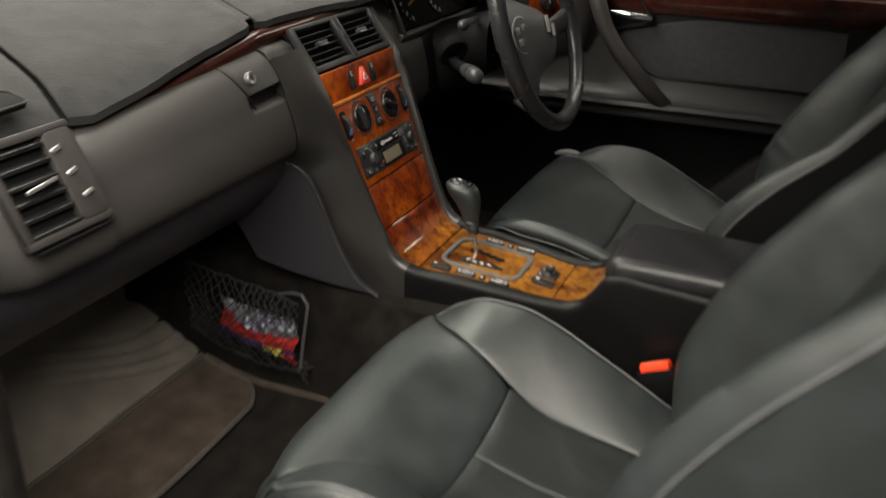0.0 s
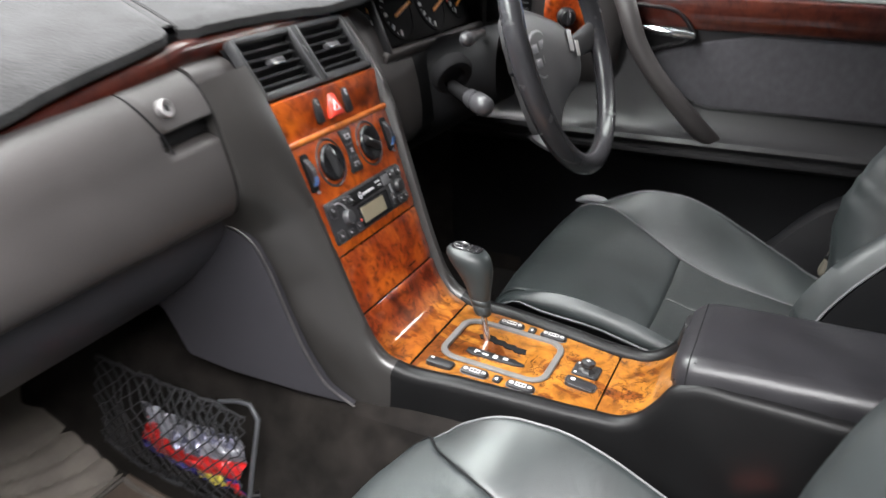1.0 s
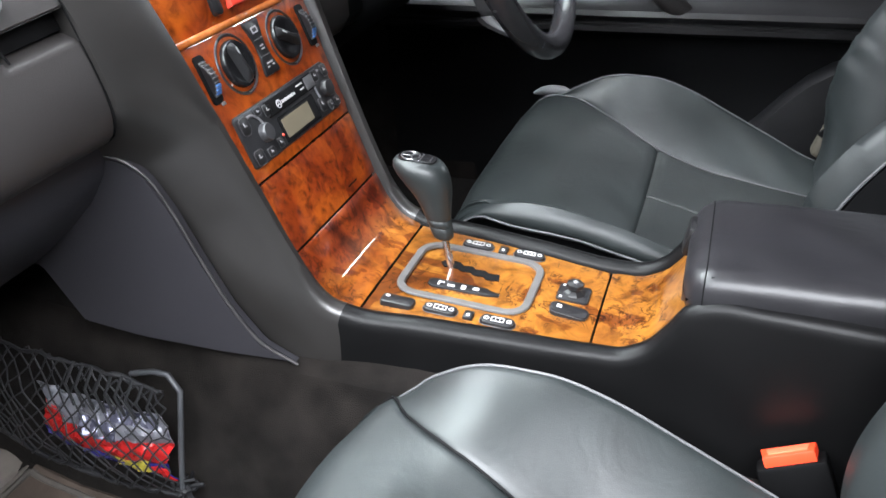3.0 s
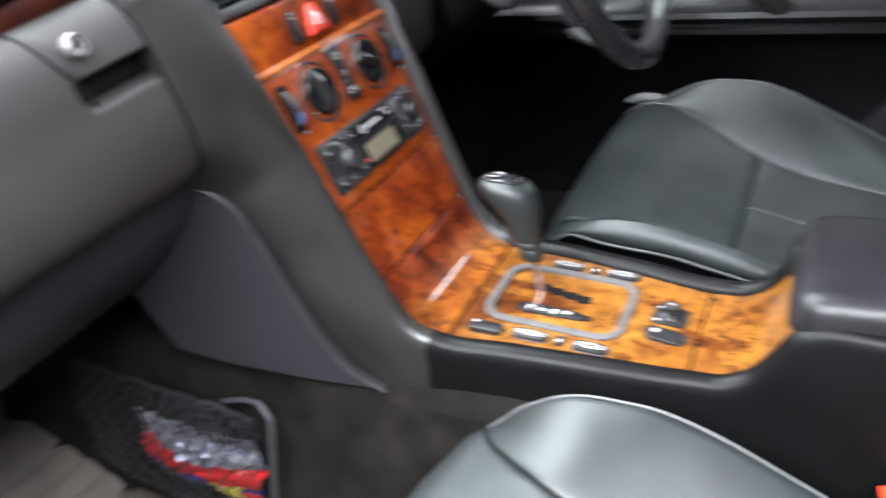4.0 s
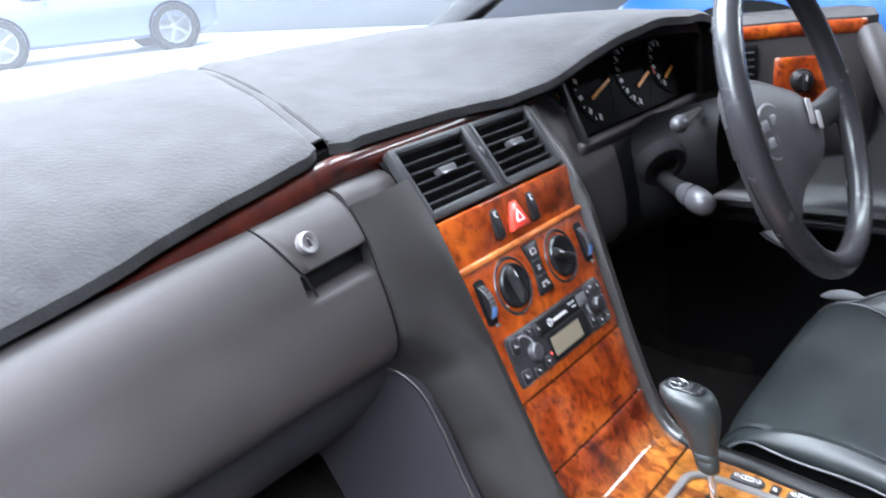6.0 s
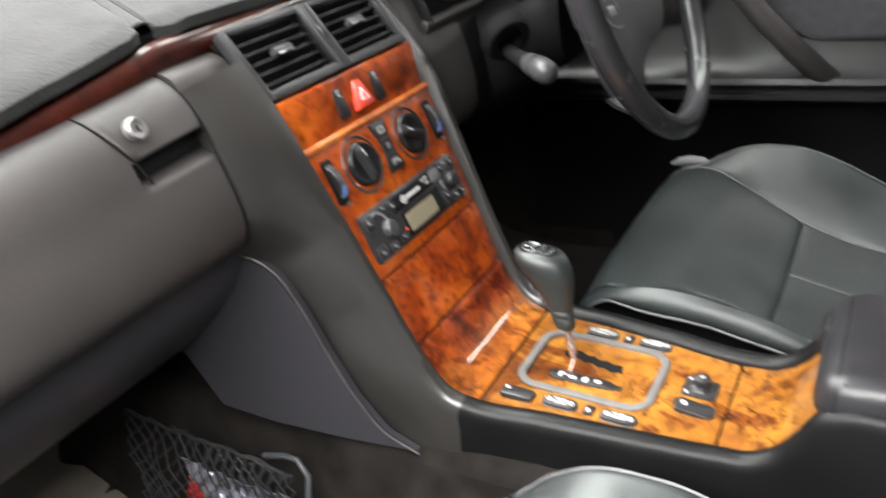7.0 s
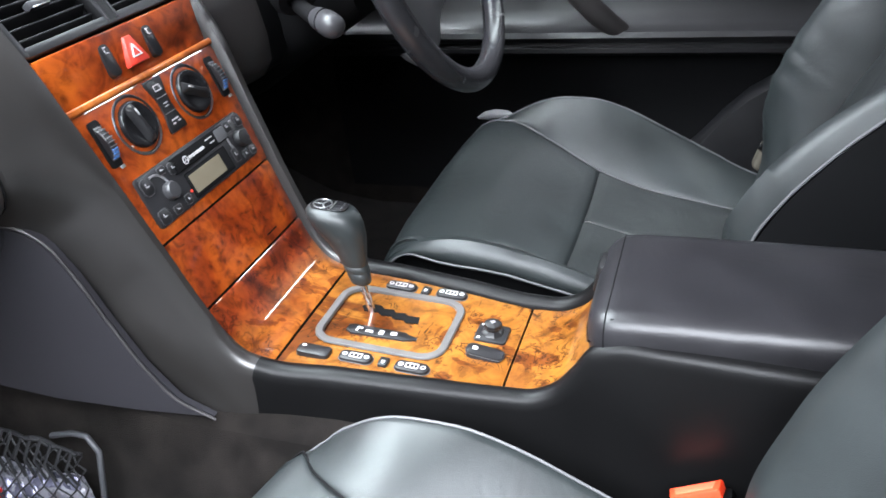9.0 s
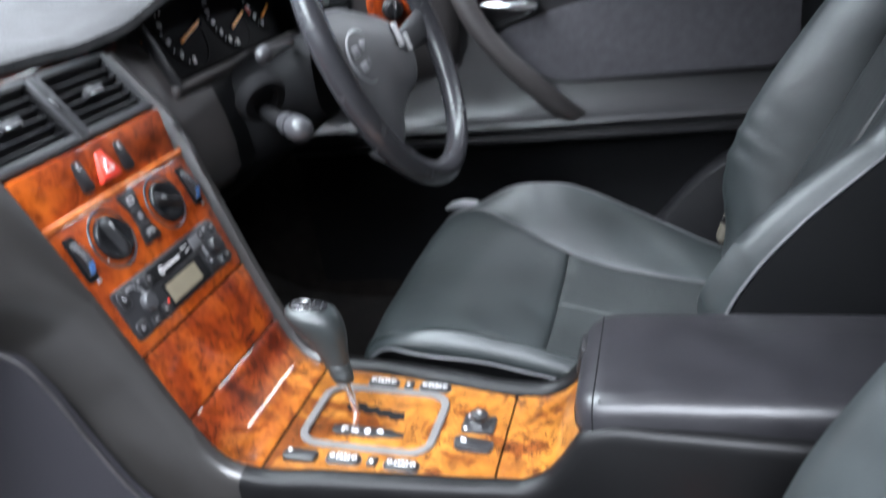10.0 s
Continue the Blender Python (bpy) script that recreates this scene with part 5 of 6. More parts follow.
        put("stitched_seam", tube([(x, y, z + 0.0004) for x, y, z in stitch], 0.0013 if pale else 0.0011, 6), PIPING if pale else BLACKMATTE, "seam coloured pale for the light on it" if pale else "dark stitched seam")
        if puff == 1:
            put("seam_piping", tube([(x, y, z + 0.0002) for x, y, z in ridge], 0.0013, 6), PIPING, "pale seam on the bolster edge")
        bs = [back_at(s * (us + 0.0900), q, 0.0110 + 0.84 * b * (worn_back(q) if worn else fill * (along(q, [(-0.02, 0.2), (0.035, 0.42), (0.10, 0.84), (0.16, 1.0)]) if fill < 0.7 else 1.0))) for q, us, b in BACK[2:-6:2]]
        put("back_piping", tube(bs, 0.0018, 6), PIPING, "pale seam on the backrest edge")
    put("backrest_insert", back_patch(-1, -0.01), LEATHER_SOFT, "leather backrest insert", angle=60)
    put("backrest_insert", back_patch(0.01, 1), LEATHER_SOFT, "leather backrest insert", angle=60)
    shell = [[back_at(u, s, -0.098 - 0.01 * math.cos(u / 0.2)) for u in np.linspace(-us - 0.055, us + 0.055, 7)] for s, us, b in BACK]
    put("backrest_shell", slab(shell, -0.006, tuple(BACK_F)), CONSOLE, "black plastic backrest shell")
    put("cushion_core", rbox(0.42, 0.46, 0.08, 0.02, 2, pose(0, -0.02, 0.180)), BLACKMATTE, "black underside")
    put("seat_base", rbox(0.40, 0.40, 0.05, 0.01, 2, pose(0, -0.03, 0.155)), BLACK, "black seat base on rails")
    hd = [[back_at(u * (1 - 0.15 * abs(k)), 0.70 + 0.06 * k, 0.0 + f) for u, f in ((-0.12, -0.02), (-0.115, 0.02), (-0.08, 0.035), (0, 0.04), (0.08, 0.035), (0.115, 0.02), (0.12, -0.02), (0.1, -0.05), (0, -0.06), (-0.1, -0.05))] for k in (-1.15, -1, -0.5, 0, 0.5, 1, 1.15)]
    put("headrest", loft(hd, closed=True, caps=True), LEATHER, "leather headrest", angle=60)
    return seat


front_seat(-0.38, 0.0, 1.0, 0.0, 0.026, 0.46, "dark grey leather passenger seat with padded side bolsters")
front_seat(0.382, 0.012, 0.62, 0.022, 0.010, 0.10, "worn dark grey leather driver seat with flattened inner bolster")
# pale crescent taken for the front edge of the seat's side trim
flap = part("side_trim", tube([(0.640, 0.214, 0.342), (0.638, 0.200, 0.347), (0.636, 0.182, 0.350), (0.634, 0.163, 0.351), (0.632, 0.150, 0.350)], [0.002, 0.007, 0.009, 0.007, 0.002], 12), FLAPGREY)
tagged(flap, "pale grey trim edge of the driver seat, door side", "seat control")

anchor = thing("belt_anchor", (0.605, -0.24, 0.27), "beige belt anchor with a black strap beside the driver seat", "belt anchor")
part("cover", rbox(0.030, 0.045, 0.060, 0.010, 3, pose(0.612, -0.245, 0.305, 20)), BEIGE, anchor, "beige plastic cover")
part("strap", rbox(0.004, 0.046, 0.012, 0.002, 1, pose(0.596, -0.243, 0.312, 35)), BLACKMATTE, anchor, "black belt strap")

# ---- belt buckle ----
buckle = thing("belt_buckle", (-0.128, -0.178, 0.28), "black belt buckle with red release button beside the seat", "belt buckle")
bk = pose(-0.128, -0.176, 0.300, -22, 12, -2)
part("housing", rbox(0.022, 0.056, 0.060, 0.004, 2, bk @ pose(0, 0, -0.020)), BUCKLEBLACK, buckle, "black buckle housing")
part("release_button", prism([(-0.008, -0.020), (0.008, -0.022), (0.008, 0.022), (-0.008, 0.020)], 0.010, bk @ pose(0, 0, 0.009), 0.002), BUCKLE, buckle, "bright red release button")
part("button_face", prism([(-0.0048, -0.0150), (0.0048, -0.0170), (0.0048, 0.0170), (-0.0048, 0.0150)], 0.0008, bk @ pose(0, 0, 0.0188), 0.0003), BUCKLEPALE, buckle, "paler centre of the button")

# ---- car shell round the cabin ----
for name, s in (("wall_pillar_passenger", -1), ("wall_pillar_driver", 1)):
    tagged(part(name, tube([(s * 0.71, 0.97, 0.74), (s * 0.69, 0.7, 0.90), (s * 0.655, 0.42, 1.04), (s * 0.63, 0.17, 1.10)], 0.03, 10), CONSOLE), "dark trimmed windscreen pillar", "pillar", kind="structure")
header = part("trim_header", tube([(x, 0.205 - 0.05 * (x / 0.63) ** 2, 1.118 - 0.02 * (x / 0.63) ** 2) for x in np.linspace(-0.63, 0.63, 9)], 0.03, 10), CONSOLE)
tagged(header, "dark windscreen header rail", "rail", kind="structure")
screen = part("window_screen", slab([[(x, 0.985 - 0.78 * v - 0.10 * (x / 0.7) ** 2 * 0.5, 0.745 + 0.375 * v) for x in np.linspace(-0.69, 0.69, 9)] for v in np.linspace(0, 1, 5)], 0.004, (0, 0, 1)), GLAREGLASS)
tagged(screen, "clear sloping windscreen", "window", kind="structure")
screen.visible_shadow = False
# Unseen roof, added to shade the driver side from the outer lamp.
roof_rows = [[(x, y, z - 0.045 * (x / 0.6) ** 2) for x in np.linspace(-0.60, 0.60, 13)] for y, z in ((0.185, 1.135), (0.05, 1.160), (-0.3, 1.185), (-0.8, 1.180), (-1.15, 1.150), (-1.45, 1.09))]
roof = thing("car_roof", (0, -0.6, 1.15), "unseen car roof with a grey headliner, added to shade the cabin", "car roof", kind="structure")
part("headliner", slab(roof_rows, 0.012, (0, 0, 1)), HEADLINER, roof, "grey cloth headliner")
part("roof_skin", slab([[(x * 1.04, y, z + 0.022) for x, y, z in r] for r in roof_rows], 0.010, (0, 0, 1)), PAINT, roof, "silver painted roof skin")
rear = part("wall_rear", rbox(1.56, 0.04, 0.68, 0.01, 1, pose(0, -1.47, 0.42)), CONSOLE)
tagged(rear, "dark rear of the cabin", "wall", kind="structure")
bonnet = part("bonnet", slab([[(x, y, 0.735 - 0.05 * (x / 0.75) ** 2 - along(y, [(0.98, 0.0), (1.6, 0.05), (2.25, 0.20)])) for x in np.linspace(-0.78, 0.78, 11)] for y in np.linspace(1.0, 2.25, 12)], 0.02, (0, 0, -1)), PAINT)
tagged(bonnet, "pale silver bonnet beyond the windscreen", "bonnet", kind="structure")

shell = thing("car_shell", (0, 0, GROUND), "silver outer body of the car round the cabin", "car body", kind="structure")
for s_, y0, y1 in ((-1, 1.0, 2.45), (1, 1.0, 2.45), (1, -0.58, 0.99), (-1, -2.25, -0.60), (1, -2.25, -0.60)):
    side_rows = []
    for y in np.linspace(y0, y1, 10):
        nose = along(y, [(-2.25, 0.10), (-2.0, 0.02), (-1.6, 0.0), (1.6, 0.0), (2.2, 0.05), (2.45, 0.16)])
        top = along(y, [(-2.25, 0.68), (-1.5, 0.74), (0.98, 0.715), (1.0, 0.70), (1.6, 0.655), (2.25, 0.52), (2.45, 0.42)])
        side_rows.append([(s_ * (w - nose), y, z) for w, z in ((0.80, 0.02), (0.845, 0.08), (0.86, 0.25), (0.865, 0.42), (0.85, top - 0.10), (0.80, top))])
    part("side_panel", slab(side_rows, -0.012 * s_, (1, 0, 0)), PAINT, shell, "silver painted side")
part("nose", slab([[(x, 2.45 + d - 0.10 * (x / 0.7) ** 2, z) for x in np.linspace(-0.70, 0.70, 11)] for d, z in ((-0.08, 0.02), (0.02, 0.12), (0.03, 0.30), (-0.02, 0.42), (-0.20, 0.53))], -0.012, (0, 1, 0)), PAINT, shell, "silver front end")
part("boot_lid", slab([[(x, y, z - 0.03 * (x / 0.75) ** 2) for x in np.linspace(-0.79, 0.79, 11)] for y, z in ((-1.50, 0.765), (-1.75, 0.765), (-2.05, 0.745), (-2.24, 0.69), (-2.27, 0.45), (-2.24, 0.05))], -0.012, (0, 0.5, 1)), PAINT, shell, "silver boot lid and tail")
back_glass = part("rear_window", slab([[(x, -1.46 - 0.30 * v, 1.085 - 0.32 * v - 0.03 * (x / 0.55) ** 2) for x in np.linspace(-0.56 - 0.08 * v, 0.56 + 0.08 * v, 9)] for v in np.linspace(0, 1, 5)], 0.004, (0, 0, 1)), GLASS, shell, "clear rear window")
back_glass.visible_shadow = False
for s_ in (-1, 1):
    for y in (-1.18, 1.72):
        at = pose(s_ * 0.77, y, 0.155, 0, 90 * s_)
        wheel = part("wheel", turned([(0.24, -0.06), (0.30, -0.05), (0.312, 0.0), (0.312, 0.08), (0.30, 0.105), (0.225, 0.11), (0.218, 0.08), (0.215, 0.05), (0.02, 0.05)], 36, at), RUBBERBLACK, shell, "black tyre")
        spokes = [turned([(0.218, 0.085), (0.226, 0.115), (0.21, 0.115), (0.20, 0.085)], 36, at), turned([(0.05, 0.08), (0.05, 0.105), (0.03, 0.11)], 20, at)]
        spokes += [rbox(0.17, 0.05, 0.018, 0.005, 1, at @ pose(0.125 * math.cos(a), 0.125 * math.sin(a), 0.095, 0, 0, math.degrees(a))) for a in np.linspace(0, 2 * math.pi, 6)[:-1]]
        part("rim", joined(*spokes), SATIN, wheel, "alloy rim")
        part("arch", turned([(0.36, 0.05), (0.36, 0.100), (0.322, 0.100), (0.322, 0.0)], 36, at), BLACKMATTE, shell, "black wheel arch")

# ---- showroom round the car ----
ground = part("ground", rbox(24, 30, 0.1, 0.01, 1, pose(0, 4, GROUND - 0.05)), CONCRETE)
tagged(ground, "pale polished showroom floor", "ground", kind="structure")
for name, sx, sy, x, y in (("wall_south", 24, 0.2, 0, -11), ("wall_east", 0.2, 30, 12, 4), ("wall_west", 0.2, 30, -12, 4)):
    tagged(part(name, rbox(sx, sy, CEILING - GROUND, 0.01, 1, pose(x, y, (CEILING + GROUND) / 2)), WALL_DARK if name in ("wall_south", "wall_west") else WALL), "plain unseen wall added round the car", "wall", kind="structure")
sky = part("backdrop", rbox(24, 0.05, CEILING - GROUND, 0.01, 1, pose(0, 19, (CEILING + GROUND) / 2)), DAYLIGHT)
tagged(sky, "bright overcast daylight beyond the open showroom front", "backdrop", kind="structure")
court = part("pavement", rbox(23.5, 13.5, 0.02, 0.005, 1, pose(0, 12.2, GROUND + 0.012)), FORECOURT)
tagged(court, "pale sunlit forecourt paving ahead of the car", "pavement", kind="structure")
# unseen ceiling, added and ended short so daylight enters from the front
hall = part("ceiling_hall", rbox(24, 17.5, 0.1, 0.01, 1, pose(0, -2.25, CEILING + 0.05)), WALL)
tagged(hall, "plain unseen ceiling added over the car", "ceiling", kind="structure")

CAR_SEC = [(-2.15, 0.62, 0.42, 0.68), (-2.10, 0.78, 0.34, 0.86), (-1.9, 0.86, 0.27, 0.95), (-1.2, 0.90, 0.24, 0.99), (0.0, 0.91, 0.23, 1.0), (0.9, 0.90, 0.24, 0.98), (1.5, 0.88, 0.25, 0.93), (1.95, 0.82, 0.28, 0.84), (2.12, 0.74, 0.33, 0.72), (2.18, 0.60, 0.42, 0.62)]


def parked_car(m, paint, label):
    car = thing("parked_car", m.translation, label, "car")

    def put(name, bm, mat, label="", parent=car):
        bmesh.ops.transform(bm, matrix=m, verts=bm.verts)
        return part(name, bm, mat, parent, label)

    rows = []
    for y, w, lo, hi in spline(CAR_SEC, 34):
        mid = 0.5 * (lo + hi)
        rows.append([(w * u, y, z) for u, z in ((-0.90, lo), (-0.98, lo + 0.06), (-1.0, mid), (-0.985, hi - 0.10), (-0.93, hi - 0.02), (-0.7, hi + 0.012), (0, hi + 0.03), (0.7, hi + 0.012), (0.93, hi - 0.02), (0.985, hi - 0.10), (1.0, mid), (0.98, lo + 0.06), (0.90, lo))])
    put("body", loft(rows, closed=True, caps=True), paint, "painted body")
    cab = [(-1.95, 0.60, 0.97), (-1.55, 0.66, 1.36), (-0.9, 0.67, 1.47), (-0.1, 0.67, 1.48), (0.35, 0.66, 1.40), (0.95, 0.62, 1.02)]
    put("glasshouse", loft([[(-0.84, y, 0.95), (-w, y, z - 0.05), (-w + 0.07, y, z), (w - 0.07, y, z), (w, y, z - 0.05), (0.84, y, 0.95)] for y, w, z in spline(cab, 20)], closed=True, caps=True), TINTED, "dark window glass")
    put("roof", slab([[(x, y, z + 0.012 - 0.03 * (x / 0.6) ** 2) for x in np.linspace(-0.62, 0.62, 9)] for y, w, z in spline(cab[1:5], 10)], 0.015, (0, 0, 1)), paint, "painted roof")
    for s in (-1, 1):
        for y in (-1.32, 1.40):
            at = pose(s * 0.80, y, 0.37, 0, 90 * s)
            wheel = put("wheel", turned([(0.28, -0.06), (0.36, -0.05), (0.375, 0.0), (0.375, 0.09), (0.36, 0.12), (0.27, 0.125), (0.262, 0.09), (0.26, 0.06), (0.02, 0.06)], 36, at), RUBBERBLACK, "black tyre")
            spokes = [turned([(0.262, 0.095), (0.272, 0.13), (0.255, 0.13), (0.245, 0.095)], 36, at), turned([(0.06, 0.09), (0.06, 0.118), (0.03, 0.125)], 20, at)]
            spokes += [rbox(0.205, 0.058, 0.02, 0.006, 1, at @ pose(0.15 * math.cos(a), 0.15 * math.sin(a), 0.108, 0, 0, math.degrees(a))) for a in np.linspace(0, 2 * math.pi, 6)[:-1] + 1.57]
            put("rim", joined(*spokes), SATIN, "five-spoke alloy rim", wheel)
            put("arch", turned([(0.43, 0.07), (0.43, 0.108), (0.385, 0.108), (0.385, 0.0)], 36, at), BLACKMATTE, "black wheel arch")
        put("headlight", rbox(0.34, 0.12, 0.15, 0.04, 2, pose(s * 0.60, 2.05, 0.68, 0, 0, -20 * s)), WHITE, "clear headlight")
        put("tail_light", rbox(0.30, 0.08, 0.14, 0.03, 2, pose(s * 0.60, -2.09, 0.78, 0, 0, 12 * s)), RED, "red tail light")
        put("mirror", rbox(0.16, 0.10, 0.12, 0.04, 2, pose(s * 0.98, 0.62, 1.02)), paint, "painted door mirror")
    return car


parked_car(pose(8.05, 13.95, GROUND + 0.022, 0, 0, 66.5), PAINT_GREY, "blue-grey parked car with five-spoke alloy wheels on the showroom floor")
parked_car(pose(3.75, -0.35, GROUND), PAINT_BLUE, "bright blue parked car beyond the driver window")

# ---- controls on the stack ----
def bar(m, w, h, x=0.0, y=0.0, z=0.0):
    return rbox(w, h, 0.0006, 0.0002, 1, m @ pose(x, y, z))


H0 = 0.0015  # face of the control trim
hazard = thing("hazard_switch", on_stack(0, 0.161).translation, "red triangular hazard warning switch in the wood trim", "switch")
hm = on_stack(0.0, 0.161, -0.004)
part("button", prism([(-0.0150, -0.0140), (0.0150, -0.0140), (0.0148, -0.0105), (0.0052, 0.0128), (-0.0052, 0.0128), (-0.0148, -0.0105)], 0.009, hm, 0.0024), RED, hazard, "glossy red button")
tri_out = [(-0.0065, -0.007), (0.0065, -0.007), (0, 0.004)]
part("triangle_mark", joined(*[tube([hm @ Vector((*a, 0.0092)), hm @ Vector((*b, 0.0092))], 0.0008, 6) for a, b in zip(tri_out, tri_out[1:] + tri_out[:1])]), WHITE, hazard, "white triangle outline")

sw = thing("rocker_switch", on_stack(-0.034, 0.1605).translation, "small black rocker switch beside the hazard button", "switch", group="stack rocker switches")
sm = on_stack(-0.034, 0.1605, -0.0045)
body = part("rocker", prism(rounded(0.0148, 0.0315, 0.0055), 0.008, sm, 0.0024), BLACK, sw, "glossy black rocker")
part("symbol", joined(bar(sm, 0.0045, 0.0008, 0, 0.0118, 0.0083), bar(sm, 0.0008, 0.005, -0.0015, 0.009, 0.0083), bar(sm, 0.003, 0.0008, 0.001, 0.0065, 0.0083)), WHITE, body, "white printed symbol")
copy_thing(sw, Matrix.Translation(on_stack(0.032, 0.1605).translation))

for side in (-1, 1):
    kx = side * 0.0465
    m = on_stack(kx, 0.1010, H0 - 0.003)
    dial = thing("rotary_knob", m.translation, "black rotary heater knob with grey-edged bezel" if side < 0 else "black rotary fan knob turned across", "knob", group="heater knobs")
    bez = part("bezel", turned([(0.0285, 0.0), (0.0285, 0.0030), (0.0275, 0.0042), (0.0262, 0.0040), (0.0250, 0.0022), (0.004, 0.0022)], 44, m), BLACK, dial, "black bezel ring")
    part("bezel_edge", tube([m @ Vector((0.0282 * math.cos(a), 0.0282 * math.sin(a), 0.0034)) for a in np.linspace(0, 2 * math.pi, 44, endpoint=False)], 0.0006, 6, closed=True), KNOBGREY, bez, "thin grey bezel edge")
    knob = part("knob", turned([(0.0222, 0.0022), (0.0220, 0.0058), (0.0212, 0.0074), (0.0196, 0.0078), (0.0150, 0.0064), (0.0080, 0.0054), (0.002, 0.0052)], 40, m), GLOSSBLACK, dial, "black knob body")
    turn_a = 12 if side < 0 else 62
    gm = m @ pose(0, 0, 0.0062, 0, 0, turn_a)
    ridge = []
    for q in np.linspace(-1, 1, 15):
        wide, tall = 0.0030 + 0.0026 * q * q, 0.0088 * (1 - 0.55 * abs(q) ** 5)
        ridge.append([gm @ Vector((wide * u, 0.0190 * q, tall * h - 0.002)) for u, h in ((-1.7, 0.0), (-1.15, 0.45), (-0.85, 0.85), (-0.45, 1.0), (0.45, 1.0), (0.85, 0.85), (1.15, 0.45), (1.7, 0.0))])
    part("grip", loft(ridge, closed=True, caps=True), GRIPBLACK, knob, "raised waisted grip")
    part("pointer", bar(gm, 0.0014, 0.0070, 0, 0.0110, 0.0069), WHITE, knob, "white pointer line")
    # glint on the bezel's lower right, modelled as a thin metal arc
    part("rim_glint", tube([m @ Vector((0.0268 * math.cos(a), 0.0268 * math.sin(a), 0.0040)) for a in np.linspace(radians(265), radians(355), 20)], [0.0003 + 0.0008 * math.sin(math.pi * k / 19) for k in range(20)], 6), SATIN, bez, "bright arc modelled as a glint on the bezel")
    ticks = []
    for k in range(9):
        a = radians(215 - 250 * k / 8)
        ticks.append(rbox(0.0030 if k % 2 else 0.0022, 0.0014 if k % 2 else 0.0026, 0.0006, 0.0002, 1, m @ pose(0.0240 * math.cos(a), 0.0240 * math.sin(a), 0.0026, 0, 0, math.degrees(a))))
    part("scale_marks", joined(*ticks), WHITE, bez, "white scale marks")
    # thumb wheel outboard of the knob
    w = on_stack(side * 0.0945, 0.1010, H0 - 0.002)
    wheel = thing("thumbwheel", w.translation, "ribbed black temperature thumbwheel with blue marks", "thumbwheel", group="temperature thumbwheels")
    slot = part("slot", prism(rounded(0.0145, 0.044, 0.004), 0.0036, w, 0.001), BLACKMATTE, wheel, "black slot surround")
    drum = part("drum", turned([(0.0215, -0.0042), (0.0225, -0.0032), (0.0225, 0.0032), (0.0215, 0.0042)], 40, w @ pose(0, 0, -0.0120, 0, 90)), BLACK, wheel, "black ribbed drum")
    ribs = []
    for k in range(13):
        a = radians(90 - 60 + 10 * k)
        ribs.append(rbox(0.0084, 0.0010, 0.0016, 0.0003, 1, w @ pose(0, 0, -0.0120) @ pose(0, 0, 0, 90 - math.degrees(a)) @ pose(0, 0, 0.0226)))
    part("rib", joined(*ribs), RUBBER, drum, "fine grey ribs")
    part("blue_mark", joined(*[rbox(0.0070, 0.0012, 0.0020, 0.0003, 1, w @ pose(0, 0, -0.0120) @ pose(0, 0, 0, a) @ pose(0, 0, 0.0227)) for a in (17, 22, 27, 32, 37)]), BLUE, drum, "blue cold marks")
    # glint at one corner, added as a small metal chip
    part("corner_glint", rbox(0.006, 0.003, 0.001, 0.0004, 1, w @ pose(0.004, -0.0235, 0.003)), SATIN, slot, "metal chip modelled as a glint on the slot")

mid = on_stack(0, 0.1035, H0 - 0.0035)
mids = thing("centre_switch", mid.translation, "waisted black switch panel between the heater knobs", "switch panel")
hour = [(x * 0.74, y) for x, y in ((-0.0175, -0.0265), (0.0175, -0.0265), (0.0185, -0.0235), (0.0125, -0.008), (0.0115, 0.0), (0.0125, 0.008), (0.0185, 0.0235), (0.0175, 0.0265), (-0.0175, 0.0265), (-0.0185, 0.0235), (-0.0125, 0.008), (-0.0115, 0.0), (-0.0125, -0.008), (-0.0185, -0.0235))]
plate = part("plate", prism(hour, 0.0062, mid, 0.0018), BLACK, mids, "glossy black plate")
part("groove", joined(bar(mid, 0.0175, 0.0008, 0, 0.0080, 0.0063), bar(mid, 0.0175, 0.0008, 0, -0.0080, 0.0063)), RUBBER, plate, "grey joint line")
part("symbol", joined(bar(mid, 0.010, 0.0012, 0, 0.0195, 0.0064), bar(mid, 0.010, 0.0012, 0, 0.0145, 0.0064), bar(mid, 0.0012, 0.006, -0.0045, 0.017, 0.0064), bar(mid, 0.0012, 0.006, 0.0045, 0.017, 0.0064), bar(mid, 0.006, 0.0012, 0, 0.0015, 0.0064), bar(mid, 0.006, 0.0012, 0, -0.0015, 0.0064),
     bar(mid, 0.011, 0.0014, 0, -0.0155, 0.0064), bar(mid, 0.004, 0.0015, 0.005, -0.0185, 0.0064), bar(mid, 0.004, 0.0015, -0.004, -0.0190, 0.0064)), MARKGREY, plate, "white printed symbols")

# ---- radio ----
rm = on_stack(0.0, 0.0372, H0 - 0.0065)
radio = thing("car_radio", rm.translation, "black cassette radio with olive display set in the wood trim", "radio")
face = part("face", prism(rounded(0.183, 0.0505, 0.0045), 0.0085, rm, 0.002), RADIOGREY, radio, "black radio face")
Z1 = 0.0086
disp = part("display_frame", prism(rounded(0.074, 0.026, 0.002), 0.0016, rm @ pose(0.006, -0.0095, Z1 - 0.0004), 0.0006), BLACKMATTE, radio, "black display surround")
part("display", bar(rm, 0.056, 0.0185, 0.0005, -0.0092, Z1 + 0.0014), LCD, disp, "olive liquid crystal display")
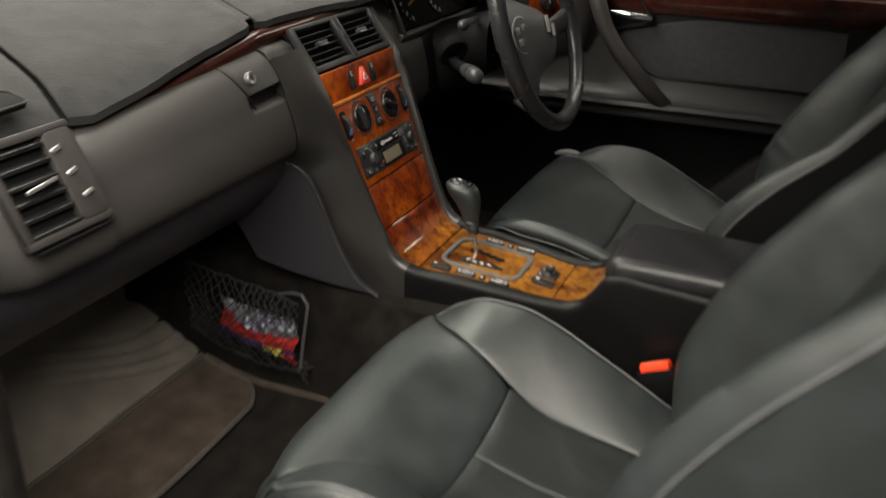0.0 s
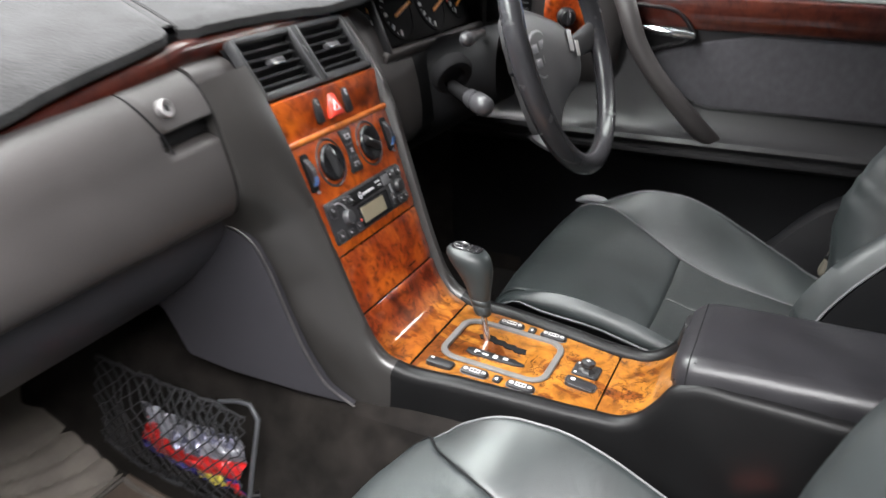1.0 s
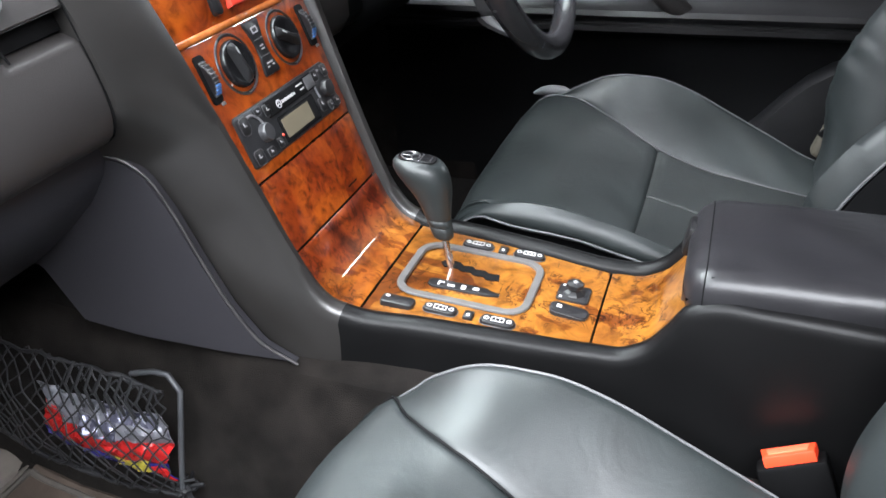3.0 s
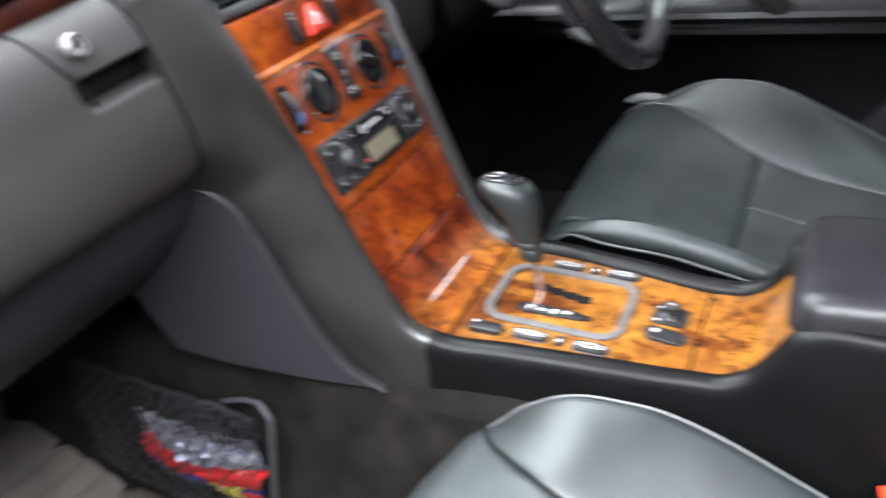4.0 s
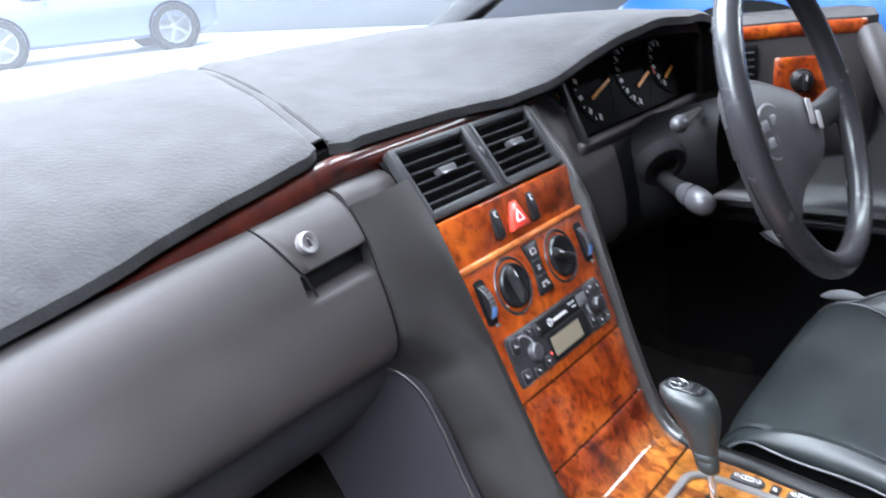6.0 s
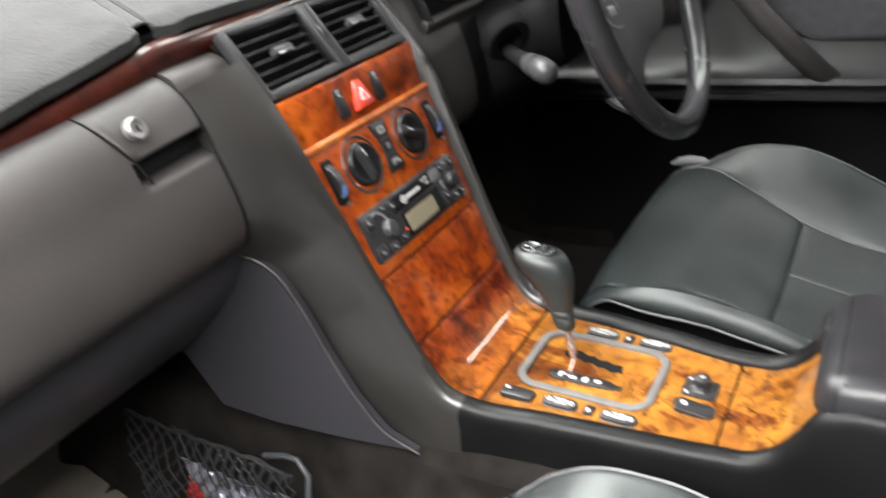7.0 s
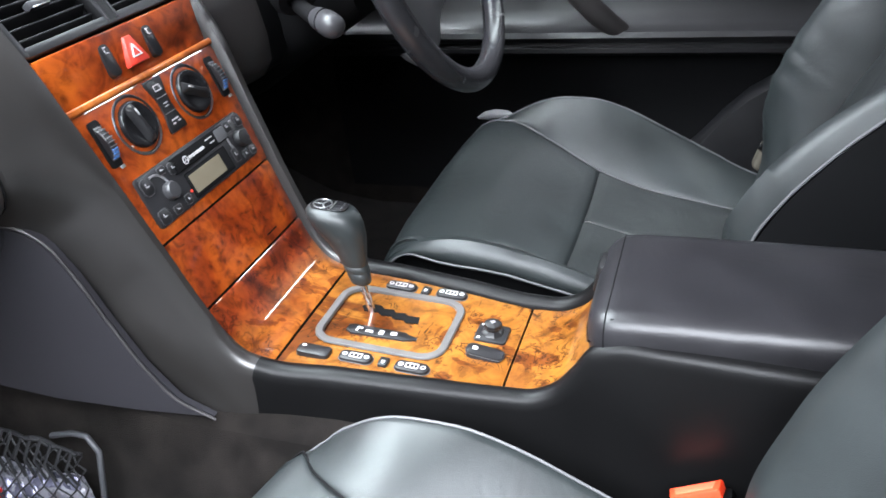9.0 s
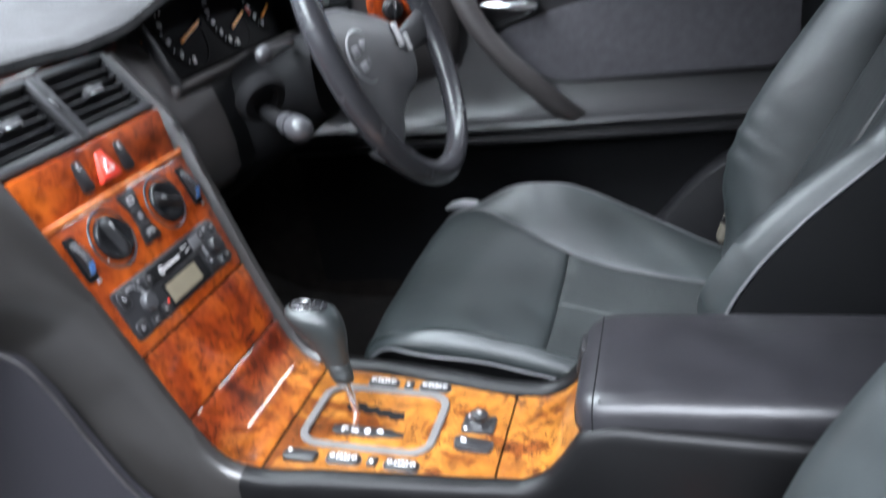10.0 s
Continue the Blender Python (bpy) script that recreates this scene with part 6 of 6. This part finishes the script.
cass = part("cassette_door", prism(rounded(0.096, 0.0155, 0.0015), 0.0024, rm @ pose(0.008, 0.0145, Z1 - 0.0004), 0.0008), BLACKMATTE, radio, "black cassette door")
part("print_bar", joined(*[bar(rm, 0.0017, 0.0034 if k % 3 == 0 else 0.0026, -0.0125 + 0.0023 * k, 0.0137, Z1 + 0.0022) for k in range(12)], bar(rm, 0.013, 0.0012, 0.026, 0.0180, Z1 + 0.0022), bar(rm, 0.008, 0.0012, 0.029, 0.0130, Z1 + 0.0022)), WHITE, cass, "white maker's print, drawn as bars")
part("emblem", joined(tube([rm @ Vector((-0.0195 + 0.0037 * math.cos(a), 0.0138 + 0.0037 * math.sin(a), Z1 + 0.0022)) for a in np.linspace(0, 2 * math.pi, 24, endpoint=False)], 0.0005, 5, closed=True), *[bar(rm @ pose(-0.0195, 0.0138, Z1 + 0.0022, 0, 0, a) @ pose(0, 0.0018, 0), 0.0007, 0.0036) for a in (0, 120, 240)]), WHITE, cass, "white ring emblem")
part("eject_key", prism(rounded(0.018, 0.013, 0.002), 0.0035, rm @ pose(0.046, 0.0145, Z1 - 0.0004), 0.001), RUBBER, radio, "grey eject key")
for side in (-1, 1):
    cx = side * 0.0665
    knob = part("knob", turned([(0.0088, 0), (0.0086, 0.0055), (0.0075, 0.0072), (0.002, 0.0075)], 28, rm @ pose(side * 0.058 if side < 0 else 0.072, -0.001, Z1 - 0.0006)), KNOBGREY if side < 0 else BLACK, radio, "volume knob" if side < 0 else "tuning knob")
    arc = [rm @ Vector((cx + side * 0.004 + 0.0165 * math.cos(a) * -side, 0.003 + 0.0165 * math.sin(a), Z1 + 0.0006)) for a in np.linspace(-0.6, 1.75, 18)]
    part("arc_trim", tube(arc, 0.0012, 8), ARCGREY, radio, "pale curved trim line")
keys = ((-0.0820, 0.0140, 0.014, 0.016, 0.005), (-0.0820, -0.0165, 0.014, 0.014, 0.004), (-0.0400, 0.0150, 0.012, 0.011, 0.003), (-0.0555, 0.0190, 0.011, 0.007, 0.002), (-0.0430, -0.0170, 0.009, 0.009, 0.002), (-0.0620, -0.0185, 0.011, 0.008, 0.002),
        (0.0620, 0.0165, 0.012, 0.011, 0.003), (0.0840, 0.0160, 0.011, 0.012, 0.003), (0.0845, -0.0010, 0.008, 0.012, 0.002), (0.0830, -0.0175, 0.012, 0.009, 0.003), (0.0690, -0.0175, 0.010, 0.009, 0.002), (0.0530, -0.0120, 0.010, 0.014, 0.003))
for kx, ky, w, h, r in keys:
    key = part("key", prism(rounded(w, h, r), 0.0026, rm @ pose(kx, ky, Z1 - 0.0006), 0.0008), BLACK, radio, "black radio key")
    part("key_edge", tube([rm @ Vector((kx + px_, ky + py_, Z1 + 0.0014)) for px_, py_ in rounded(w * 1.02, h * 1.02, r)], 0.0005, 5, closed=True), KNOBGREY, key, "thin grey key edge")
    part("key_mark", joined(bar(rm, w * 0.32, 0.0010, kx, ky, Z1 + 0.0024), bar(rm, 0.0010, h * 0.22, kx - w * 0.12, ky + h * 0.12, Z1 + 0.0024)), MARKGREY, key, "grey key print")
part("lamp_dot", turned([(0.0016, 0), (0.0012, 0.0010)], 12, rm @ pose(-0.0325, -0.013, Z1)), RED, radio, "red indicator lamp")

part("finger_slot", rbox(0.022, 0.0030, 0.002, 0.0008, 1, on_stack(0.045, -0.0615, 0.0010)), BLACKMATTE, lid, "dark finger slot in the lid")

# ---- controls on the gear panel ----
gate = thing("gear_gate", on_gear(0.003, 0.133).translation, "gear selector gate framed by a grey rounded ring", "gear selector")
outer, inner = rounded(0.107, 0.135, 0.024, 7), rounded(0.091, 0.119, 0.017, 7)
gm = on_gear(0.0035, 0.133, 0.0008)
ringrows = [[gm @ Vector((x, y, 0.0)) for x, y in outer], [gm @ Vector((x, y, 0.0016)) for x, y in outer], [gm @ Vector((x * 0.985, y * 0.985, 0.0026)) for x, y in outer], [gm @ Vector((x * 1.015, y * 1.015, 0.0026)) for x, y in inner], [gm @ Vector((x, y, 0.0014)) for x, y in inner], [gm @ Vector((x, y, -0.001)) for x, y in inner]]
part("ring", loft(ringrows, closed=True), RINGGREY, gate, "matt grey rounded ring")
slot_line = [(0.020, 0.171), (0.027, 0.166), (0.026, 0.152), (0.021, 0.147), (0.023, 0.138), (0.018, 0.134), (0.020, 0.124), (0.016, 0.120), (0.017, 0.108), (0.006, 0.106), (0.004, 0.119), (0.008, 0.123), (0.007, 0.132), (0.011, 0.137), (0.010, 0.147), (0.014, 0.152), (0.013, 0.166)]
part("slot", prism([(x, y) for x, y in slot_line], 0.0014, on_gear(0, 0, 0.0002)), BLACKMATTE, gate, "black stepped selector slot")
ind = part("indicator", prism([(-0.028, 0.165), (-0.024, 0.171), (-0.015, 0.171), (-0.013, 0.166), (-0.013, 0.112), (-0.016, 0.108), (-0.018, 0.099), (-0.022, 0.099), (-0.026, 0.110)], 0.0022, on_gear(0, 0, 0.0002), 0.0006), BLACK, gate, "black position display")
part("print_bar", joined(*[bar(on_gear(0, 0, 0), w, h, -0.0205 + dx, 0.160 - 0.0125 * k, 0.0026) for k, (w, h, dx) in enumerate(((0.0075, 0.0022, 0.0), (0.0030, 0.0075, -0.001), (0.0070, 0.0050, 0.0), (0.0045, 0.0060, 0.0015)))] + [bar(on_gear(0, 0, 0), 0.0020, 0.0050, -0.0185, 0.1575, 0.0026), bar(on_gear(0, 0, 0), 0.0020, 0.0020, -0.0225, 0.1450, 0.0026)]), WHITE, ind, "white position letters, unreadable")

BTN_L = "black window switch with white pictogram on the gear panel"
btn = thing("window_switch", on_gear(-0.064, 0.144).translation, BTN_L, "switch", group="window switches")
bm_ = on_gear(-0.064, 0.144, -0.0022)
cap = part("cap", prism(rounded(0.0150, 0.0330, 0.0062), 0.0062, bm_, 0.0020), BLACK, btn, "glossy black cap")
part("rim", tube([bm_ @ Vector((x * 1.05, y * 1.03, 0.0030)) for x, y in rounded(0.0150, 0.0330, 0.0062)], 0.0004, 6, closed=True), RUBBER, cap, "thin grey rim")
def ring_mark(m, r, y, wide=0.0005):
    return tube([m @ Vector((r * math.cos(a), y + r * math.sin(a), 0.0063)) for a in np.linspace(0, 2 * math.pi, 14, endpoint=False)], wide, 5, closed=True)


part("pictogram", joined(ring_mark(bm_, 0.0022, 0.0108), ring_mark(bm_, 0.0022, -0.0108), bar(bm_, 0.0070, 0.0010, 0, 0.0058, 0.0064), bar(bm_, 0.0070, 0.0010, 0, -0.0058, 0.0064), bar(bm_, 0.0010, 0.0105, 0.0031, 0, 0.0064), bar(bm_, 0.0010, 0.0105, -0.0031, 0, 0.0064), bar(bm_, 0.0050, 0.0008, 0, 0.0018, 0.0064), bar(bm_, 0.0050, 0.0008, 0, -0.0022, 0.0064)), WHITE, cap, "white car pictogram between two rings")
for x, y in ((-0.064, 0.0885), (0.067, 0.144), (0.067, 0.0885)):
    copy_thing(btn, Matrix.Translation(on_gear(x, y).translation))
lock_sw = thing("lock_switch", on_gear(-0.0635, 0.1165).translation, "small black switch between the window switches", "switch", group="small panel switches")
lm = on_gear(-0.0635, 0.1165, -0.0022)
c1 = part("cap", prism(rounded(0.0130, 0.0095, 0.0020), 0.0056, lm, 0.0014), BLACK, lock_sw)
part("symbol", bar(lm, 0.004, 0.003, -0.002, 0, 0.0058), WHITE, c1, "white dot")
copy_thing(lock_sw, Matrix.Translation(on_gear(0.067, 0.1165).translation))
snow = thing("mode_switch", on_gear(-0.0655, 0.186).translation, "flat dark grey mode switch at the corner of the panel", "switch")
nm = on_gear(-0.0655, 0.186, -0.0022)
c2 = part("cap", prism(rounded(0.0155, 0.0330, 0.0040), 0.0058, nm, 0.0016), BLACK, snow)
part("symbol", bar(nm, 0.003, 0.004, 0.003, 0.011, 0.006), WHITE, c2, "white mark")

mirror = thing("mirror_switch", on_gear(0.010, 0.031).translation, "black mirror adjuster with a small joystick", "switch")
mm = on_gear(0.012, 0.031, -0.0015)
base = part("base", prism(rounded(0.030, 0.032, 0.004), 0.0035, mm, 0.0012), BLACK, mirror, "square black base")
part("joystick", turned([(0.0120, 0), (0.0100, 0.002), (0.0070, 0.004), (0.0066, 0.006), (0.0092, 0.0082), (0.0086, 0.0112), (0.0030, 0.0128), (0.001, 0.0130)], 8, mm @ pose(0.001, 0, 0.0030, 0, 0, 22.5)), BLACK, mirror, "faceted black joystick", smooth=False)
part("joystick_mark", joined(bar(mm, 0.0016, 0.0052, 0.001, 0, 0.0159), bar(mm, 0.0052, 0.0016, 0.001, 0, 0.0159)), SILVERPRINT, mirror, "silver cross on the joystick")
part("symbol", joined(bar(mm, 0.003, 0.003, 0.0115, 0.0, 0.0038), bar(mm, 0.003, 0.003, -0.011, 0.0115, 0.0038), bar(mm, 0.003, 0.003, 0.011, 0.0115, 0.0038)), WHITE, base, "white symbols")
rock = thing("mirror_rocker", on_gear(-0.022, 0.030).translation, "sloping black rocker beside the mirror joystick", "switch")
rk = on_gear(-0.0225, 0.030, -0.0015)
rb = part("cap", prism(rounded(0.0175, 0.0360, 0.0060), 0.0066, rk @ pose(0, 0, 0.0, 6), 0.0022), BLACK, rock, "rounded black cap")
part("rim", tube([rk @ pose(0, 0, 0.0, 6) @ Vector((x * 1.03, y * 1.02, 0.0046)) for x, y in rounded(0.0175, 0.0360, 0.0060)], 0.0004, 6, closed=True), KNOBGREY, rb, "thin grey rim")
part("symbol", bar(rk @ pose(0, 0, 0.0, 6), 0.005, 0.005, 0, 0.010, 0.0068), WHITE, rb, "white symbol")

# ---- gear lever ----
lever = thing("gear_lever", (0.016, 0.160, 0.366), "black gear lever with metal shaft and leather knob", "gear lever")
part("shaft", tube([(0.0155, 0.1575, 0.362), (0.016, 0.161, 0.380), (0.0165, 0.1655, 0.402)], [0.0042, 0.0040, 0.0038], 12), CHROME, lever, "bright metal shaft")
kn = []
for y, z, rx, ry in ((0.1650, 0.398, 0.0075, 0.0085), (0.1655, 0.400, 0.0092, 0.0105), (0.1668, 0.409, 0.0102, 0.0118), (0.1672, 0.4115, 0.0094, 0.0110), (0.1674, 0.4125, 0.0104, 0.0122), (0.1684, 0.418, 0.0110, 0.0128), (0.1686, 0.4195, 0.0102, 0.0120), (0.1690, 0.421, 0.0112, 0.0132), (0.1712, 0.432, 0.0128, 0.0155),
                     (0.1745, 0.444, 0.0152, 0.0195), (0.1790, 0.455, 0.0178, 0.0240), (0.1835, 0.4645, 0.0195, 0.0270), (0.1868, 0.472, 0.0198, 0.0278), (0.1885, 0.4775, 0.0185, 0.0262), (0.1893, 0.4810, 0.0160, 0.0228), (0.1897, 0.4828, 0.0120, 0.017), (0.19, 0.4832, 0.004, 0.006)):
    lean = (z - 0.40) * 0.08
    y += max(0, z - 0.40) * 0.08
    y, z = y - 0.09 * max(0.0, z - 0.42), 0.398 + (z - 0.398) * 0.955
    kn.append([(0.0165 + lean + rx * math.cos(a), y + ry * np.sign(math.sin(a)) * abs(math.sin(a)) ** 0.85, z + 0.10 * ry * math.sin(a)) for a in np.linspace(0, 2 * math.pi, 30, endpoint=False)])
knob = part("knob", loft(kn, closed=True, caps=True), LEATHER, lever, "worn black leather knob", angle=50)
tm = pose(0.0228, 0.1905, 0.4790, 6)
part("badge", prism(rounded(0.0215, 0.0385, 0.009), 0.0012, tm, 0.0004), GLOSSBLACK, knob, "glossy black badge plate")
part("emblem", joined(tube([tm @ Vector((0.0092 * math.cos(a), 0.0072 + 0.0092 * math.sin(a), 0.0014)) for a in np.linspace(0, 2 * math.pi, 28, endpoint=False)], 0.0007, 6, closed=True), *[bar(tm @ pose(0, 0.0072, 0.0014, 0, 0, a) @ pose(0, 0.0044, 0), 0.0015, 0.0088) for a in (0, 120, 240)], bar(tm, 0.016, 0.0016, 0, -0.0040, 0.0014), bar(tm, 0.010, 0.0012, 0.001, -0.0140, 0.0014)), SATIN, knob, "bright ring emblem")

# ---- net pocket with snack bag ----
net = thing("net_pocket", (-0.19, 0.45, 0.25), "black cord net pocket on a grey bracket against the tunnel", "net pocket")
brk = [(-0.176, 0.420, 0.318), (-0.178, 0.392, 0.327), (-0.180, 0.374, 0.328), (-0.184, 0.361, 0.314), (-0.188, 0.363, 0.29), (-0.194, 0.368, 0.245), (-0.200, 0.371, 0.205)]
part("bracket", tube(brk, 0.0029, 10), BRACKET, net, "grey plastic bracket")


def net_at(p, q):
    """p along the pocket from the bracket forwards, q up."""
    y = 0.372 + 0.21 * p
    top = along(p, [(0, 0.318), (0.2, 0.330), (0.45, 0.335), (1, 0.351)]) + 0.004 * noise.noise((p * 9, 0.2, 1.0))
    bot = along(p, [(0, 0.200), (0.3, 0.196), (0.7, 0.208), (1, 0.235)])
    bulge = 0.020 * math.sin(math.pi * min(max(q, 0), 1) ** 0.7) * math.sin(math.pi * (0.08 + 0.84 * p))
    return Vector((-0.196 - bulge - 0.006 * (1 - q), y, bot + (top - bot) * q))


cords = []
NP_, NQ = 14, 7
for k in range(-NQ, NP_ + 1):
    for way in (1, -1):
        line = []
        for j in range(2 * NQ + 1):
            i = (k + 0.5 * j) if way > 0 else (k + NQ - 0.5 * j)
            if -0.01 <= i <= NP_ + 0.01:
                # the cords pinch together at the knots and sag a little
                wob = noise.noise_vector((i * 0.7, j * 0.45, 2.0)) * 0.0050 + noise.noise_vector((i * 0.23, j * 0.2, 7.0)) * 0.008
                line.append(net_at(i / NP_, j / (2 * NQ)) + wob + Vector((0.0004 * way, 0, 0)))
        if len(line) > 2:
            cords.append(tube(line, 0.0009, 5))
for q in (0.0, 1.0):
    for k in range(2):
        cords.append(tube([net_at(p, q) + noise.noise_vector((p * 16, q, k * 3.0)) * 0.004 for p in np.linspace(0, 1, 26)], 0.0017, 6))
for k in range(9):
    p = 0.04 + 0.05 * k
    cords.append(tube([net_at(p, 0.72 + 0.05 * noise.noise((k, 0, 0))), net_at(p + 0.02, 0.86) + Vector((-0.006, 0, 0.003)), net_at(p + 0.03 * noise.noise((k, 3, 0)), 1.02)], 0.0016, 5))
for k in range(14):
    a = Vector((-0.198, 0.372, 0.205)) + noise.noise_vector((k * 1.7, 0.3, 4.0)) * 0.016
    b = a + noise.noise_vector((k * 2.1, 5.3, 1.0)) * 0.030
    cords.append(tube([a, 0.5 * (a + b) + noise.noise_vector((k, 2.0, 9.0)) * 0.010, b], 0.0020, 5))
part("net", joined(*cords), NET, net, "knotted black cord net")

bag = thing("snack_bag", (-0.19, 0.45, 0.215), "crumpled white, red and blue snack bag in the net", "snack bag")


def bag_band(v0, v1, n=7, u0=0.0, u1=1.0, lift=0.0):
    rows = []
    for v in np.linspace(v0, v1, n):
        row = []
        for u in np.linspace(u0, u1, 26):
            y = 0.384 + 0.140 * u + 0.006 * math.sin(v * 7)
            z = 0.203 + 0.024 * u + (0.080 - 0.010 * u) * v
            puff = 0.022 * math.sin(math.pi * min(max(v, 0.03), 0.97)) ** 0.6 * math.sin(math.pi * min(max(u, 0.03), 0.97)) ** 0.5
            cr = 0.008 * noise.noise((u * 9, v * 6, 3.0)) + 0.005 * noise.noise((u * 23, v * 17, 5.0))
            row.append((-0.186 - puff - cr - lift, y, z + 0.4 * cr))
        rows.append(row)
    return slab(rows, 0.0012, (1, 0, 0))


FOIL_W = material("foil_white", (0.22, 0.22, 0.25), 0.28, 0.25, spread=0.2, scale=50)
FOIL_R = material("foil_red", (0.55, 0.022, 0.022), 0.28, 0.1, spread=0.25, scale=60)
FOIL_B = material("foil_blue", (0.04, 0.035, 0.22), 0.28, 0.1, spread=0.3, scale=60)
FOIL_Y = material("foil_yellow", (0.55, 0.48, 0.06), 0.3, 0.1, spread=0.3, scale=60)
part("top_band", bag_band(0.62, 1.0), FOIL_W, bag, "crumpled white foil")
part("middle_band", bag_band(0.30, 0.62), FOIL_R, bag, "crumpled red foil")
part("lower_band", bag_band(0.0, 0.30), FOIL_B, bag, "crumpled dark blue foil")
part("yellow_patch", bag_band(0.06, 0.30, 5, 0.13, 0.36, 0.0016), FOIL_Y, bag, "yellow printed patch")
FOIL_G = material("foil_grey", (0.16, 0.16, 0.22), 0.25, 0.4, spread=0.3, scale=60)
part("grey_patch", bag_band(0.60, 0.82, 5, 0.36, 0.66, 0.0018), FOIL_G, bag, "grey-blue printed patch")
# the fold's shade, laid on as a grey strip
part("grey_fold", bag_band(0.84, 1.0, 5, 0.05, 0.42, 0.0018), FOIL_G, bag, "grey fold, its shade put into the colour")
part("red_side", bag_band(0.44, 0.78, 5, 0.80, 1.0, 0.0018), FOIL_R, bag, "red printed side")
part("red_corner", bag_band(0.0, 0.22, 5, 0.0, 0.11, 0.0016), FOIL_R, bag, "red printed corner")

# ---- floor mat ----
fmat = thing("floor_mat", (-0.45, 0.5, 0.14), "worn brown floor mat with pale hem and creased toe panel", "floor mat")


def mat_z(x, y):
    return floor_height(y) + 0.006 + 0.003 * noise.noise((x * 5, y * 6, 1.0))


def crease(x, y):
    """Shallow bowed creases across the toe panel."""
    d = 0.0
    for k in range(4):
        yc = 0.585 + 0.026 * k + 0.55 * max(0.0, -0.20 - 0.012 * k - x) ** 1.25
        d -= 0.0055 * math.exp(-(((y - yc) / 0.0045) ** 2)) * (1.0 if x > -0.40 else math.exp(-(((x + 0.40) / 0.05) ** 2)))
    return d + 0.006 * noise.noise((x * 9, y * 11, 6.0))


heel_rows = []
for y in np.linspace(0.432, 0.574, 16):
    right = -0.190 - 0.055 * max(0.0, (0.490 - y) / 0.058) ** 2.2
    heel_rows.append([(x, y + 0.012 * ((x + 0.45) / 0.25) ** 2 * (0.574 - y) / 0.14, mat_z(x, y)) for x in np.linspace(-0.71, right, 20)])
part("heel_panel", slab(heel_rows, 0.006, (0, 0, 1)), FLOORMAT, fmat, "worn dark brown heel panel")
hem = [r[-1] for r in heel_rows[::-1]] + [heel_rows[0][k] for k in range(18, -1, -1)]
part("hem", tube([(x, y, z + 0.005) for x, y, z in hem], 0.0048, 8), MATHEM, fmat, "pale rounded hem")
part("edge_bead", tube([(x, y, z + 0.006) for x, y, z in heel_rows[-1]], 0.0035, 6), MATHEM, fmat, "raised bead across the mat")
part("toe_panel", slab([[(x, y, mat_z(x, y) + crease(x, y) + 0.002) for x in np.linspace(-0.71, -0.186, 60)] for y in np.linspace(0.579, 0.86, 60)], 0.006, (0, 0, 1)), TOEPANEL, fmat, "lighter creased toe panel")
part("side_ledge", tube([(-0.176, 0.30, 0.140), (-0.180, 0.38, 0.141), (-0.183, 0.46, 0.142), (-0.184, 0.52, 0.150), (-0.183, 0.575, 0.166)], 0.007, 8), FLOORMAT, fmat, "brown mat edge against the tunnel")
